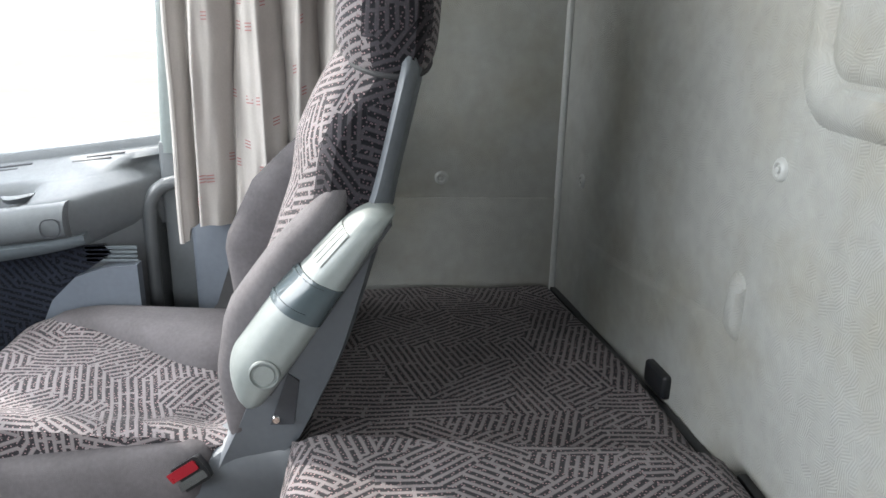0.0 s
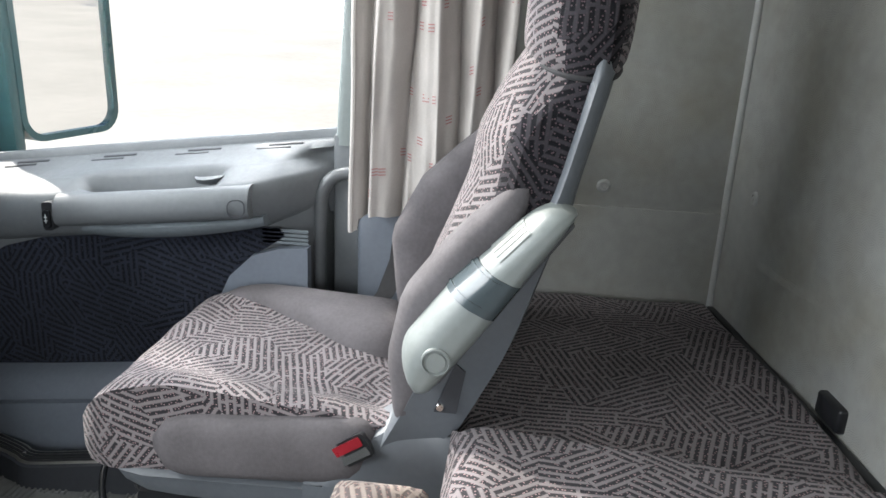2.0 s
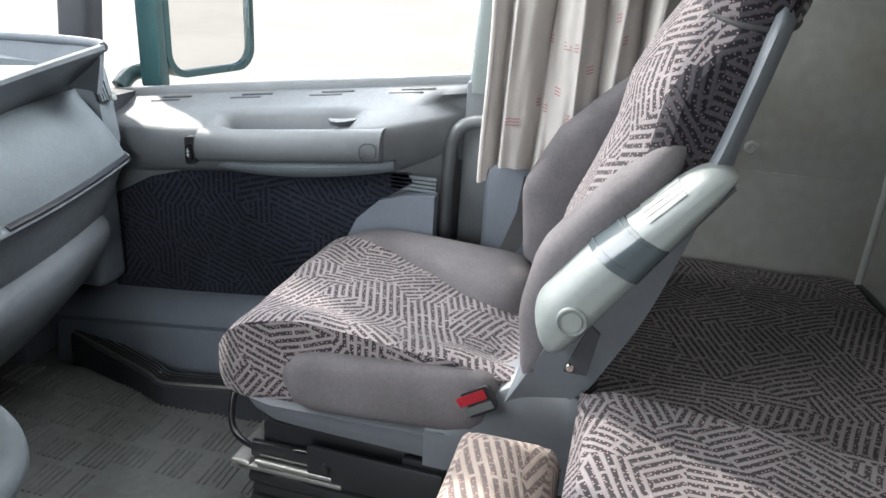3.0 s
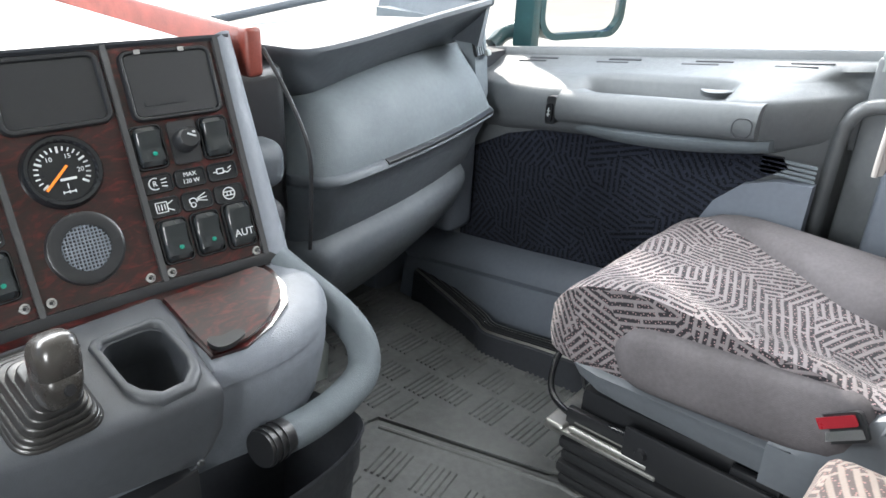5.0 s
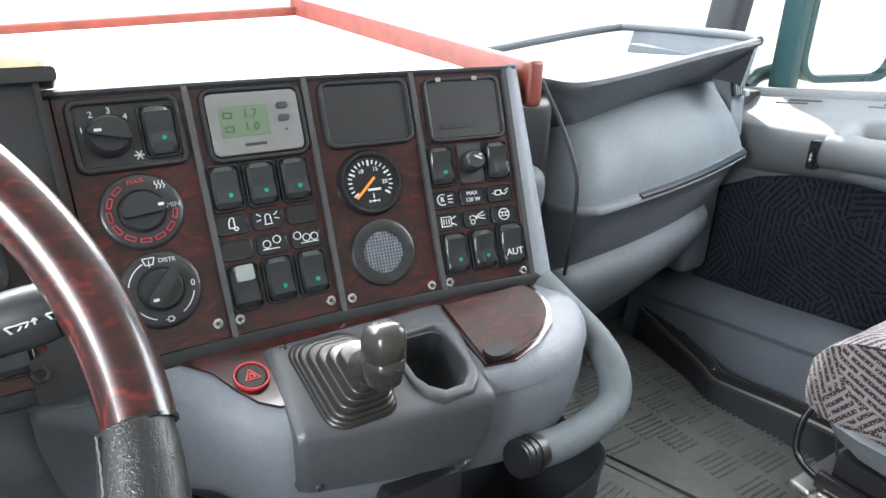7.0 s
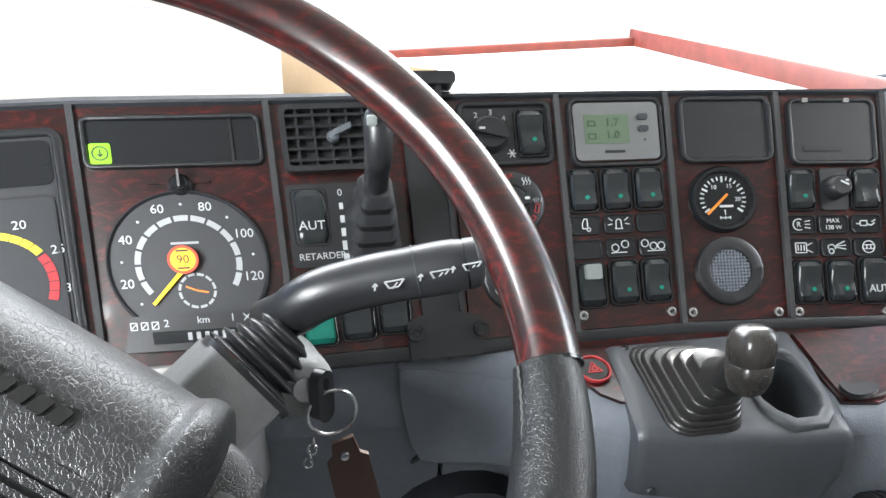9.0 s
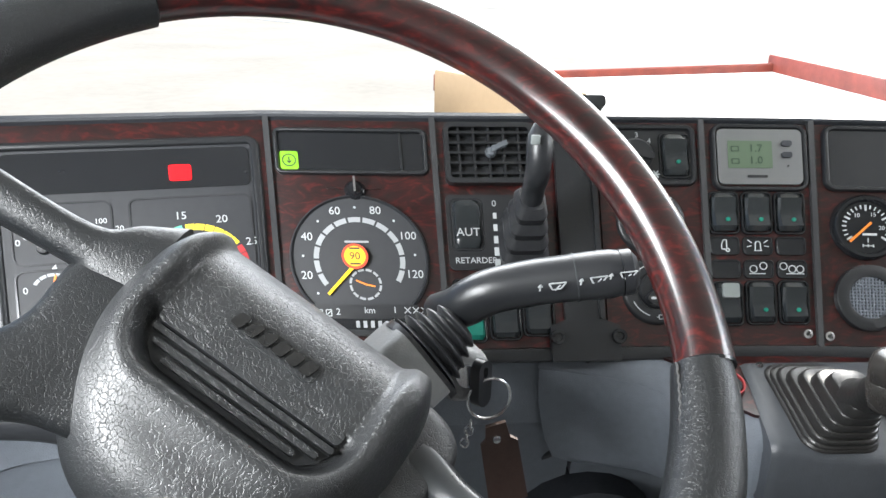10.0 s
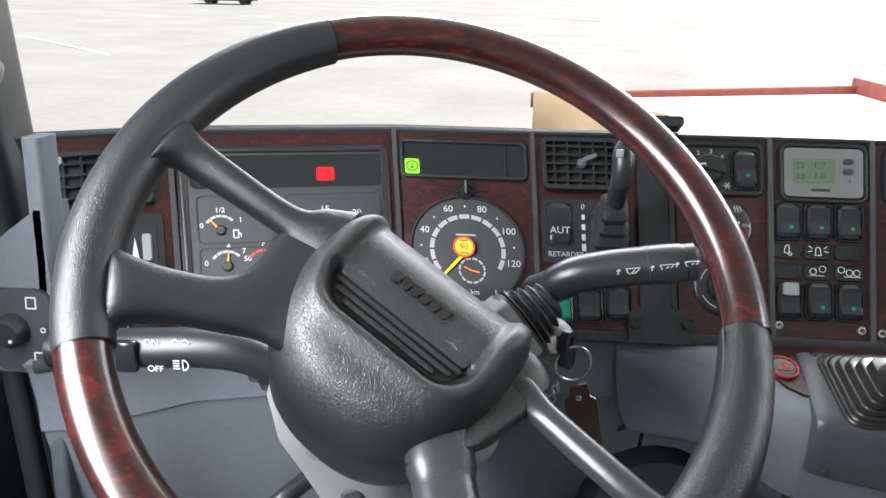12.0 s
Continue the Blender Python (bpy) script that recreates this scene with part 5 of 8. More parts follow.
arc_scale(pb, RU, RS, 0.048, 32, -20, 5, 0.007, RED_INK, 0.05)
for a, tx in ((205, "0"), (170, "5"), (135, "10"), (99, "15"), (63, "20"), (28, "25"), (-7, "30")):
    ink(face, lettering(tx, 0.0105), RU + 0.057 * math.cos(radians(a)), RS + 0.057 * math.sin(radians(a)), 0.0022, name="numeral")
needle(pb, RU, RS, 0.044, 215, ORANGE, 0.004)
ink(face, lettering("100", 0.007), -0.485, 0.130, 0.0014, name="numeral")
ink(face, lettering("120", 0.007), -0.472, 0.122, 0.0014, name="numeral")

# speed recorder
pc = panel("tachograph_panel", -0.336, -0.184, "burl wood panel with round speed recorder dial")
edge_strip(pc, -0.1815)
dpart("display_frame", soft_frame(-0.333, -0.187, 0.168, 0.218, 0.008, 0.005, -0.002, 0.0050), FASCIA_BLACK, pc)
win = dpart("display_window", prism(rrect(-0.330, -0.190, 0.171, 0.214, 0.005), -0.001, 0.001), BLACK_GLOSS, pc)
dpart("tell_tale", prism(rrect(-0.3275, -0.3105, 0.1735, 0.1925, 0.002, 2), 0.001, 0.0018), GREEN_LAMP, pc, "lit green tell-tale lamp")
ink(win, merged(strokes(ring_lines(0, 0, 0.0062), 0.0010), strokes([((0, 0.0035), (0, -0.003)), ((0, -0.003), (0.002, -0.0005)), ((0, -0.003), (-0.002, -0.0005))], 0.0010)), -0.319, 0.183, 0.0020, DIAL)
dpart("window_rib", prism(rrect(-0.214, -0.212, 0.172, 0.213, 0.0008, 2), 0.001, 0.003), FASCIA_BLACK, pc)
TU, TS, TR = -0.2600, 0.0805, 0.0660
dial = dpart("recorder_case", merged(placed(lathe([(0.001, 0.003), (TR - 0.003, 0.003), (TR - 0.0015, 0.0062), (TR, 0.005), (TR + 0.001, 0.0)], 56), TU, TS)), DIAL, pc, "dark round recorder dial")
dpart("recorder_lower", prism([(TU - 0.060, 0.006), (TU + 0.060, 0.006), (TU + 0.052, 0.0365), (TU - 0.052, 0.0365)], 0.0, 0.0068, 0.002), FASCIA_BLACK, pc)
for k in range(13):
    a0 = 218 - 250 * k / 13
    arc_scale(dial, TU, TS, 0.0435, a0 - 1.0, a0 - 250 / 13 + 1.0, 1, 0.0050, GREY_INK, 0.03, 0.0034, 0.0038, "speed_block")
for v in range(20, 121, 20):
    a = 197 - (v - 20) * 2.12
    ink(dial, lettering(str(v), 0.0112), TU + 0.0535 * math.cos(radians(a)), TS + 0.0535 * math.sin(radians(a)), 0.0036, name="numeral")
for v in range(10, 121, 20):
    a = 197 - (v - 20) * 2.12
    dpart("dot", placed(lathe([(0.0002, 0.004), (0.0011, 0.004), (0.0012, 0.003)], 8), TU + 0.0535 * math.cos(radians(a)), TS + 0.0535 * math.sin(radians(a))), WHITE_INK, dial)
na = 227
dpart("needle", prism([(TU - 0.0012, TS + 0.0012), (TU + 0.0012, TS - 0.0012), (TU + 0.047 * math.cos(radians(na)) + 0.0009, TS + 0.047 * math.sin(radians(na)) - 0.0009), (TU + 0.047 * math.cos(radians(na)) - 0.0009, TS + 0.047 * math.sin(radians(na)) + 0.0009)][::-1], 0.005, 0.0062), NEEDLE_YELLOW, dial, "yellow needle")
dpart("speed_sticker", placed(lathe([(0.001, 0.0086), (0.0105, 0.0086), (0.0108, 0.006)], 28), TU - 0.004, TS + 0.003), SPEED_SIGN, dial, "orange speed limit sticker")
dpart("sticker_ring", placed(frame_prism(disc_line(0, 0, 0.0125, 28), disc_line(0, 0, 0.0102, 28), 0.006, 0.0090), TU - 0.004, TS + 0.003), SPEED_RED, dial)
ink(dial, lettering("90", 0.0105), TU - 0.004, TS + 0.0028, 0.0090, DIAL, "numeral")
for ds in (0.0078, -0.0075):
    dpart("small_print", prism(rrect(TU - 0.009, TU + 0.001, TS + 0.003 + ds - 0.0008, TS + 0.003 + ds + 0.0008, 0.0003, 2), 0.0086, 0.0091), DIAL, dial)
CU, CS = TU + 0.004, TS - 0.024
arc_scale(dial, CU, CS, 0.0155, 0, 359.9, 12, 0.0022, GREY_INK, 0.12, 0.0034, 0.0038, "clock_mark")
dpart("clock_needle", strokes([((CU - 0.009, CS + 0.004), (CU, CS)), ((CU, CS), (CU + 0.009, CS - 0.002))], 0.0013, 0.0034, 0.0042), ORANGE, dial)
dpart("small_print", prism(rrect(TU - 0.013, TU + 0.010, TS + 0.0175, TS + 0.0195, 0.0006, 2), 0.0034, 0.0038), GREY_INK, dial)
dpart("odometer", prism(rrect(TU - 0.036, TU + 0.040, 0.012, 0.0225, 0.001), 0.0066, 0.0074), BLACK_GLOSS, pc)
for k in range(6):
    dpart("digit_bar", prism(rrect(TU - 0.008 + 0.007 * k, TU - 0.0045 + 0.007 * k, 0.0140, 0.0205, 0.0006, 2), 0.0074, 0.0078), GREY_INK, pc)
ink(pc, lettering("km", 0.0085), TU + 0.006, 0.0305, 0.0070, name="lettering")
ink(pc, lettering("2", 0.009), TU - 0.024, 0.029, 0.0070, name="lettering")
ink(pc, lettering("1", 0.009), TU + 0.030, 0.031, 0.0070, name="lettering")
for k in range(3):
    ink(pc, merged(strokes(polyline([(-0.0025, -0.003), (0.0025, -0.003), (0.0025, 0.003), (-0.0025, 0.003)], True), 0.0008), strokes([((-0.002, -0.002), (0.002, 0.002))], 0.0007)), TU - 0.050 + 0.0085 * k, 0.028, 0.0070)
    ink(pc, merged(strokes([((-0.003, -0.003), (0.003, 0.003)), ((-0.003, 0.003), (0.003, -0.003))], 0.0009)), TU + 0.042 + 0.008 * k, 0.031, 0.0070)
lock = dpart("recorder_lock", placed(lathe([(0.001, 0.008), (0.006, 0.008), (0.0085, 0.005), (0.0105, 0.0)], 20), TU + 0.001, 0.152, 0.002), BLACK_GLOSS, pc)
dpart("lock_key", prism(rrect(TU + 0.0002, TU + 0.0022, 0.147, 0.163, 0.0008, 2), 0.008, 0.016, 0.0006), CHROME, lock, "small chrome key blade")
dpart("slot_cover", prism(rrect(TU - 0.026, TU + 0.026, 0.1535, 0.158, 0.002), 0.0, 0.002), WOOD, pc)

# vent and retarder panel
pd = panel("brake_controls", -0.1795, -0.024, "burl wood panel with air vent, retarder lever and switches")
vent(pd, -0.172, -0.086, 0.158, 0.222, 6, 6, (-0.128, 0.190))
rp = dpart("retarder_plate", prism(rrect(-0.174, -0.078, 0.071, 0.148, 0.005), -0.002, 0.003, 0.002), BLACK, pd)
rk = rocker(pd, -0.1545, 0.117, 0.028, 0.050, False)
ink(rk, lettering("AUT", 0.0115), -0.1545, 0.108, 0.0085, name="lettering")
ink(rp, lettering("RETARDER", 0.0085), -0.148, 0.0805, 0.0032, name="lettering")
ink(rp, lettering("0", 0.009), -0.1275, 0.1385, 0.0032, name="numeral")
for k in range(5):
    w = 0.0014 + 0.0005 * k
    dpart("step_mark", prism(rrect(-0.1285 - w / 2, -0.1265 + w / 2, 0.126 - 0.0118 * k - 0.003 - 0.0008 * k, 0.126 - 0.0118 * k + 0.003, 0.0003, 2), 0.003, 0.0035), WHITE_INK, rp)
green = rocker(pd, -0.158, 0.020, 0.027, 0.036, False, TEAL_KEY)
rocker(pd, -0.124, 0.022, 0.027, 0.036, False)
rocker(pd, -0.091, 0.025, 0.027, 0.036, False)
plate(pd, -0.158, 0.053)
plate(pd, -0.124, 0.054)
plate(pd, -0.091, 0.056)
screw(pd, -0.170, 0.000)
lev = thing("retarder_lever", D(-0.104, 0.10), "black retarder lever with rubber gaiter", "lever")
g0, g1, g2 = Vector(D(-0.103, 0.096, 0.003)), Vector(D(-0.104, 0.120, 0.035)), Vector((-0.108, 0.905, 1.155))
axis = (g2 - g0)
rings = []
for i in range(9):
    c = g0.lerp(g2, 0.62 * i / 8)
    r = 0.024 - 0.0125 * i / 8 + (0.0018 if i % 2 else -0.0008)
    side, up = Vector((1, 0, 0)), axis.cross(Vector((1, 0, 0))).normalized()
    rings.append([c + side * a + up * b * 1.25 for a, b in rrect(-r, r, -r, r, r * 0.45, 3)])
part("gaiter", loft(rings), RUBBER, lev, "black ribbed rubber gaiter", 30)
part("grip", tube(curve_points([g0.lerp(g2, 0.55), g0.lerp(g2, 0.8), g2, g2 + Vector((0.001, 0.006, 0.035))], 4), [0.0105] * 5 + [0.0112] * 4 + [0.0115, 0.012, 0.0105, 0.006], 14), BLACK, lev)
part("grip_mark", mapped(box(-0.004, 0.004, -0.0125, -0.0105, 0.02, 0.028, 0.001), lambda a, b, c: (g2.x + a - 0.006, g2.y + b, g2.z + c)), ARM_GREY, lev)

# dark holder plate screwed to the fascia
hold = thing("device_holder", D(-0.05, -0.02), "dark plastic device holder plate screwed to the dashboard", "holder")
dpart("plate", prism([(-0.082, -0.020), (-0.014, -0.020), (-0.014, 0.014), (-0.030, 0.020), (-0.030, 0.246), (-0.067, 0.246), (-0.067, 0.020), (-0.082, 0.014)], 0.003, 0.012, 0.003), FASCIA_BLACK, hold)
dpart("plate_rim", prism(rrect(-0.034, -0.0295, 0.02, 0.246, 0.002), 0.010, 0.017, 0.002), FASCIA_BLACK, hold)
dpart("top_hook", prism(rrect(-0.068, -0.016, 0.236, 0.249, 0.004), 0.0, 0.02, 0.003), FASCIA_BLACK, hold)
for u in (-0.076, -0.016):
    dpart("bolt", placed(lathe([(0.001, 0.004), (0.0035, 0.004), (0.004, 0.0065), (0.0068, 0.006), (0.0075, 0.0)], 18), u, 0.003, 0.011), BLACK_GLOSS, hold)

# climate panel
pe = panel("climate_panel", -0.0225, 0.0795, "burl wood panel with heater and fan knobs")
edge_strip(pe, 0.0805)
cb = dpart("upper_bezel", merged(soft_frame(-0.016, 0.0745, 0.157, 0.224, 0.01, 0.006, -0.002, 0.0050), prism(rrect(-0.012, 0.0705, 0.161, 0.220, 0.007), -0.001, 0.001)), FASCIA_BLACK, pe)
fan = dpart("fan_knob", merged(placed(lathe([(0.001, 0.012), (0.015, 0.012), (0.018, 0.008), (0.019, 0.001)], 28), 0.013, 0.189), placed(prism(rrect(-0.0165, 0.0165, -0.0035, 0.0035, 0.003), 0.011, 0.017, 0.001), 0.013, 0.189, 0, -15)), BLACK, pe)
dpart("pointer", placed(prism(rrect(-0.003, 0.003, -0.0012, 0.0012, 0.001), 0.0168, 0.0176), 0.004, 0.1915), WHITE_INK, fan)
for k, (du, ds) in enumerate(((-0.019, 0.008), (-0.010, 0.021), (0.004, 0.0235), (0.016, 0.017))):
    ink(cb, lettering(str(k + 1), 0.008), 0.013 + du, 0.189 + ds, 0.0014, name="numeral")
ink(cb, strokes([((0.0045 * math.cos(radians(60 * k)), 0.0045 * math.sin(radians(60 * k))), (-0.0045 * math.cos(radians(60 * k)), -0.0045 * math.sin(radians(60 * k)))) for k in range(3)], 0.0011), 0.034, 0.170, 0.0014)
rocker(pe, 0.0535, 0.190, 0.0265, 0.045)
for u, s, red in ((0.0260, 0.1195, True), (0.0275, 0.049, False)):
    k = dpart("rotary_control", placed(lathe([(0.001, 0.003), (0.019, 0.003), (0.0195, 0.004), (0.031, 0.0045), (0.0335, 0.003), (0.035, -0.001)], 48), u, s), BLACK, pe)
    turn = 5 if red else 48
    dpart("knob_grip", merged(placed(lathe([(0.001, 0.008), (0.0165, 0.008), (0.0185, 0.006), (0.0188, 0.003)], 32), u, s), placed(prism(rrect(-0.018, 0.018, -0.0052, 0.0052, 0.004), 0.006, 0.018, 0.002), u, s, 0, turn)), BLACK, k)
    sg = 1 if red else -1
    dpart("pointer", placed(prism(rrect(-0.0025, 0.0025, -0.0013, 0.0013, 0.0011), 0.018, 0.0186), u + sg * 0.013 * math.cos(radians(turn)), s + sg * 0.013 * math.sin(radians(turn))), WHITE_INK, k)
    if red:
        for j in range(9):
            a = 130 + 27 * j
            ink(k, strokes(polyline([(-0.0042, -0.0017), (0.0042, -0.0017), (0.0042, 0.0017), (-0.0042, 0.0017)], True), 0.0007), u + 0.0262 * math.cos(radians(a)), s + 0.0262 * math.sin(radians(a)), 0.0048, RED_INK, "scale_block", a + 90)
        ink(k, lettering("MAX", 0.0065), u - 0.001, s + 0.0265, 0.0048, RED_INK, "lettering", 8)
        ink(k, lettering("MIN", 0.0065), u + 0.0255, s + 0.0015, 0.0048, WHITE_INK, "lettering")
        for j in (-1, 0, 1):
            ink(k, strokes([((0, -0.003), (0.0012, 0)), ((0.0012, 0), (-0.0008, 0.002)), ((-0.0008, 0.002), (0, 0.0045))], 0.0008), u + 0.0175 + 0.003 * j, s + 0.0205, 0.0048)
    else:
        ink(k, lettering("DISTR", 0.0055), u + 0.009, s + 0.0245, 0.0048, WHITE_INK, "lettering", -4)
        ink(k, lettering("0", 0.008), u + 0.0262, s, 0.0048, WHITE_INK, "numeral")
        for a0, a1 in ((115, 165), (205, 250), (300, 345)):
            dpart("scale_line", strokes(polyline(disc_line(u, s, 0.0268, 8, a0, a1)), 0.0009, 0.0046, 0.0050), WHITE_INK, k)
        ink(k, strokes(polyline([(-0.005, 0.003), (0.005, 0.003), (0.003, -0.003), (-0.003, -0.003)], True) + [((0, -0.005), (0, 0.001))], 0.0008), u - 0.006, s + 0.0255, 0.0048)
        ink(k, strokes(polyline([(-0.002, -0.002), (0.002, -0.002), (0.002, 0.002), (-0.002, 0.002)], True) + [((-0.004, 0), (-0.002, 0)), ((0.004, 0), (0.002, 0))], 0.0008), u + 0.002, s - 0.027, 0.0048)
screw(pe, 0.0685, 0.008)

# switch panel with small display
pf = panel("switch_panel", 0.0815, 0.1885, "burl wood panel with small display and rocker switches")
edge_strip(pf, 0.1895)
dpart("display_bezel", merged(soft_frame(0.0895, 0.1855, 0.152, 0.2255, 0.012, 0.0052, -0.002, 0.0050)), FASCIA_BLACK, pf)
dsp = dpart("display_case", prism(rrect(0.0955, 0.1795, 0.159, 0.219, 0.006), -0.001, 0.0045, 0.002), SILVER, pf, "silver display case")
dpart("screen", prism(rrect(0.1055, 0.1495, 0.176, 0.206, 0.001, 2), 0.0044, 0.0050), LCD, dsp, "green backlit screen")
for tx, ds in (("1.7", 0.0065), ("1.0", -0.0065)):
    ink(dsp, lettering(tx, 0.0115), 0.133, 0.191 + ds, 0.0052, LCD_INK, "numeral")
for ds in (0.006, -0.0075):
    ink(dsp, strokes(polyline([(-0.0035, -0.0025), (0.0035, -0.0025), (0.0035, 0.0025), (-0.0035, 0.0025)], True), 0.0008), 0.1125, 0.191 + ds, 0.0052, LCD_INK)
for ds in (0.203, 0.1905):
    dpart("display_button", prism(rrect(0.1585, 0.1685, ds - 0.003, ds + 0.003, 0.002), 0.004, 0.007, 0.001), DASH_DARK, dsp, "dark display key")
dpart("display_dot", placed(lathe([(0.0002, 0.0052), (0.001, 0.0052), (0.0011, 0.004)], 8), 0.165, 0.179), BLACK, dsp)
dpart("brand_bar", prism(rrect(0.124, 0.144, 0.1660, 0.1688, 0.0006, 2), 0.0044, 0.0050), BLACK, dsp)
for k, u in enumerate((0.0993, 0.1322, 0.1648)):
    rocker(pf, u, 0.129)
for k, u in enumerate((0.0985, 0.1318, 0.1650)):
    p1, p2 = plate(pf, u, 0.0945), plate(pf, u, 0.0705)
    if k == 0:
        ink(p1, strokes(polyline([(-0.003, -0.004), (0.002, -0.004), (0.002, 0.0055), (-0.001, 0.0055), (-0.003, 0.001)], True) + ring_lines(0.003, -0.005, 0.0018, 8), 0.0009), u, 0.0950)
    if k == 1:
        ink(p1, strokes([((-0.004, -0.005), (0.004, -0.005)), ((-0.003, -0.005), (-0.0025, 0.002)), ((0.003, -0.005), (0.0025, 0.002)), ((-0.0065, 0.000), (-0.011, -0.001)), ((0.0065, 0), (0.011, -0.001)), ((-0.006, 0.003), (-0.010, 0.006)), ((0.006, 0.003), (0.010, 0.006))] + ring_lines(0, 0.002, 0.0026, 7, 0, 180), 0.0009), u, 0.0945)
        ink(p2, strokes(ring_lines(-0.0055, -0.001, 0.0036) + ring_lines(0.0045, 0.0022, 0.0036) + [((-0.010, -0.0058), (0.006, -0.0058))], 0.0008), u, 0.0715)
    if k == 2:
        ink(p2, strokes(ring_lines(-0.0085, 0.002, 0.0036) + ring_lines(0.0002, -0.001, 0.0036) + ring_lines(0.0082, -0.001, 0.0036) + [((-0.006, -0.0058), (0.012, -0.0058))], 0.0008), u, 0.0715)
low = rocker(pf, 0.0988, 0.0355, light=False)
dpart("white_tab", prism(rrect(0.0905, 0.1065, 0.040, 0.0545, 0.002), 0.008, 0.0125, 0.0015), ARM_GREY, low, "pale sliding tab")
rocker(pf, 0.1322, 0.0365)
rocker(pf, 0.1652, 0.0365)
screw(pf, 0.0885, 0.007)
screw(pf, 0.1785, 0.005)

# gauge panel
pg = panel("gauge_panel", 0.191, 0.3005, "burl wood panel with small dial and round grille")
edge_strip(pg, 0.3015)
dpart("blank_bezel", soft_frame(0.2005, 0.2965, 0.153, 0.2255, 0.012, 0.006, -0.002, 0.0050), FASCIA_BLACK, pg)
dpart("blank_cover", prism(rrect(0.205, 0.292, 0.158, 0.221, 0.008), -0.001, 0.002, 0.001), FASCIA_BLACK, pg)
GU, GS = 0.2400, 0.1155
ga = dpart("pressure_gauge", placed(lathe([(0.001, 0.002), (0.027, 0.002), (0.029, 0.0065), (0.032, 0.0068), (0.0345, 0.003), (0.035, -0.001)], 48), GU, GS), BLACK_GLOSS, pg, "small black dial gauge")
for k in range(21):
    a = 215 - 250 * k / 20
    r0 = 0.0195 if k % 5 else 0.0175
    dpart("tick", strokes([((GU + r0 * math.cos(radians(a)), GS + r0 * math.sin(radians(a))), (GU + 0.0235 * math.cos(radians(a)), GS + 0.0235 * math.sin(radians(a))))], 0.0013 if k % 5 else 0.002, 0.002, 0.0026), WHITE_INK, ga)
for a, tx in ((152, "5"), (126, "10"), (62, "15"), (-3, "20")):
    if tx != "5":
        ink(ga, lettering(tx, 0.0062), GU + 0.0150 * math.cos(radians(a)), GS + 0.0150 * math.sin(radians(a)), 0.0024, name="numeral")
dpart("brand_bar", prism(rrect(GU - 0.004, GU + 0.010, GS - 0.0088, GS - 0.0064, 0.0006, 2), 0.002, 0.0026), WHITE_INK, ga)
ink(ga, strokes([((0, 0.005), (0, 0.0)), ((-0.005, -0.003), (0.005, -0.003)), ((-0.005, -0.0045), (-0.005, -0.0015)), ((0, -0.0045), (0, -0.0015)), ((0.005, -0.0045), (0.005, -0.0015))], 0.0010), GU + 0.001, GS - 0.0165, 0.0024)
na = 222
dpart("needle", strokes([((GU + 0.004, GS + 0.0045), (GU + 0.0235 * math.cos(radians(na)), GS + 0.0235 * math.sin(radians(na))))], 0.0024, 0.0034, 0.0044), ORANGE, ga, "orange needle")
SU, SS = 0.2405, 0.0425
gr = dpart("round_grille", placed(lathe([(0.001, 0.0014), (0.021, 0.0014), (0.0215, 0.005), (0.031, 0.0065), (0.0335, 0.005), (0.0345, -0.001)], 48), SU, SS), BLACK, pg, "black round grille")
for k in range(-6, 7):
    q = 0.0033 * k
    w = math.sqrt(max(0.0, 0.0213 ** 2 - q * q))
    dpart("grille_bar", prism(rrect(SU + q - 0.0005, SU + q + 0.0005, SS - w, SS + w, 0.0002, 2), 0.001, 0.0034), DASH_GREY, gr)
    dpart("grille_bar", prism(rrect(SU - w, SU + w, SS + q - 0.0005, SS + q + 0.0005, 0.0002, 2), 0.001, 0.0038), DASH_GREY, gr)
screw(pg, 0.2000, 0.003)
screw(pg, 0.2890, -0.0005)

# switch panel with storage pocket
ph = panel("switch_panel", 0.303, 0.4085, "burl wood panel with small pocket, socket and rocker switches")
edge_strip(ph, 0.4095)
dpart("pocket_bezel", soft_frame(0.312, 0.402, 0.149, 0.222, 0.01, 0.0048, -0.002, 0.0050), FASCIA_BLACK, ph)
pk = dpart("pocket_cover", prism(rrect(0.317, 0.397, 0.154, 0.217, 0.006), -0.001, 0.003, 0.001), BLACK, ph)
dpart("embossed_bar", prism(rrect(0.326, 0.366, 0.164, 0.170, 0.0015), 0.0028, 0.0036), FASCIA_BLACK, pk)
for du in (0.330, 0.372):
    dpart("catch", prism(rrect(du - 0.003, du + 0.003, 0.2165, 0.2215, 0.0015), 0.002, 0.0055, 0.001), CHROME, pk)
for u in (0.3200, 0.3865):
    rocker(ph, u, 0.1235, light=u < 0.35)
sk = dpart("power_socket", merged(prism(rrect(0.3405, 0.3685, 0.1015, 0.1455, 0.004), -0.001, 0.003, 0.001), placed(lathe([(0.001, 0.016), (0.009, 0.016), (0.0115, 0.013), (0.0125, 0.003), (0.014, 0.002)], 24), 0.3545, 0.1245)), BLACK, ph)
ink(sk, strokes([((-0.004, 0.002), (0.004, -0.002)), ((0.001, 0.003), (0.004, 0.0025))], 0.0018), 0.3565, 0.1265, 0.0162)
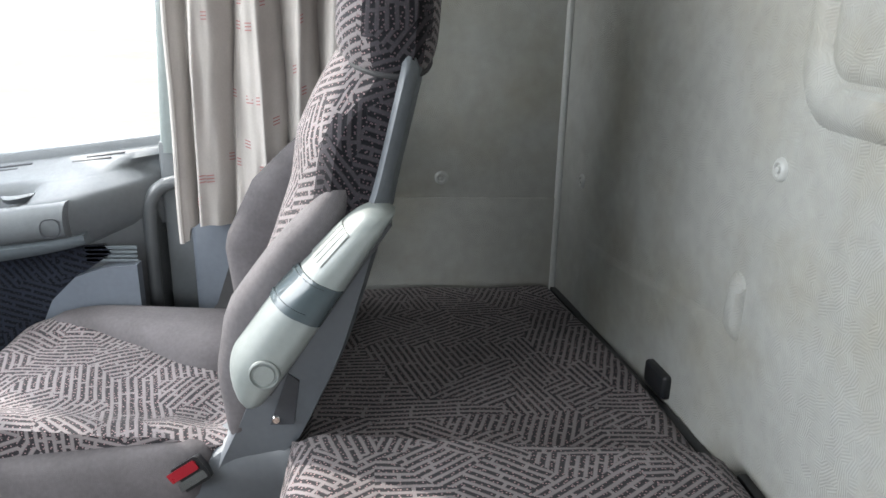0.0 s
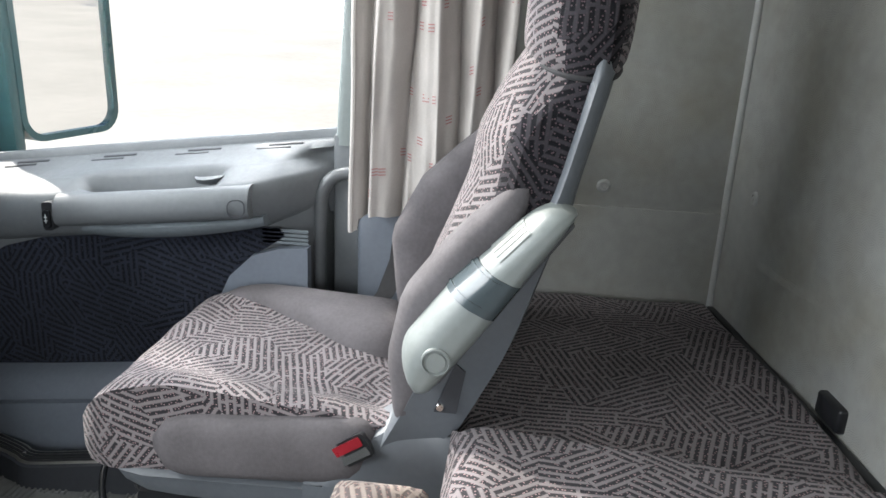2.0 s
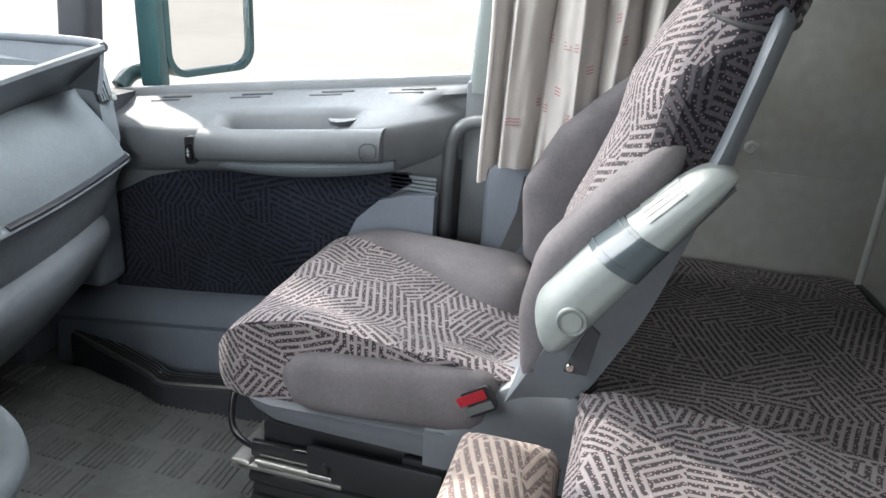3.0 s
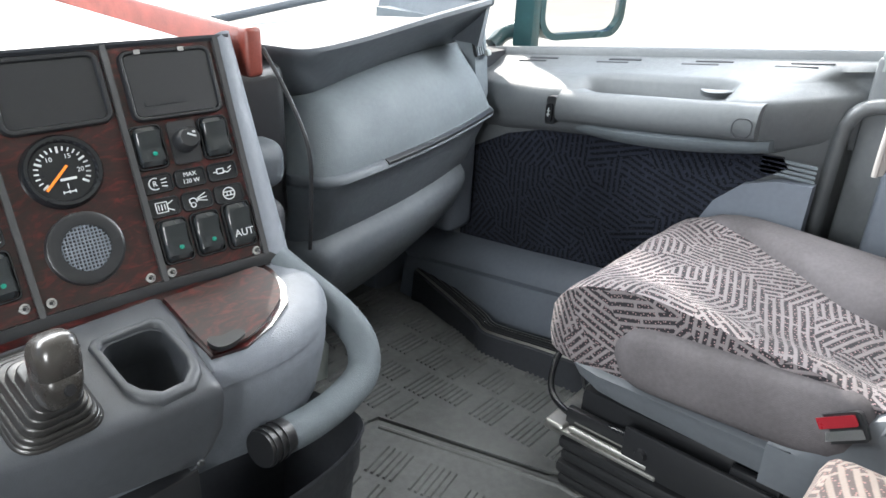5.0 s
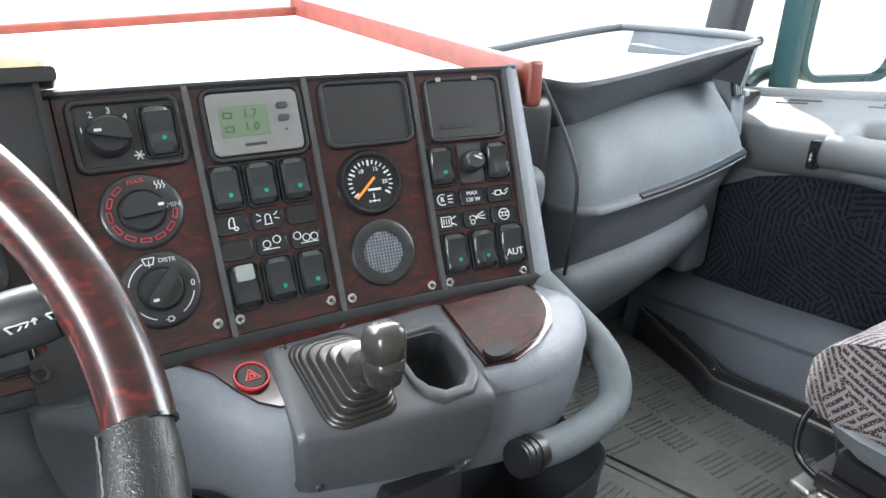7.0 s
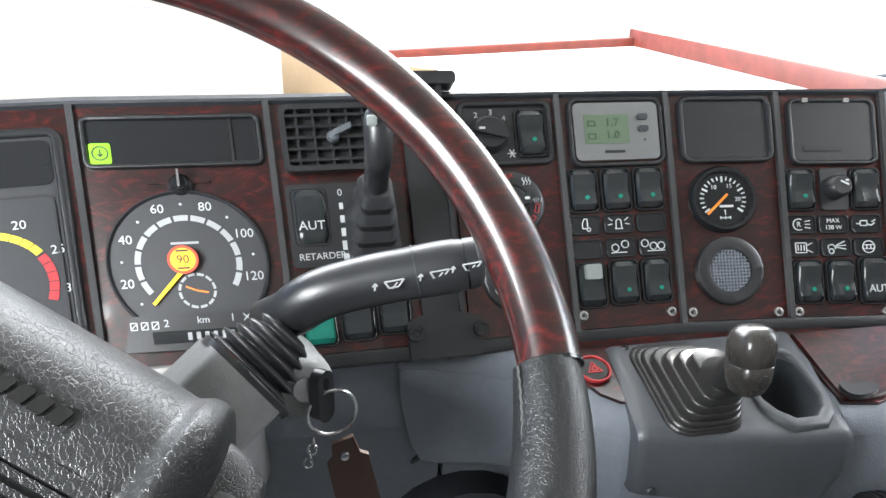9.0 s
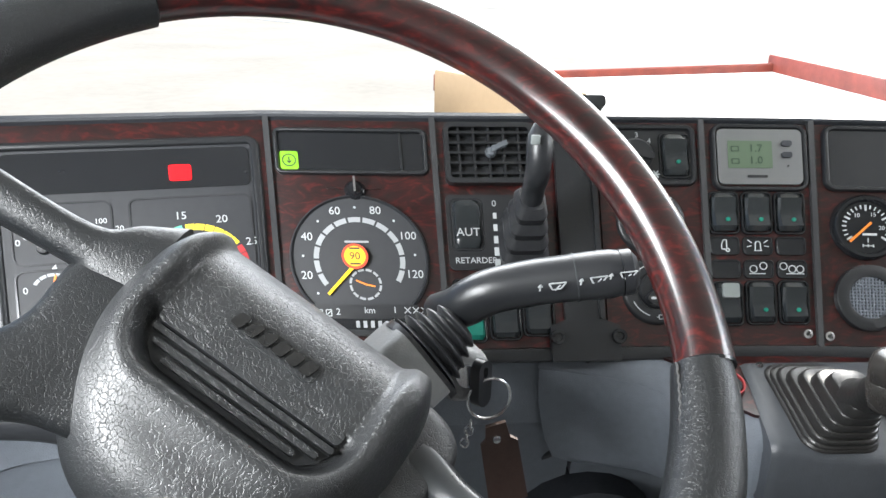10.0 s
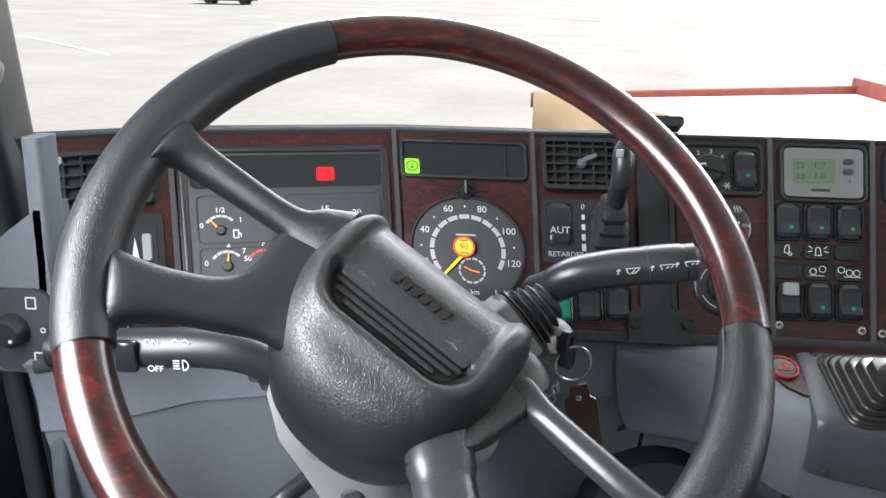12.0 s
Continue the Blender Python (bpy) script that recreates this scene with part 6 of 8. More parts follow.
for k, u in enumerate((0.3183, 0.3517, 0.3853)):
    p1, p2 = plate(ph, u, 0.0870, 0.0285, 0.0165), plate(ph, u + 0.001, 0.0630, 0.0285, 0.0165)
    if k == 0:
        ink(p1, lettering("R", 0.0075), u - 0.002, 0.0870, name="lettering")
        ink(p1, strokes(ring_lines(-0.002, 0, 0.0058, 12, 60, 300) + [((0.004, 0.003), (0.0095, 0.004)), ((0.004, 0), (0.0095, 0)), ((0.004, -0.003), (0.0095, -0.004))], 0.0009), u, 0.0870)
        ink(p2, strokes(polyline([(-0.008, -0.005), (0.003, -0.005), (0.003, 0.005), (-0.008, 0.005)], True) + [((-0.0055 + 0.003 * j, -0.003), (-0.0055 + 0.003 * j, 0.003)) for j in range(3)] + [((0.003, 0.002), (0.009, 0.005)), ((0.003, -0.002), (0.009, -0.005))], 0.0009), u + 0.001, 0.0630)
    if k == 1:
        ink(p1, lettering("MAX", 0.0062), u, 0.0905, name="lettering")
        ink(p1, lettering("120 W", 0.0062), u, 0.0835, name="lettering")
        ink(p2, strokes(ring_lines(-0.005, -0.004, 0.0025, 9) + polyline([(-0.008, -0.002), (-0.008, 0.002), (-0.004, 0.003), (-0.001, 0.001), (-0.001, -0.002)]) + [((0.000, 0.002), (0.009, 0.006)), ((0.000, 0.001), (0.010, 0.002)), ((0.0, 0.0), (0.010, -0.002))], 0.0009), u + 0.001, 0.0630)
    if k == 2:
        ink(p1, strokes(polyline([(-0.006, -0.002), (0.001, -0.002), (0.001, 0.003), (-0.006, 0.003)], True) + [((-0.010, 0.0), (-0.006, 0.0)), ((0.001, 0), (0.005, -0.002)), ((0.005, -0.002), (0.009, 0.001)), ((0.006, 0.002), (0.010, 0.004))], 0.001), u, 0.0870)
        ink(p2, strokes(ring_lines(0, 0, 0.0062, 14) + [((-0.005, 0.002), (0.005, 0.002)), ((-0.005, -0.002), (0.005, -0.002)), ((-0.002, 0.002), (-0.002, -0.002)), ((0.002, 0.002), (0.002, -0.002))], 0.0009), u + 0.001, 0.0630)
rocker(ph, 0.3215, 0.0285)
rocker(ph, 0.3550, 0.0285)
au = rocker(ph, 0.3890, 0.0290, 0.0268, 0.044, False)
ink(au, lettering("AUT", 0.0105), 0.3890, 0.0195, 0.0085, name="lettering")
screw(ph, 0.3100, -0.001)
screw(ph, 0.4010, -0.002)

# frame round the fascia
dash = thing("dashboard", (0.0, 1.15, FLOOR), "grey-black moulded dashboard body of a lorry cab", "dashboard")
rows = []
for i in range(60):
    u = -0.704 + 1.128 * i / 59
    top = 0.2375 - 0.0050 * smooth_step(-0.2, 0.41, u)
    a, b = Vector(D(u, 0.228, 0.002)), Vector(D(u, top, -0.003))
    rows.append([tuple(a), D(u, 0.2285, 0.0045), D(u, 0.231, 0.0058), D(u, top - 0.002, 0.0035), tuple(b), (b.x, b.y + 0.012, b.z - 0.010), (b.x, b.y + 0.03, b.z - 0.045), (b.x, 1.74, 0.93), (b.x, 1.74, 0.90), (b.x, a.y + 0.06, 1.02)])
part("cowl", loft(rows), DASH_DARK, dash, "grey top cowl")
part("bottom_trim", loft([[D(u, -0.007, 0.004), D(u, -0.006, -0.004), D(u, -0.020, -0.004), D(u, -0.019, 0.004), D(u, -0.013, 0.006)] for u in [-0.70 + 1.12 * i / 59 for i in range(60)]]), FASCIA_BLACK, dash)


# ---- steering wheel: p across, q up the wheel's plane, h towards the driver ----
WC = Vector((-0.2732, 0.627, 1.1396))
WA, WB = 0.8075, 0.3367
WN = Vector((math.sin(WB) * math.cos(WA), -math.cos(WB) * math.cos(WA), math.sin(WA)))
WU = Vector((math.cos(WB), math.sin(WB), 0))
WV = WN.cross(WU)
RIM = 0.2341
TWIST = radians(42.5)


def W(p, q, h=0.0):
    return WC + p * WU + q * WV + h * WN


RC, RA, RB = Vector((-0.2782, 0.6365, 1.1315)), 0.8114, 0.3074
RN = Vector((math.sin(RB) * math.cos(RA), -math.cos(RB) * math.cos(RA), math.sin(RA)))
RU = Vector((math.cos(RB), math.sin(RB), 0))
RV = RN.cross(RU)


def RW(p, q, h=0.0):
    """The rim's own plane, dished a little against the hub's."""
    return RC + p * RU + q * RV + h * RN


def WR(r, up, h=0.0):
    """The same in the turned wheel's own right and up."""
    r, up = r + 0.001, up + 0.0105
    return W(r * math.sin(TWIST) + up * math.cos(TWIST), -r * math.cos(TWIST) + up * math.sin(TWIST), h)


wheel = thing("steering_wheel", tuple(W(0, 0, -0.05)), "large lorry steering wheel with burl wood and black leather rim", "steering wheel")


def rim_arc(a0, a1, radius, n, grip=0.0):
    rings = []
    for i in range(n + 1):
        a = radians(a0 + (a1 - a0) * i / n)
        t = i / n
        out = Vector((math.cos(a), math.sin(a)))
        r = radius + grip * (math.sin(math.pi * min(1, t * 1.0)) ** 0.6)
        ring = []
        for k in range(20):
            b = 2 * math.pi * k / 20
            e = RIM + r * math.cos(b) - (grip * 0.5 if grip else 0)
            ring.append(tuple(RW(out.x * e, out.y * e, r * math.sin(b))))
        rings.append(ring)
    return loft(rings)


part("rim_wood", rim_arc(-15.5, 104, 0.0172, 48), WOOD, wheel, "glossy burl wood rim section", 60)
part("rim_leather", rim_arc(104, 188, 0.0186, 36, 0.0022), RIM_LEATHER, wheel, "black leather rim section", 60)
part("rim_wood", rim_arc(188, 258, 0.0172, 30), WOOD, wheel, "glossy burl wood rim section", 60)
part("rim_leather", rim_arc(258, 344.5, 0.0174, 36, 0.0052), RIM_LEATHER, wheel, "black leather rim section", 60)
for a in (-15.5, 104, 188, 258):
    part("joint_ring", rim_arc(a - 0.25, a + 0.25, 0.0177, 2), BLACK_GLOSS, wheel)
dark_line = [tuple(RW((RIM - 0.0212) * math.cos(radians(a)), (RIM - 0.0212) * math.sin(radians(a)), 0.004 + 0.0012 * (k % 2))) for k, a in enumerate([300 + 44 * i / 60 for i in range(61)])]
part("stitching", tube(dark_line, 0.0011, 6), material("stitch_thread", (0.035, 0.035, 0.035), 0.7), wheel)


def blade(upper, lower, thick, name="spoke", mat=None, label=""):
    """An arm between two edges in the wheel's plane (p, q, h), rounded on both faces."""
    top, low = curve_points(upper, 5), curve_points(lower, 5)
    rings = []
    for i, (a, b) in enumerate(zip(top, low)):
        m, d = (a + b) / 2, (a - b) / 2
        th = thick * (1.0 + 0.25 * (2 * i / (len(top) - 1) - 1) ** 2)
        ring = []
        for k in range(20):
            c, s = math.cos(2 * math.pi * k / 20), math.sin(2 * math.pi * k / 20)
            c, s = math.copysign(abs(c) ** 0.8, c), math.copysign(abs(s) ** 0.9, s)
            ring.append(tuple(W(m.x + d.x * c, m.y + d.y * c, m.z + th * s)))
        rings.append(ring)
    return part(name, loft(rings), mat or RIM_LEATHER, wheel, label, 60)


blade([(-0.045, 0.074, -0.040), (-0.068, 0.077, -0.038), (-0.092, 0.0775, -0.036), (-0.1348, 0.1096, -0.024), (-0.1600, 0.132, -0.014), (-0.1650, 0.150, -0.016), (-0.1640, 0.162, -0.026)],
      [(-0.080, 0.030, -0.042), (-0.098, 0.048, -0.040), (-0.1105, 0.0625, -0.036), (-0.1667, 0.1045, -0.022), (-0.1860, 0.110, -0.014), (-0.202, 0.096, -0.016), (-0.214, 0.082, -0.026)], 0.0130)
blade([(-0.070, 0.070, -0.044), (-0.1045, 0.064, -0.040), (-0.1275, 0.0345, -0.036), (-0.1500, 0.0240, -0.031), (-0.1833, 0.0290, -0.023), (-0.2110, 0.0400, -0.016), (-0.2200, 0.056, -0.026)],
      [(-0.090, -0.045, -0.048), (-0.112, -0.032, -0.044), (-0.1300, -0.0215, -0.039), (-0.1500, -0.0165, -0.034), (-0.1839, -0.0100, -0.025), (-0.2140, -0.0125, -0.017), (-0.2240, -0.026, -0.028)], 0.0140)
blade([(0.060, -0.040, -0.048), (0.0735, -0.060, -0.047), (0.074, -0.078, -0.047), (0.056, -0.094, -0.047), (0.022, -0.112, -0.047)],
      [(0.010, -0.030, -0.050), (0.010, -0.060, -0.049), (0.004, -0.085, -0.049), (-0.012, -0.105, -0.049), (-0.042, -0.118, -0.049)], 0.012, "spoke_carrier", HUB_SKIN)
part("spoke", tube([tuple(W(*v)) for v in curve_points([(0.050, -0.074, -0.050), (0.060, -0.091, -0.046), (0.080, -0.128, -0.030), (0.1020, -0.166, -0.014), (0.128, -0.198, -0.008)], 5)], [0.0155, 0.0150, 0.0145, 0.0140, 0.0130, 0.0120] + [0.0108] * 10 + [0.0112, 0.012, 0.013, 0.0145, 0.016], 18), SPOKE_BARE, wheel, "smooth worn black spoke", 60)
part("spoke", tube([tuple(W(*v)) for v in curve_points([(-0.012, -0.095, -0.052), (-0.0165, -0.125, -0.044), (-0.020, -0.160, -0.030), (-0.026, -0.204, -0.014), (-0.028, -0.230, -0.008)], 5)], [0.024] * 6 + [0.0215] * 6 + [0.020] * 6 + [0.021, 0.023, 0.025], 18, flat=0.7), SPOKE_BARE, wheel, "smooth worn black spoke", 60)


def hub_outline(k=1.0, n=40):
    """Two rounded shoulders with a lower edge between them, round below."""
    out = []
    for i in range(n):
        a = 2 * math.pi * i / n
        c, s = math.cos(a), math.sin(a)
        r = 0.0955 * math.copysign(abs(c) ** 0.80, c)
        if s >= 0:
            top = 0.0225 + 0.0075 * smooth_step(0.058, 0.070, abs(r))
            u = -0.030 + (top + 0.030) * abs(s) ** 0.42
        else:
            u = -0.030 - 0.1055 * abs(s) ** 0.95
        out.append((r * k - 0.004, (u + 0.055) * k - 0.055))
    return out


def pad_distance(r, u):
    """How far a place lies outside the open-topped pad; minus inside."""
    dx, dy = abs(r + 0.0045) - 0.0365, -0.0475 - u
    return math.hypot(max(dx, 0), max(dy, 0)) + min(max(dx, dy), 0) - 0.0215


def brow(u):
    """The upper edge rolls back in a wide curve."""
    return -0.088 * (1 - math.sqrt(1 - min(0.999, max(0, u + 0.025) / 0.055) ** 2))


def hub_height(r, u, k):
    edge = 0.050 * k ** 8 * (1 - smooth_step(-0.030, 0.0, u) * (1 - smooth_step(0.070, 0.085, abs(r))))
    body = -0.013 - 0.9 * max(0, -u - 0.055) ** 2 - edge + brow(u)
    d = pad_distance(r, u)
    lip = 0.0050 * math.exp(-((d - 0.0125) / 0.0085) ** 2)
    field = -0.027 + 0.0065 * smooth_step(-0.0490, -0.0440, u) + brow(u)
    return field + (body + lip - field) * smooth_step(-0.001, 0.0085, d)


rings = [[tuple(WR(r, u, h)) for r, u in hub_outline(k, 170)] for k, h in ((0.84, -0.15), (0.97, -0.14), (0.995, -0.125))]
for i in range(90):
    k = 1 - (i / 90) ** 1.15
    rings.append([tuple(WR(r, u, hub_height(r, u, k))) for r, u in hub_outline(k, 170)])
hub = part("hub", loft(rings), HUB_SKIN, wheel, "black grained airbag hub with ribbed pad", 75)
part("ribbed_field", mapped(prism([(-0.0605, -0.0455), (-0.0600, -0.0520), (-0.0560, -0.0615), (-0.0490, -0.0672), (-0.0410, -0.0688), (0.0320, -0.0688), (0.0400, -0.0672), (0.0470, -0.0615), (0.0510, -0.0520), (0.0515, -0.0455)], -0.034, -0.0262), WR), BLACK, hub, "black sunken ribbed field")
part("rib", mapped(prism(rrect(-0.0600, 0.0510, -0.0502, -0.0426, 0.0030), -0.032, -0.0200, 0.0012), WR), HUB_SKIN, hub)
for k, u in enumerate((-0.0530, -0.0590, -0.0645)):
    w = (0.0550, 0.0500, 0.0400)[k]
    part("rib", mapped(prism(rrect(-w - 0.0045, w - 0.0045, u - 0.0017, u + 0.0017, 0.0015), -0.028, -0.0222 - 0.0004 * k, 0.0011), WR), HUB_SKIN, hub)
for k in range(6):
    r0 = -0.0305 + 0.0085 * k
    part("emblem_bar", mapped(prism(rrect(r0, r0 + 0.0066, -0.0315, -0.0235, 0.0014, 2), -0.0215, -0.0172, 0.0006), lambda a, b, h: WR(a + 0.25 * (b + 0.03), b, h)), EMBLEM, hub)
part("emblem_base", mapped(prism(rrect(-0.0325, 0.0215, -0.0335, -0.0215, 0.004, 4), -0.0215, -0.0199, 0.0006), WR), HUB_SKIN, hub)
part("horn_symbol", mapped(strokes(ring_lines(-0.026, -0.090, 0.0036, 10, 30, 330) + [((-0.022, -0.088), (-0.017, -0.086)), ((-0.022, -0.092), (-0.017, -0.094))], 0.0010, -0.0185, -0.0140), WR), BLACK, hub)

# steering column under the hub
col = thing("steering_column", (-0.30, 0.80, 0.80), "grey plastic steering column shroud", "column")
rings = []
for c, wx, wz in (((-0.325, 0.66, 1.030), 0.065, 0.045), ((-0.330, 0.70, 1.005), 0.078, 0.062), ((-0.325, 0.76, 0.968), 0.088, 0.072), ((-0.31, 0.82, 0.94), 0.085, 0.075), ((-0.295, 0.93, 0.89), 0.080, 0.072), ((-0.29, 1.02, 0.85), 0.08, 0.07)):
    c = Vector(c)
    upv = Vector((0, 0.45, 0.89))
    rings.append([tuple(c + Vector((1, 0, 0)) * a + upv * b) for a, b in rrect(-wx, wx, -wz, wz, 0.035, 5)])
part("shroud", loft(rings), SHROUD_GREY, col, "grey grained shroud", 50)
part("shroud_lower", loft([[tuple(Vector(c) + Vector((a, b, 0))) for a, b in rrect(-w, w, -0.05, 0.05, 0.032, 5)] for c, w in (((-0.352, 0.700, 1.035), 0.060), ((-0.360, 0.712, 1.005), 0.066), ((-0.360, 0.728, 0.955), 0.064), ((-0.357, 0.742, 0.915), 0.052), ((-0.352, 0.752, 0.88), 0.044), ((-0.346, 0.772, 0.80), 0.038), ((-0.34, 0.79, 0.70), 0.034))]), SHROUD_GREY, col, "grey grained lower shroud", 50)
part("knob", mapped(lathe([(0.001, 0.006), (0.008, 0.006), (0.011, 0.002), (0.011, -0.004)], 20), lambda a, b, h: (-0.356 + a, 0.698 - h, 0.898 + b)), DASH_DARK, col)
part("tilt_lever", tube(curve_points([(-0.40, 0.72, 0.90), (-0.415, 0.70, 0.895), (-0.43, 0.69, 0.885)], 4), 0.009, 12), BLACK, col)


# wiper stalk to the right
def ribbed(a, b, r0, r1, turns, parent, name, n=18, label=""):
    """A rubber bellows between two places."""
    a, b = Vector(a), Vector(b)
    pts = [a.lerp(b, i / (turns * 4)) for i in range(turns * 4 + 1)]
    rad = [(r0 + (r1 - r0) * i / (turns * 4)) * (1.0 + 0.10 * math.cos(math.pi * i / 2)) for i in range(turns * 4 + 1)]
    return part(name, tube(pts, rad, n), RUBBER, parent, label, 30)


st = thing("wiper_stalk", (-0.22, 0.83, 1.03), "black wiper stalk with ribbed rubber boot", "stalk")
BA, BB = Vector((-0.209, 0.773, 1.042)), Vector((-0.183, 0.786, 1.061))
bn_ = (BB - BA).normalized()
bu = (Vector((-0.034, 0.005, 0.063)) - bn_ * Vector((-0.034, 0.005, 0.063)).dot(bn_)).normalized()
bs = bu.cross(bn_)
boot_rings = []
for i in range(41):
    t = i / 40
    c = BA.lerp(BB, t)
    k = (1.0 - 0.46 * t) * (1 + 0.13 * math.cos(2 * math.pi * 4.5 * t))
    boot_rings.append([tuple(c + bu * 0.031 * k * math.cos(a) + bs * 0.025 * k * math.sin(a)) for a in [2 * math.pi * j / 28 for j in range(28)]])
boot = part("boot", loft(boot_rings), RUBBER, st, "black ribbed rubber boot", 60)
part("boot_flange", mapped(prism(rrect(-0.037, 0.034, -0.026, 0.026, 0.021, 6), -0.004, 0.002, 0.0015), lambda a, b, h: BA + bu * a + bs * b + bn_ * (h - 0.004)), RUBBER, boot)
part("boot_seat", mapped(prism(rrect(-0.026, 0.033, -0.030, 0.026, 0.010, 4), -0.044, -0.006, 0.006), lambda a, b, h: BA + bu * a + bs * b + bn_ * h), SHROUD_GREY, st, "grey switch housing")
part("stalk_arm", tube(curve_points([(-0.1960, 0.8120, 1.0570), (-0.1820, 0.7970, 1.0690), (-0.1620, 0.7890, 1.0840), (-0.1300, 0.7850, 1.0930), (-0.1000, 0.7800, 1.0990), (-0.0680, 0.7760, 1.1040)], 5), [0.0165] * 6 + [0.0172] * 8 + [0.0174] * 6 + [0.0176, 0.0178, 0.018, 0.018, 0.0178, 0.0165], 18, flat=1.0), BLACK, st, "black stalk arm", 60)
part("end_cap", tube([(-0.0680, 0.7760, 1.1040), (-0.0610, 0.7755, 1.1053), (-0.0570, 0.7752, 1.1058)], [0.0172, 0.0168, 0.011], 18), BLACK, st)
part("ring_line", tube([(-0.1005, 0.7801, 1.0989), (-0.0995, 0.7800, 1.0991)], 0.0183, 18), RAIL_DARK, st)
wip = strokes(polyline([(-0.006, 0.003), (0.006, 0.003), (0.003, -0.003), (-0.003, -0.003)], True) + [((-0.001, -0.004), (0.002, 0.001))] + [((-0.012, -0.003), (-0.012, 0.002)), ((-0.0135, 0.0005), (-0.012, 0.003)), ((-0.0105, 0.0005), (-0.012, 0.003))], 0.0011)
for k, (x, z) in enumerate(((-0.117, 1.0945), (-0.0885, 1.0995), (-0.068, 1.1035))):
    bmw = wip if k == 2 else strokes(polyline([(-0.006, 0.003), (0.006, 0.003), (0.003, -0.003), (-0.003, -0.003)], True) + [((-0.001, -0.004), (0.002, 0.001))] + [((-0.012, -0.003), (-0.012, 0.002)), ((-0.0135, 0.0005), (-0.012, 0.003)), ((-0.0105, 0.0005), (-0.012, 0.003))], 0.0011)
    part("wiper_symbol", mapped(bmw, lambda a, b, h: (x + a, 0.7620 - 0.35 * b - 0.04 * (x + 0.1) - h - 0.0012, z + 0.005 + 0.9 * b + 0.12 * a)), WHITE_INK, st)

# light stalk to the left
ls = thing("light_stalk", (-0.46, 0.75, 1.0), "black light stalk with printed switch ring", "stalk")
part("stalk_arm", tube(curve_points([(-0.435, 0.755, 0.990), (-0.46, 0.745, 1.010), (-0.50, 0.741, 1.0165), (-0.56, 0.740, 1.014), (-0.63, 0.739, 1.010)], 6), 0.0185, 18), BLACK, ls, "", 60)
part("end_switch", tube([(-0.590, 0.7395, 1.0125), (-0.640, 0.739, 1.010)], 0.0192, 18), BLACK_GLOSS, ls)
part("slide_switch", box(-0.572, -0.552, 0.716, 0.726, 1.000, 1.030, 0.003), BLACK_GLOSS, ls)
ribbed((-0.450, 0.752, 1.000), (-0.410, 0.775, 0.965), 0.019, 0.028, 4, ls, "boot", label="black ribbed rubber boot")
for tx, x, z in (("ON", -0.540, 1.0275), ("OFF", -0.538, 1.002), ("ACC", -0.590, 1.022), ("RET", -0.592, 1.000)):
    part("lettering", mapped(lettering(tx, 0.0085), lambda a, b, h: (x + a, 0.7205 + 0.25 * abs(z - 1.013) - h, z + b)), WHITE_INK, ls)
part("arrow_symbol", mapped(strokes(polyline([(-0.008, 0), (-0.004, 0.0035), (-0.004, 0.0015), (-0.001, 0.0015), (-0.001, -0.0015), (-0.004, -0.0015), (-0.004, -0.0035)], True) + polyline([(0.008, 0), (0.004, 0.0035), (0.004, 0.0015), (0.001, 0.0015), (0.001, -0.0015), (0.004, -0.0015), (0.004, -0.0035)], True), 0.0009), lambda a, b, h: (-0.5135 + a, 0.7250 - h, 1.0285 + b)), WHITE_INK, ls)
part("beam_symbol", mapped(strokes([((-0.009, 0.004 - 0.0025 * k), (-0.003, 0.004 - 0.0025 * k)) for k in range(4)] + ring_lines(0.0, 0, 0.005, 9, -90, 90) + [((0, -0.005), (0, 0.005))], 0.0010), lambda a, b, h: (-0.5115 + a, 0.7215 - h, 1.008 + b)), WHITE_INK, ls)

# ignition lock, key ring and fob
lock = thing("ignition_lock", (-0.175, 0.84, 1.0), "round ignition lock in the column shroud with key", "lock")
part("lock_housing", tube([(-0.190, 0.88, 0.985), (-0.178, 0.818, 1.003), (-0.1755, 0.808, 1.006), (-0.1752, 0.805, 1.0065)], [0.028, 0.024, 0.020, 0.014], 28), SHROUD_GREY, lock, "", 50)
part("lock_barrel", tube([(-0.1755, 0.810, 1.0055), (-0.1745, 0.800, 1.008)], [0.0095, 0.0088], 20), CHROME, lock, "chrome lock barrel")
part("key_head", mapped(frame_prism(rrect(-0.0085, 0.0085, -0.019, 0.021, 0.008, 5), rrect(-0.0030, 0.0030, 0.006, 0.0155, 0.0028, 5), -0.0042, 0.0042), lambda a, b, h: (-0.164 + h * 0.75 + a * 0.65, 0.796 + a * 0.6 - h * 0.6, 1.004 + b)), BLACK, lock, "black key head")
rg = thing("key_ring", (-0.16, 0.80, 0.96), "steel key ring with brown leather fob hanging from the ignition key", "key ring")
ringc = Vector((-0.157, 0.797, 0.990))
part("ring", tube([tuple(ringc + 0.017 * math.cos(a) * Vector((1, 0.1, 0)) + 0.020 * math.sin(a) * Vector((0.05, -0.2, 1))) for a in [2 * math.pi * k / 30 for k in range(30)]], 0.0013, 8, closed=True), CHROME, rg, "thin steel ring")
for k in range(4):
    c = Vector((-0.171 - 0.0015 * k, 0.795, 0.968 - 0.0055 * k))
    part("chain_link", tube([tuple(c + 0.0034 * math.cos(a) * (Vector((1, 0, 0)) if k % 2 else Vector((0, 1, 0))) + 0.0042 * math.sin(a) * Vector((0, 0, 1))) for a in [2 * math.pi * j / 12 for j in range(12)]], 0.0009, 6, closed=True), CHROME, rg)
